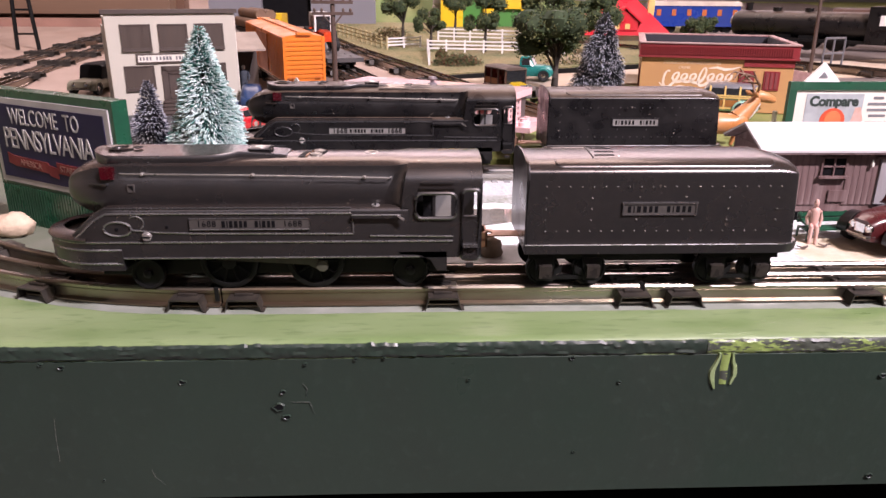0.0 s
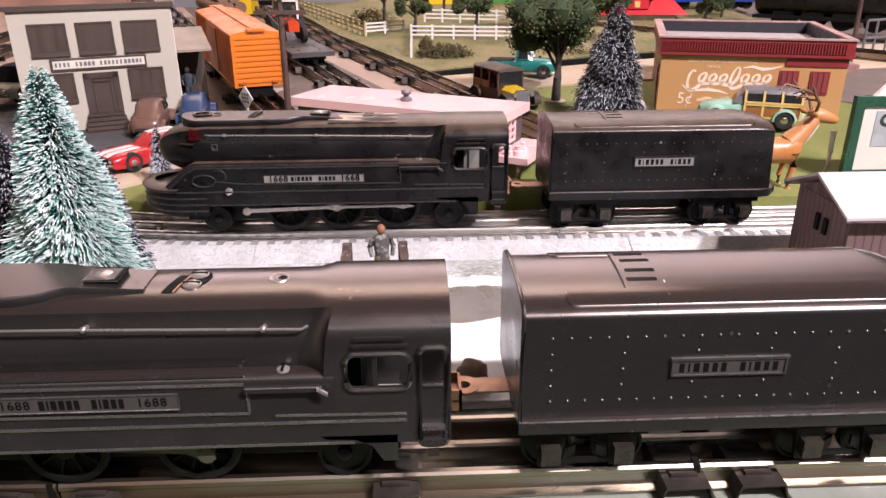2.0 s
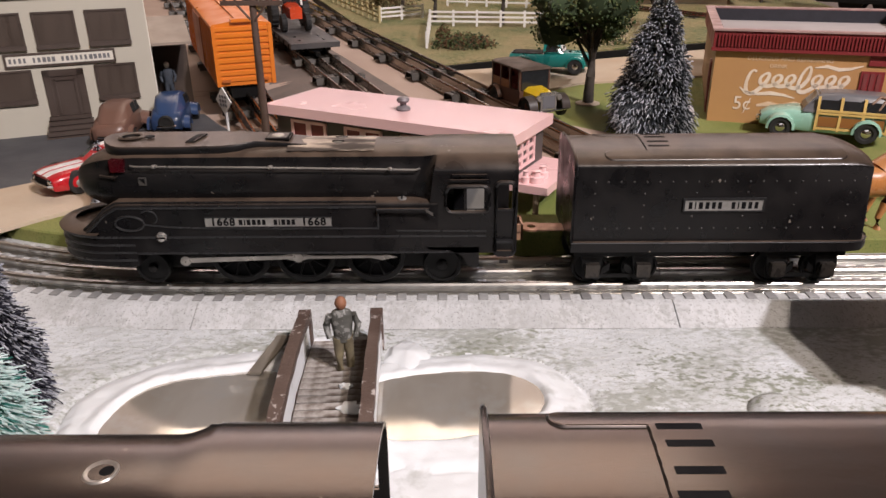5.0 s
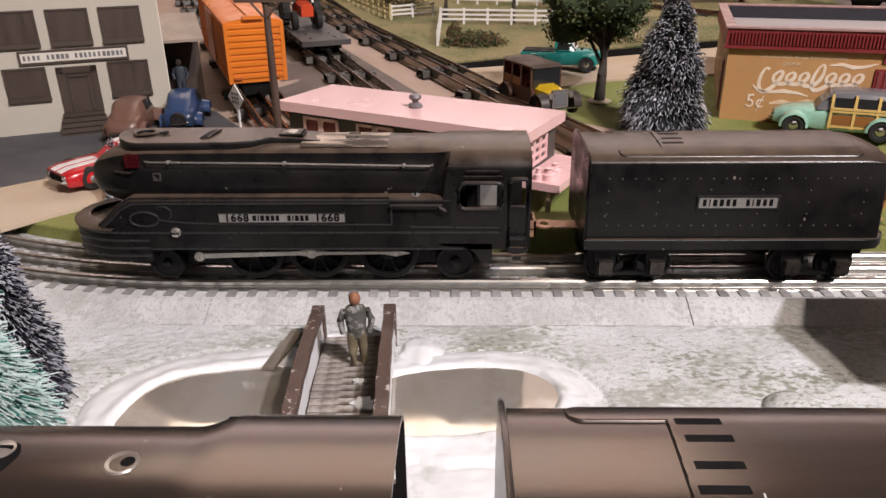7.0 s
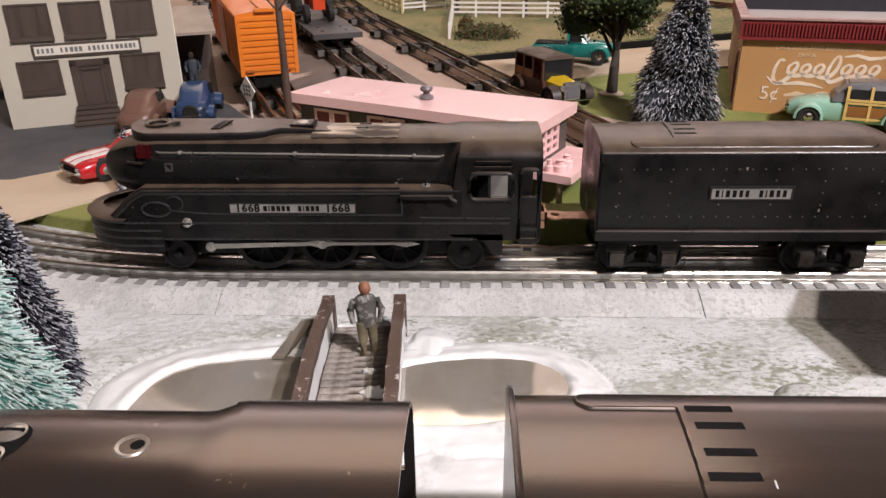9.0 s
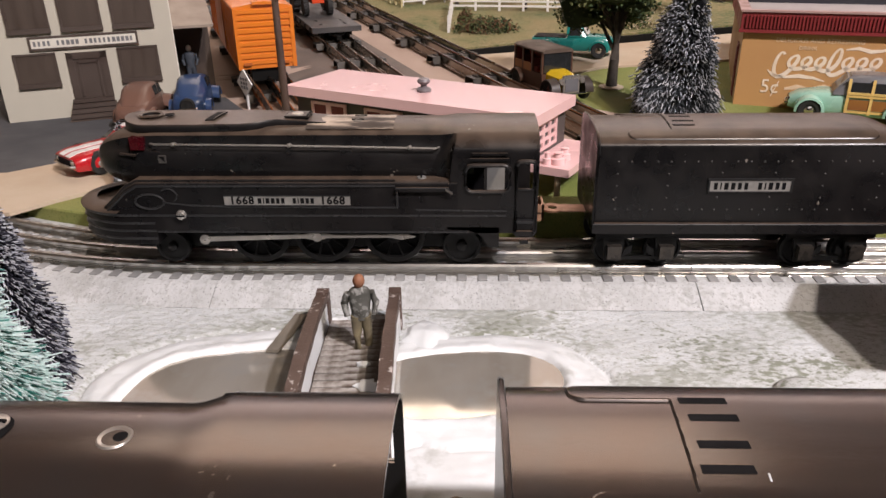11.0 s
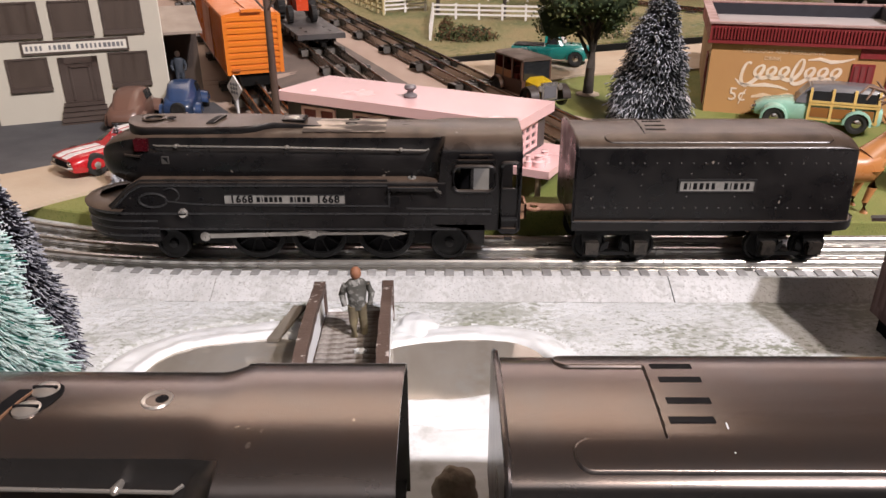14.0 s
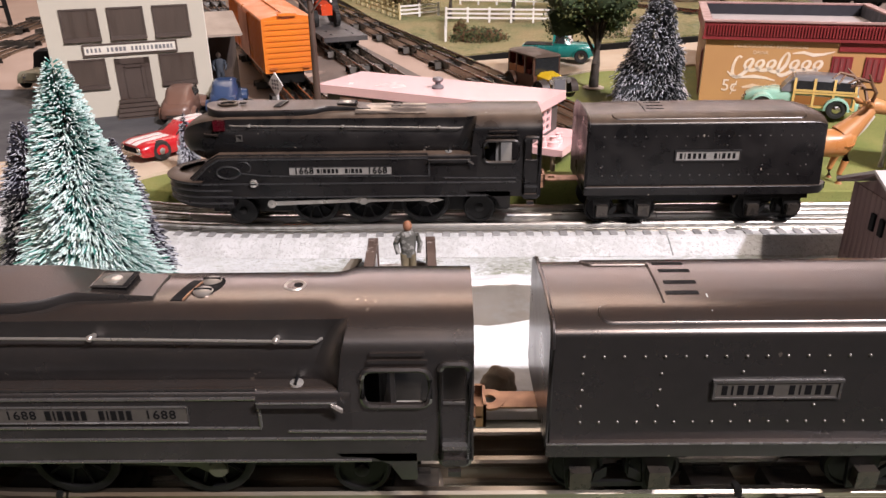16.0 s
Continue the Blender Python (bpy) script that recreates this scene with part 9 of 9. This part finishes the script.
def fence(label, a, b, mt, h=0.022, n=None):
    root = thing("fence", label, "fence", group="farm fences")
    a, b = Vector(a), Vector(b)
    d = b - a
    n = n or max(2, round(d.length / 0.034))
    yaw = math.degrees(math.atan2(d.y, d.x))
    for k in range(n + 1):
        p = a + d * k / n
        bm = bmesh.new()
        box(bm, -0.0016, 0.0016, -0.0016, 0.0016, 0, h)
        bevel(bm, 0.0003, 1)
        ob = part("post", bm, mt, root)
        ob.matrix_basis = pose(p.x, p.y, ground_z(p.x, p.y) + FZ - 0.0005, 0, 0, yaw)
    for z in (0.30, 0.58, 0.86):
        bm = bmesh.new()
        loft(bm, [[(p.x + ox, p.y + oy, ground_z(p.x, p.y) + FZ + h * z + dz) for ox, oy, dz in ((0, -0.0022, -0.0014), (0, -0.0010, -0.0014), (0, -0.0010, 0.0014), (0, -0.0022, 0.0014))] for p in (a, b)])
        part("rail", bm, mt, root)


M_FENCEYEL = material("yellowed_fence", (0.50, 0.42, 0.22), 0.7, scale=50)
fence("white toy farm fence on the grass mat", (0.1230, 1.2640), (0.1236, 1.4268), M_WHITE)
fence("white toy farm fence on the grass mat", (0.1236, 1.4268), (0.3000, 1.4050), M_WHITE, 0.024)
fence("white toy farm fence on the grass mat", (0.3000, 1.4050), (0.3650, 1.3200), M_WHITE, 0.024)
fence("white toy farm fence on the grass mat", (0.0450, 1.4700), (0.1100, 1.5000), M_WHITE)
fence("yellowed toy farm fence along the track", (-0.1180, 1.8000), (0.0450, 1.4550), M_FENCEYEL, 0.026, 14)
fence("white toy farm fence behind the trees", (0.1500, 1.6200), (0.4200, 1.5600), M_WHITE, 0.026)


def bush(label, x, y, z, sx, sy, sz, seed, mats):
    rng = random.Random(seed)
    verts, faces, mi = [], [], []
    for k in range(1500):
        d = Vector((rng.gauss(0, 1), rng.gauss(0, 1), abs(rng.gauss(0, 1)))).normalized() * rng.uniform(0.5, 1.0)
        p = Vector((d.x * sx, d.y * sy, d.z * sz)) * (1 + 0.25 * noise.noise(d * 2.5 + Vector((seed, 0, 0))))
        u = Vector((rng.gauss(0, 1), rng.gauss(0, 1), rng.gauss(0, 1))).normalized() * rng.uniform(0.0010, 0.0024)
        v = u.cross(Vector((rng.gauss(0, 1), rng.gauss(0, 1), rng.gauss(0, 1)))).normalized() * u.length
        o = len(verts)
        verts += [p + u, p + v, p - u * 0.7 - v * 0.6, p + u.cross(v).normalized() * u.length]
        faces += [(o, o + 1, o + 2), (o, o + 1, o + 3), (o + 1, o + 2, o + 3), (o + 2, o, o + 3)]
        mi += [k % len(mats)] * 4
    ob = new("bush", raw_mesh("bush", [tuple(v) for v in verts], faces, mats, mi))
    ob.matrix_basis = pose(x, y, z)
    tagged(ob, label, "bush", "bushes")


M_RUST = material("rust_brown_foliage", (0.14, 0.065, 0.03), 0.9, scale=120)
bush("low brown and green bush on the farm mat", 0.1700, 1.2700, ground_z(0, 1.27) + FZ - 0.001, 0.046, 0.026, 0.020, 3, [M_LEAF_B, M_RUST, M_LEAF_C])
bush("reddish bush by the white fence", 0.1450, 1.2850, ground_z(0, 1.285) + FZ - 0.001, 0.012, 0.010, 0.026, 5, [M_RUST, M_LEAF_B])
bush("rusty dry bush beside the yellowed fence", 0.0500, 1.6100, ground_z(0, 1.61) + FZ - 0.001, 0.050, 0.030, 0.028, 7, [M_RUST, M_LEAF_B, M_FENCEYEL])
bush("dry tan hedge beyond the dirt road", 0.3600, 1.2900, ground_z(0, 1.29) + FZ - 0.001, 0.040, 0.020, 0.018, 9, [M_FENCEYEL, M_LEAF_B, M_BEIGE])


def red_house():
    root = thing("farm_house", "toy house with a bright red steep roof and dormer", "house", pose(0.5500, 1.6200, ground_z(0.55, 1.62) + 0.002, 0, 0, -6))
    bm = bmesh.new()
    box(bm, -0.085, 0.085, 0.0, 0.15, 0, 0.022)
    part("wall", bm, M_CREAM, root)
    bm = bmesh.new()
    loft(bm, [[(-0.105, -0.015, 0.020), (0.105, -0.015, 0.020), (0.105, 0.165, 0.020), (-0.105, 0.165, 0.020)], [(-0.030, 0.050, 0.105), (0.020, 0.050, 0.105), (0.020, 0.090, 0.105), (-0.030, 0.090, 0.105)]])
    roof = part("roof", bm, M_REDROOF, root, "bright red roof")
    bm = bmesh.new()
    loft(bm, [[(-0.028, y, 0.030), (0.030, y, 0.030), (0.030, y, 0.048), (0.001, y, 0.072), (-0.028, y, 0.048)] for y in (-0.012, 0.050)])
    dormer = part("dormer", bm, M_REDROOF, root)
    for x in (-0.014, 0.008):
        bm = bmesh.new()
        box(bm, x - 0.005, x + 0.005, -0.0135, -0.0115, 0.033, 0.044)
        win = part("window", bm, M_YELWOOD, dormer, "small yellow-framed window")
    bm = bmesh.new()
    loft(bm, [[(-0.036, y, 0.044), (0.001, y, 0.075), (0.038, y, 0.044), (0.038, y, 0.048), (0.001, y, 0.080), (-0.036, y, 0.048)] for y in (-0.017, 0.050)])
    part("dormer_roof", bm, M_REDROOF, roof)
    bm = bmesh.new()
    box(bm, 0.055, 0.068, 0.02, 0.033, 0.06, 0.125)
    part("chimney", bm, M_YELWOOD, root, "cream yellow chimney post")


M_REDROOF = material("bright_red_plastic", (0.52, 0.020, 0.030), 0.35, other=(0.46, 0.018, 0.026), scale=14, coat=0.2)
red_house()

M_TOYYEL = material("yellow_plastic", (0.74, 0.50, 0.015), 0.35, other=(0.66, 0.42, 0.012), scale=14)
M_TOYGREEN = material("green_plastic", (0.07, 0.24, 0.05), 0.4, scale=14)
root = thing("toy_barn", "yellow and green plastic play barn in the distance", "building", pose(0.2900, 1.9000, ground_z(0.29, 1.9) + 0.008))
bm = bmesh.new()
box(bm, -0.120, 0.100, 0.0, 0.10, 0.0, 0.13)
part("wall", bm, M_TOYGREEN, root)
for x0, x1, z0, z1 in ((-0.125, -0.070, 0.0, 0.150), (-0.02, 0.105, 0.045, 0.075), (-0.02, 0.012, 0.0, 0.150), (0.075, 0.105, 0.0, 0.150)):
    bm = bmesh.new()
    box(bm, x0, x1, -0.012, -0.002, z0, z1)
    bevel(bm, 0.003, 2)
    part("yellow_frame", bm, M_TOYYEL, root, "yellow frame")
bm = bmesh.new()
loft(bm, [[(-0.13, y, 0.128), (0.11, y, 0.128), (0.06, y, 0.19), (-0.08, y, 0.19)] for y in (-0.01, 0.11)])
part("roof", bm, M_TOYGREEN, root)

# hillside and tunnel at the back, left of the farm
M_HILL = material("painted_hill", (0.10, 0.16, 0.045), 0.9, other=(0.20, 0.22, 0.09), scale=12, bump=1.0, bscale=200)
M_STONE = material("grey_stone", (0.26, 0.24, 0.22), 0.85, other=(0.38, 0.36, 0.33), scale=30, bump=1.0, bscale=160)
bm = bmesh.new()
NXH, NYH = 60, 20
hv = [[bm.verts.new((-0.03 + 0.50 * i / NXH, 1.98 + 0.6 * j / NYH, ground_z(0, 1.98) + 0.004 + 0.26 * (j / NYH) ** 0.7 * (0.8 + 0.4 * noise.noise(Vector((i * 0.12, j * 0.2, 3)))))) for i in range(NXH + 1)] for j in range(NYH + 1)]
for j in range(NYH):
    for i in range(NXH):
        bm.faces.new((hv[j][i], hv[j][i + 1], hv[j + 1][i + 1], hv[j + 1][i]))
solo("hillside", bm, M_HILL, "grassy green hillside behind the farm", "hill", kind="structure")
bm = bmesh.new()
for k in range(14):
    rng = random.Random(k)
    blob(bm, (0.19 + rng.uniform(-0.03, 0.03), 1.96 + rng.uniform(-0.02, 0.02), 0.10 + 0.012 * k), 0.030, 0.026, 0.020, 10, 0.5, k)
solo("rock_face", bm, M_STONE, "pale grey rock face on the hillside", "rock", kind="stuff")
root = thing("tunnel_portal", "grey wall with a black tunnel mouth behind the boxcar", "tunnel", pose(-0.30, 1.95, ground_z(0, 1.95)))
bm = bmesh.new()
arch = [(0.02 + 0.055 + 0.062 * math.cos(a * math.pi / 10), 0.075 + 0.055 * math.sin(a * math.pi / 10)) for a in range(11)]
prof = [(-0.12, 0), (arch[-1][0], 0)] + arch[::-1] + [(arch[0][0], 0), (0.30, 0), (0.30, 0.30), (-0.12, 0.30)]
loft(bm, [[(x, y, z) for x, z in prof] for y in (0.0, 0.02)])
part("portal_wall", bm, M_WALL, root)
bm = bmesh.new()
box(bm, -0.03, 0.19, 0.02, 0.30, 0.0, 0.16)
part("tunnel_bore", bm, M_INK, root)
bm = bmesh.new()
box(bm, 0.0, 0.066, -0.10, -0.02, 0.035, 0.075)
bevel(bm, 0.004, 2)
ob = solo("toy_loader", bm, M_TOYYEL, "yellow toy machine in front of the tunnel", "toy", pose(-0.27, 1.85, ground_z(0, 1.85) - 0.03))

# left back: brown room panel, ladder and logs
M_LEDGE = material("brown_ledge", (0.20, 0.125, 0.080), 0.6, other=(0.15, 0.09, 0.055), scale=8, stretch=(0.2, 1, 2))
M_PANELWOOD = material("brown_wood_panel", (0.16, 0.085, 0.050), 0.6, other=(0.11, 0.055, 0.035), scale=8, stretch=(0.2, 1, 2))
bm = bmesh.new()
box(bm, -1.5, -0.50, 2.02, 2.06, -0.02, 0.55)
solo("wall_panel", bm, M_PANELWOOD, "brown wooden panel behind the side tracks", "panel", kind="structure")
bm = bmesh.new()
box(bm, -1.5, -0.52, 1.96, 2.015, 0.11, 0.155)
bevel(bm, 0.004, 2)
solo("wooden_ledge", bm, M_LEDGE, "brown wooden ledge along the wall panel", "ledge", kind="structure")
bm = bmesh.new()
box(bm, -1.5, -0.52, 1.93, 1.96, 0.020, 0.100)
solo("pink_rail", bm, material("dull_pink_wall", (0.36, 0.20, 0.15), 0.7, scale=10), "dull pink strip along the wall panel", "trim", kind="structure")
root = thing("ladder_frame", "black metal trestle tower beside the side tracks", "tower", pose(-0.66, 1.5, ground_z(0, 1.5) + 0.002))
for x in (-0.016, 0.016):
    bm = bmesh.new()
    tube(bm, [(x * 1.3, 0, 0), (x * 0.6, 0, 0.20)], 0.0040, 8)
    part("leg", bm, M_DARK, root)
for k in range(4):
    bm = bmesh.new()
    z = 0.03 + 0.045 * k
    w = 0.0208 * (1 - z / 0.20 * 0.5)
    tube(bm, [(-w, 0, z), (w, 0, z)], 0.0022, 6)
    part("rung", bm, M_DARK, root)
root = thing("log_car", "dark flat car carrying brown logs behind the store", "rail car", pose(-0.2350, 1.6300, ground_z(0, 1.63), 0, 0, AYAW))
bm = bmesh.new()
box(bm, -0.11, 0.11, -0.030, 0.030, 0.025, 0.032)
part("deck", bm, M_DARK, root)
truck_parts(root, (-0.08, 0.08), 0.010)
for k, (y, z) in enumerate(((-0.018, 0.043), (0.003, 0.043), (0.022, 0.043), (-0.008, 0.061), (0.012, 0.061))):
    bm = bmesh.new()
    tube(bm, [(-0.09, y, z), (0.095, y, z)], 0.0105, 14)
    part("log", bm, M_LOG, root, "brown log")


# right back: black locomotive, blue car, hopper, signal frame
M_BLUECAR = material("royal_blue_plastic", (0.012, 0.040, 0.25), 0.35, scale=14)


M_TANROOF = material("tan_car_roof", (0.42, 0.36, 0.30), 0.7, scale=30)


def yard_car(name, label, x, y, yaw, L, H, mats, roof):
    root = thing(name, label, "rail car", pose(x, y, ground_z(x, y) + 0.002, 0, 0, yaw), "yard cars")
    bm = bmesh.new()
    box(bm, -L / 2, L / 2, -0.03, 0.03, 0.024, H)
    bevel(bm, 0.002, 2)
    part("body", bm, mats[0], root)
    bm = bmesh.new()
    loft(bm, [[(x_, y_, z) for y_, z in ((-0.032, H), (-0.026, H + 0.008), (0, H + 0.011), (0.026, H + 0.008), (0.032, H))] for x_ in (-L / 2 - 0.003, L / 2 + 0.003)])
    part("roof", bm, roof, root)
    for k in range(max(3, int(L / 0.03))):
        bm = bmesh.new()
        x_ = -L / 2 + 0.012 + k * (L - 0.024) / max(2, int(L / 0.03) - 1)
        box(bm, x_ - 0.005, x_ + 0.005, -0.0312, -0.0300, 0.048, H - 0.008)
        part("window", bm, mats[1], root)
    truck_parts(root, (-L * 0.33, L * 0.33), 0.010)
    return root


yard_car("passenger_car", "royal blue and orange toy car with a cream roof", 0.7600, 1.7800, -4, 0.200, 0.070, (M_BLUECAR, M_ORANGE_D), M_TANROOF)


def yard_loco():
    root = thing("toy_locomotive", "large black toy steam locomotive in the rear yard", "locomotive", pose(0.8450, 1.4700, ground_z(0.845, 1.47) + 0.002, 0, 0, 138))
    bm = bmesh.new()
    tube(bm, [(-0.16, 0, 0.058), (0.10, 0, 0.058), (0.11, 0, 0.058)], [0.026, 0.026, 0.021], 24)
    part("boiler", bm, M_BLACK, root)
    for x, r, h in ((0.085, 0.007, 0.018), (0.03, 0.009, 0.010), (-0.03, 0.009, 0.010)):
        bm = bmesh.new()
        lathe(bm, (x, 0, 0.080), [(r, 0), (r * 0.9, h * 0.7), (r * 1.1, h), (0, h)], 16)
        part("dome", bm, M_BLACK, root)
    bm = bmesh.new()
    box(bm, -0.20, -0.14, -0.030, 0.030, 0.030, 0.095)
    bevel(bm, 0.003, 2)
    cabp = part("cab", bm, M_BLACK, root)
    bm = bmesh.new()
    box(bm, -0.19, -0.16, 0.0295, 0.0310, 0.062, 0.080)
    part("window", bm, M_WHITE, cabp)
    bm = bmesh.new()
    box(bm, -0.20, 0.11, -0.027, 0.027, 0.028, 0.034)
    part("running_board", bm, M_DARK, root)
    for x in (-0.09, -0.04, 0.01, 0.06):
        for s in (-1, 1):
            bm = bmesh.new()
            lathe(bm, (x, 0.0178 * s, 0.031), [(0, -0.002 * s), (0.019, -0.002 * s), (0.019, 0.002 * s), (0.015, 0.001 * s), (0, 0.003 * s)], 20, "y")
            part("wheel", bm, M_DARK, root)
    bm = bmesh.new()
    lathe(bm, (0.108, 0, 0.062), [(0.010, 0), (0.010, 0.008), (0.007, 0.010), (0, 0.010)], 16, "x")
    part("headlight", bm, M_PLATE, root)
    bm = bmesh.new()
    box(bm, -0.42, -0.215, -0.029, 0.029, 0.026, 0.080)
    bevel(bm, 0.003, 2)
    part("tender_body", bm, M_BLACK, root)
    truck_parts(root, (-0.37, -0.27), 0.010)


yard_loco()
yard_car("hopper_car", "brown toy hopper car in the rear yard", 1.0600, 1.5200, 150, 0.180, 0.075, (M_CARBROWN, M_CARDKBROWN), M_CARDKBROWN)
root = thing("signal_frame", "black metal signal frame beside the rear yard track", "signal", pose(0.8400, 1.2950, ground_z(0.84, 1.295) + 0.002, 0, 0, 20))
for x in (-0.022, 0.0, 0.026):
    bm = bmesh.new()
    tube(bm, [(x, 0, 0), (x, 0, 0.052)], 0.0018, 8)
    part("post", bm, M_CARGREY, root)
for z in (0.026, 0.052):
    bm = bmesh.new()
    tube(bm, [(-0.022, 0, z), (0.026, 0, z)], 0.0018, 8)
    part("bar", bm, M_CARGREY, root)
for k in range(3):
    bm = bmesh.new()
    box(bm, 0.690 + 0.020 * k, 0.708 + 0.020 * k, 1.150 + 0.01 * k, 1.175 + 0.01 * k, ground_z(0, 1.16) + 0.001, ground_z(0, 1.16) + 0.020 - 0.004 * k)
    bevel(bm, 0.001, 1)
    solo("crate", bm, M_BRICKSTACK, "pinkish brown stack of bricks behind the billboard", "bricks", group="brick stacks")
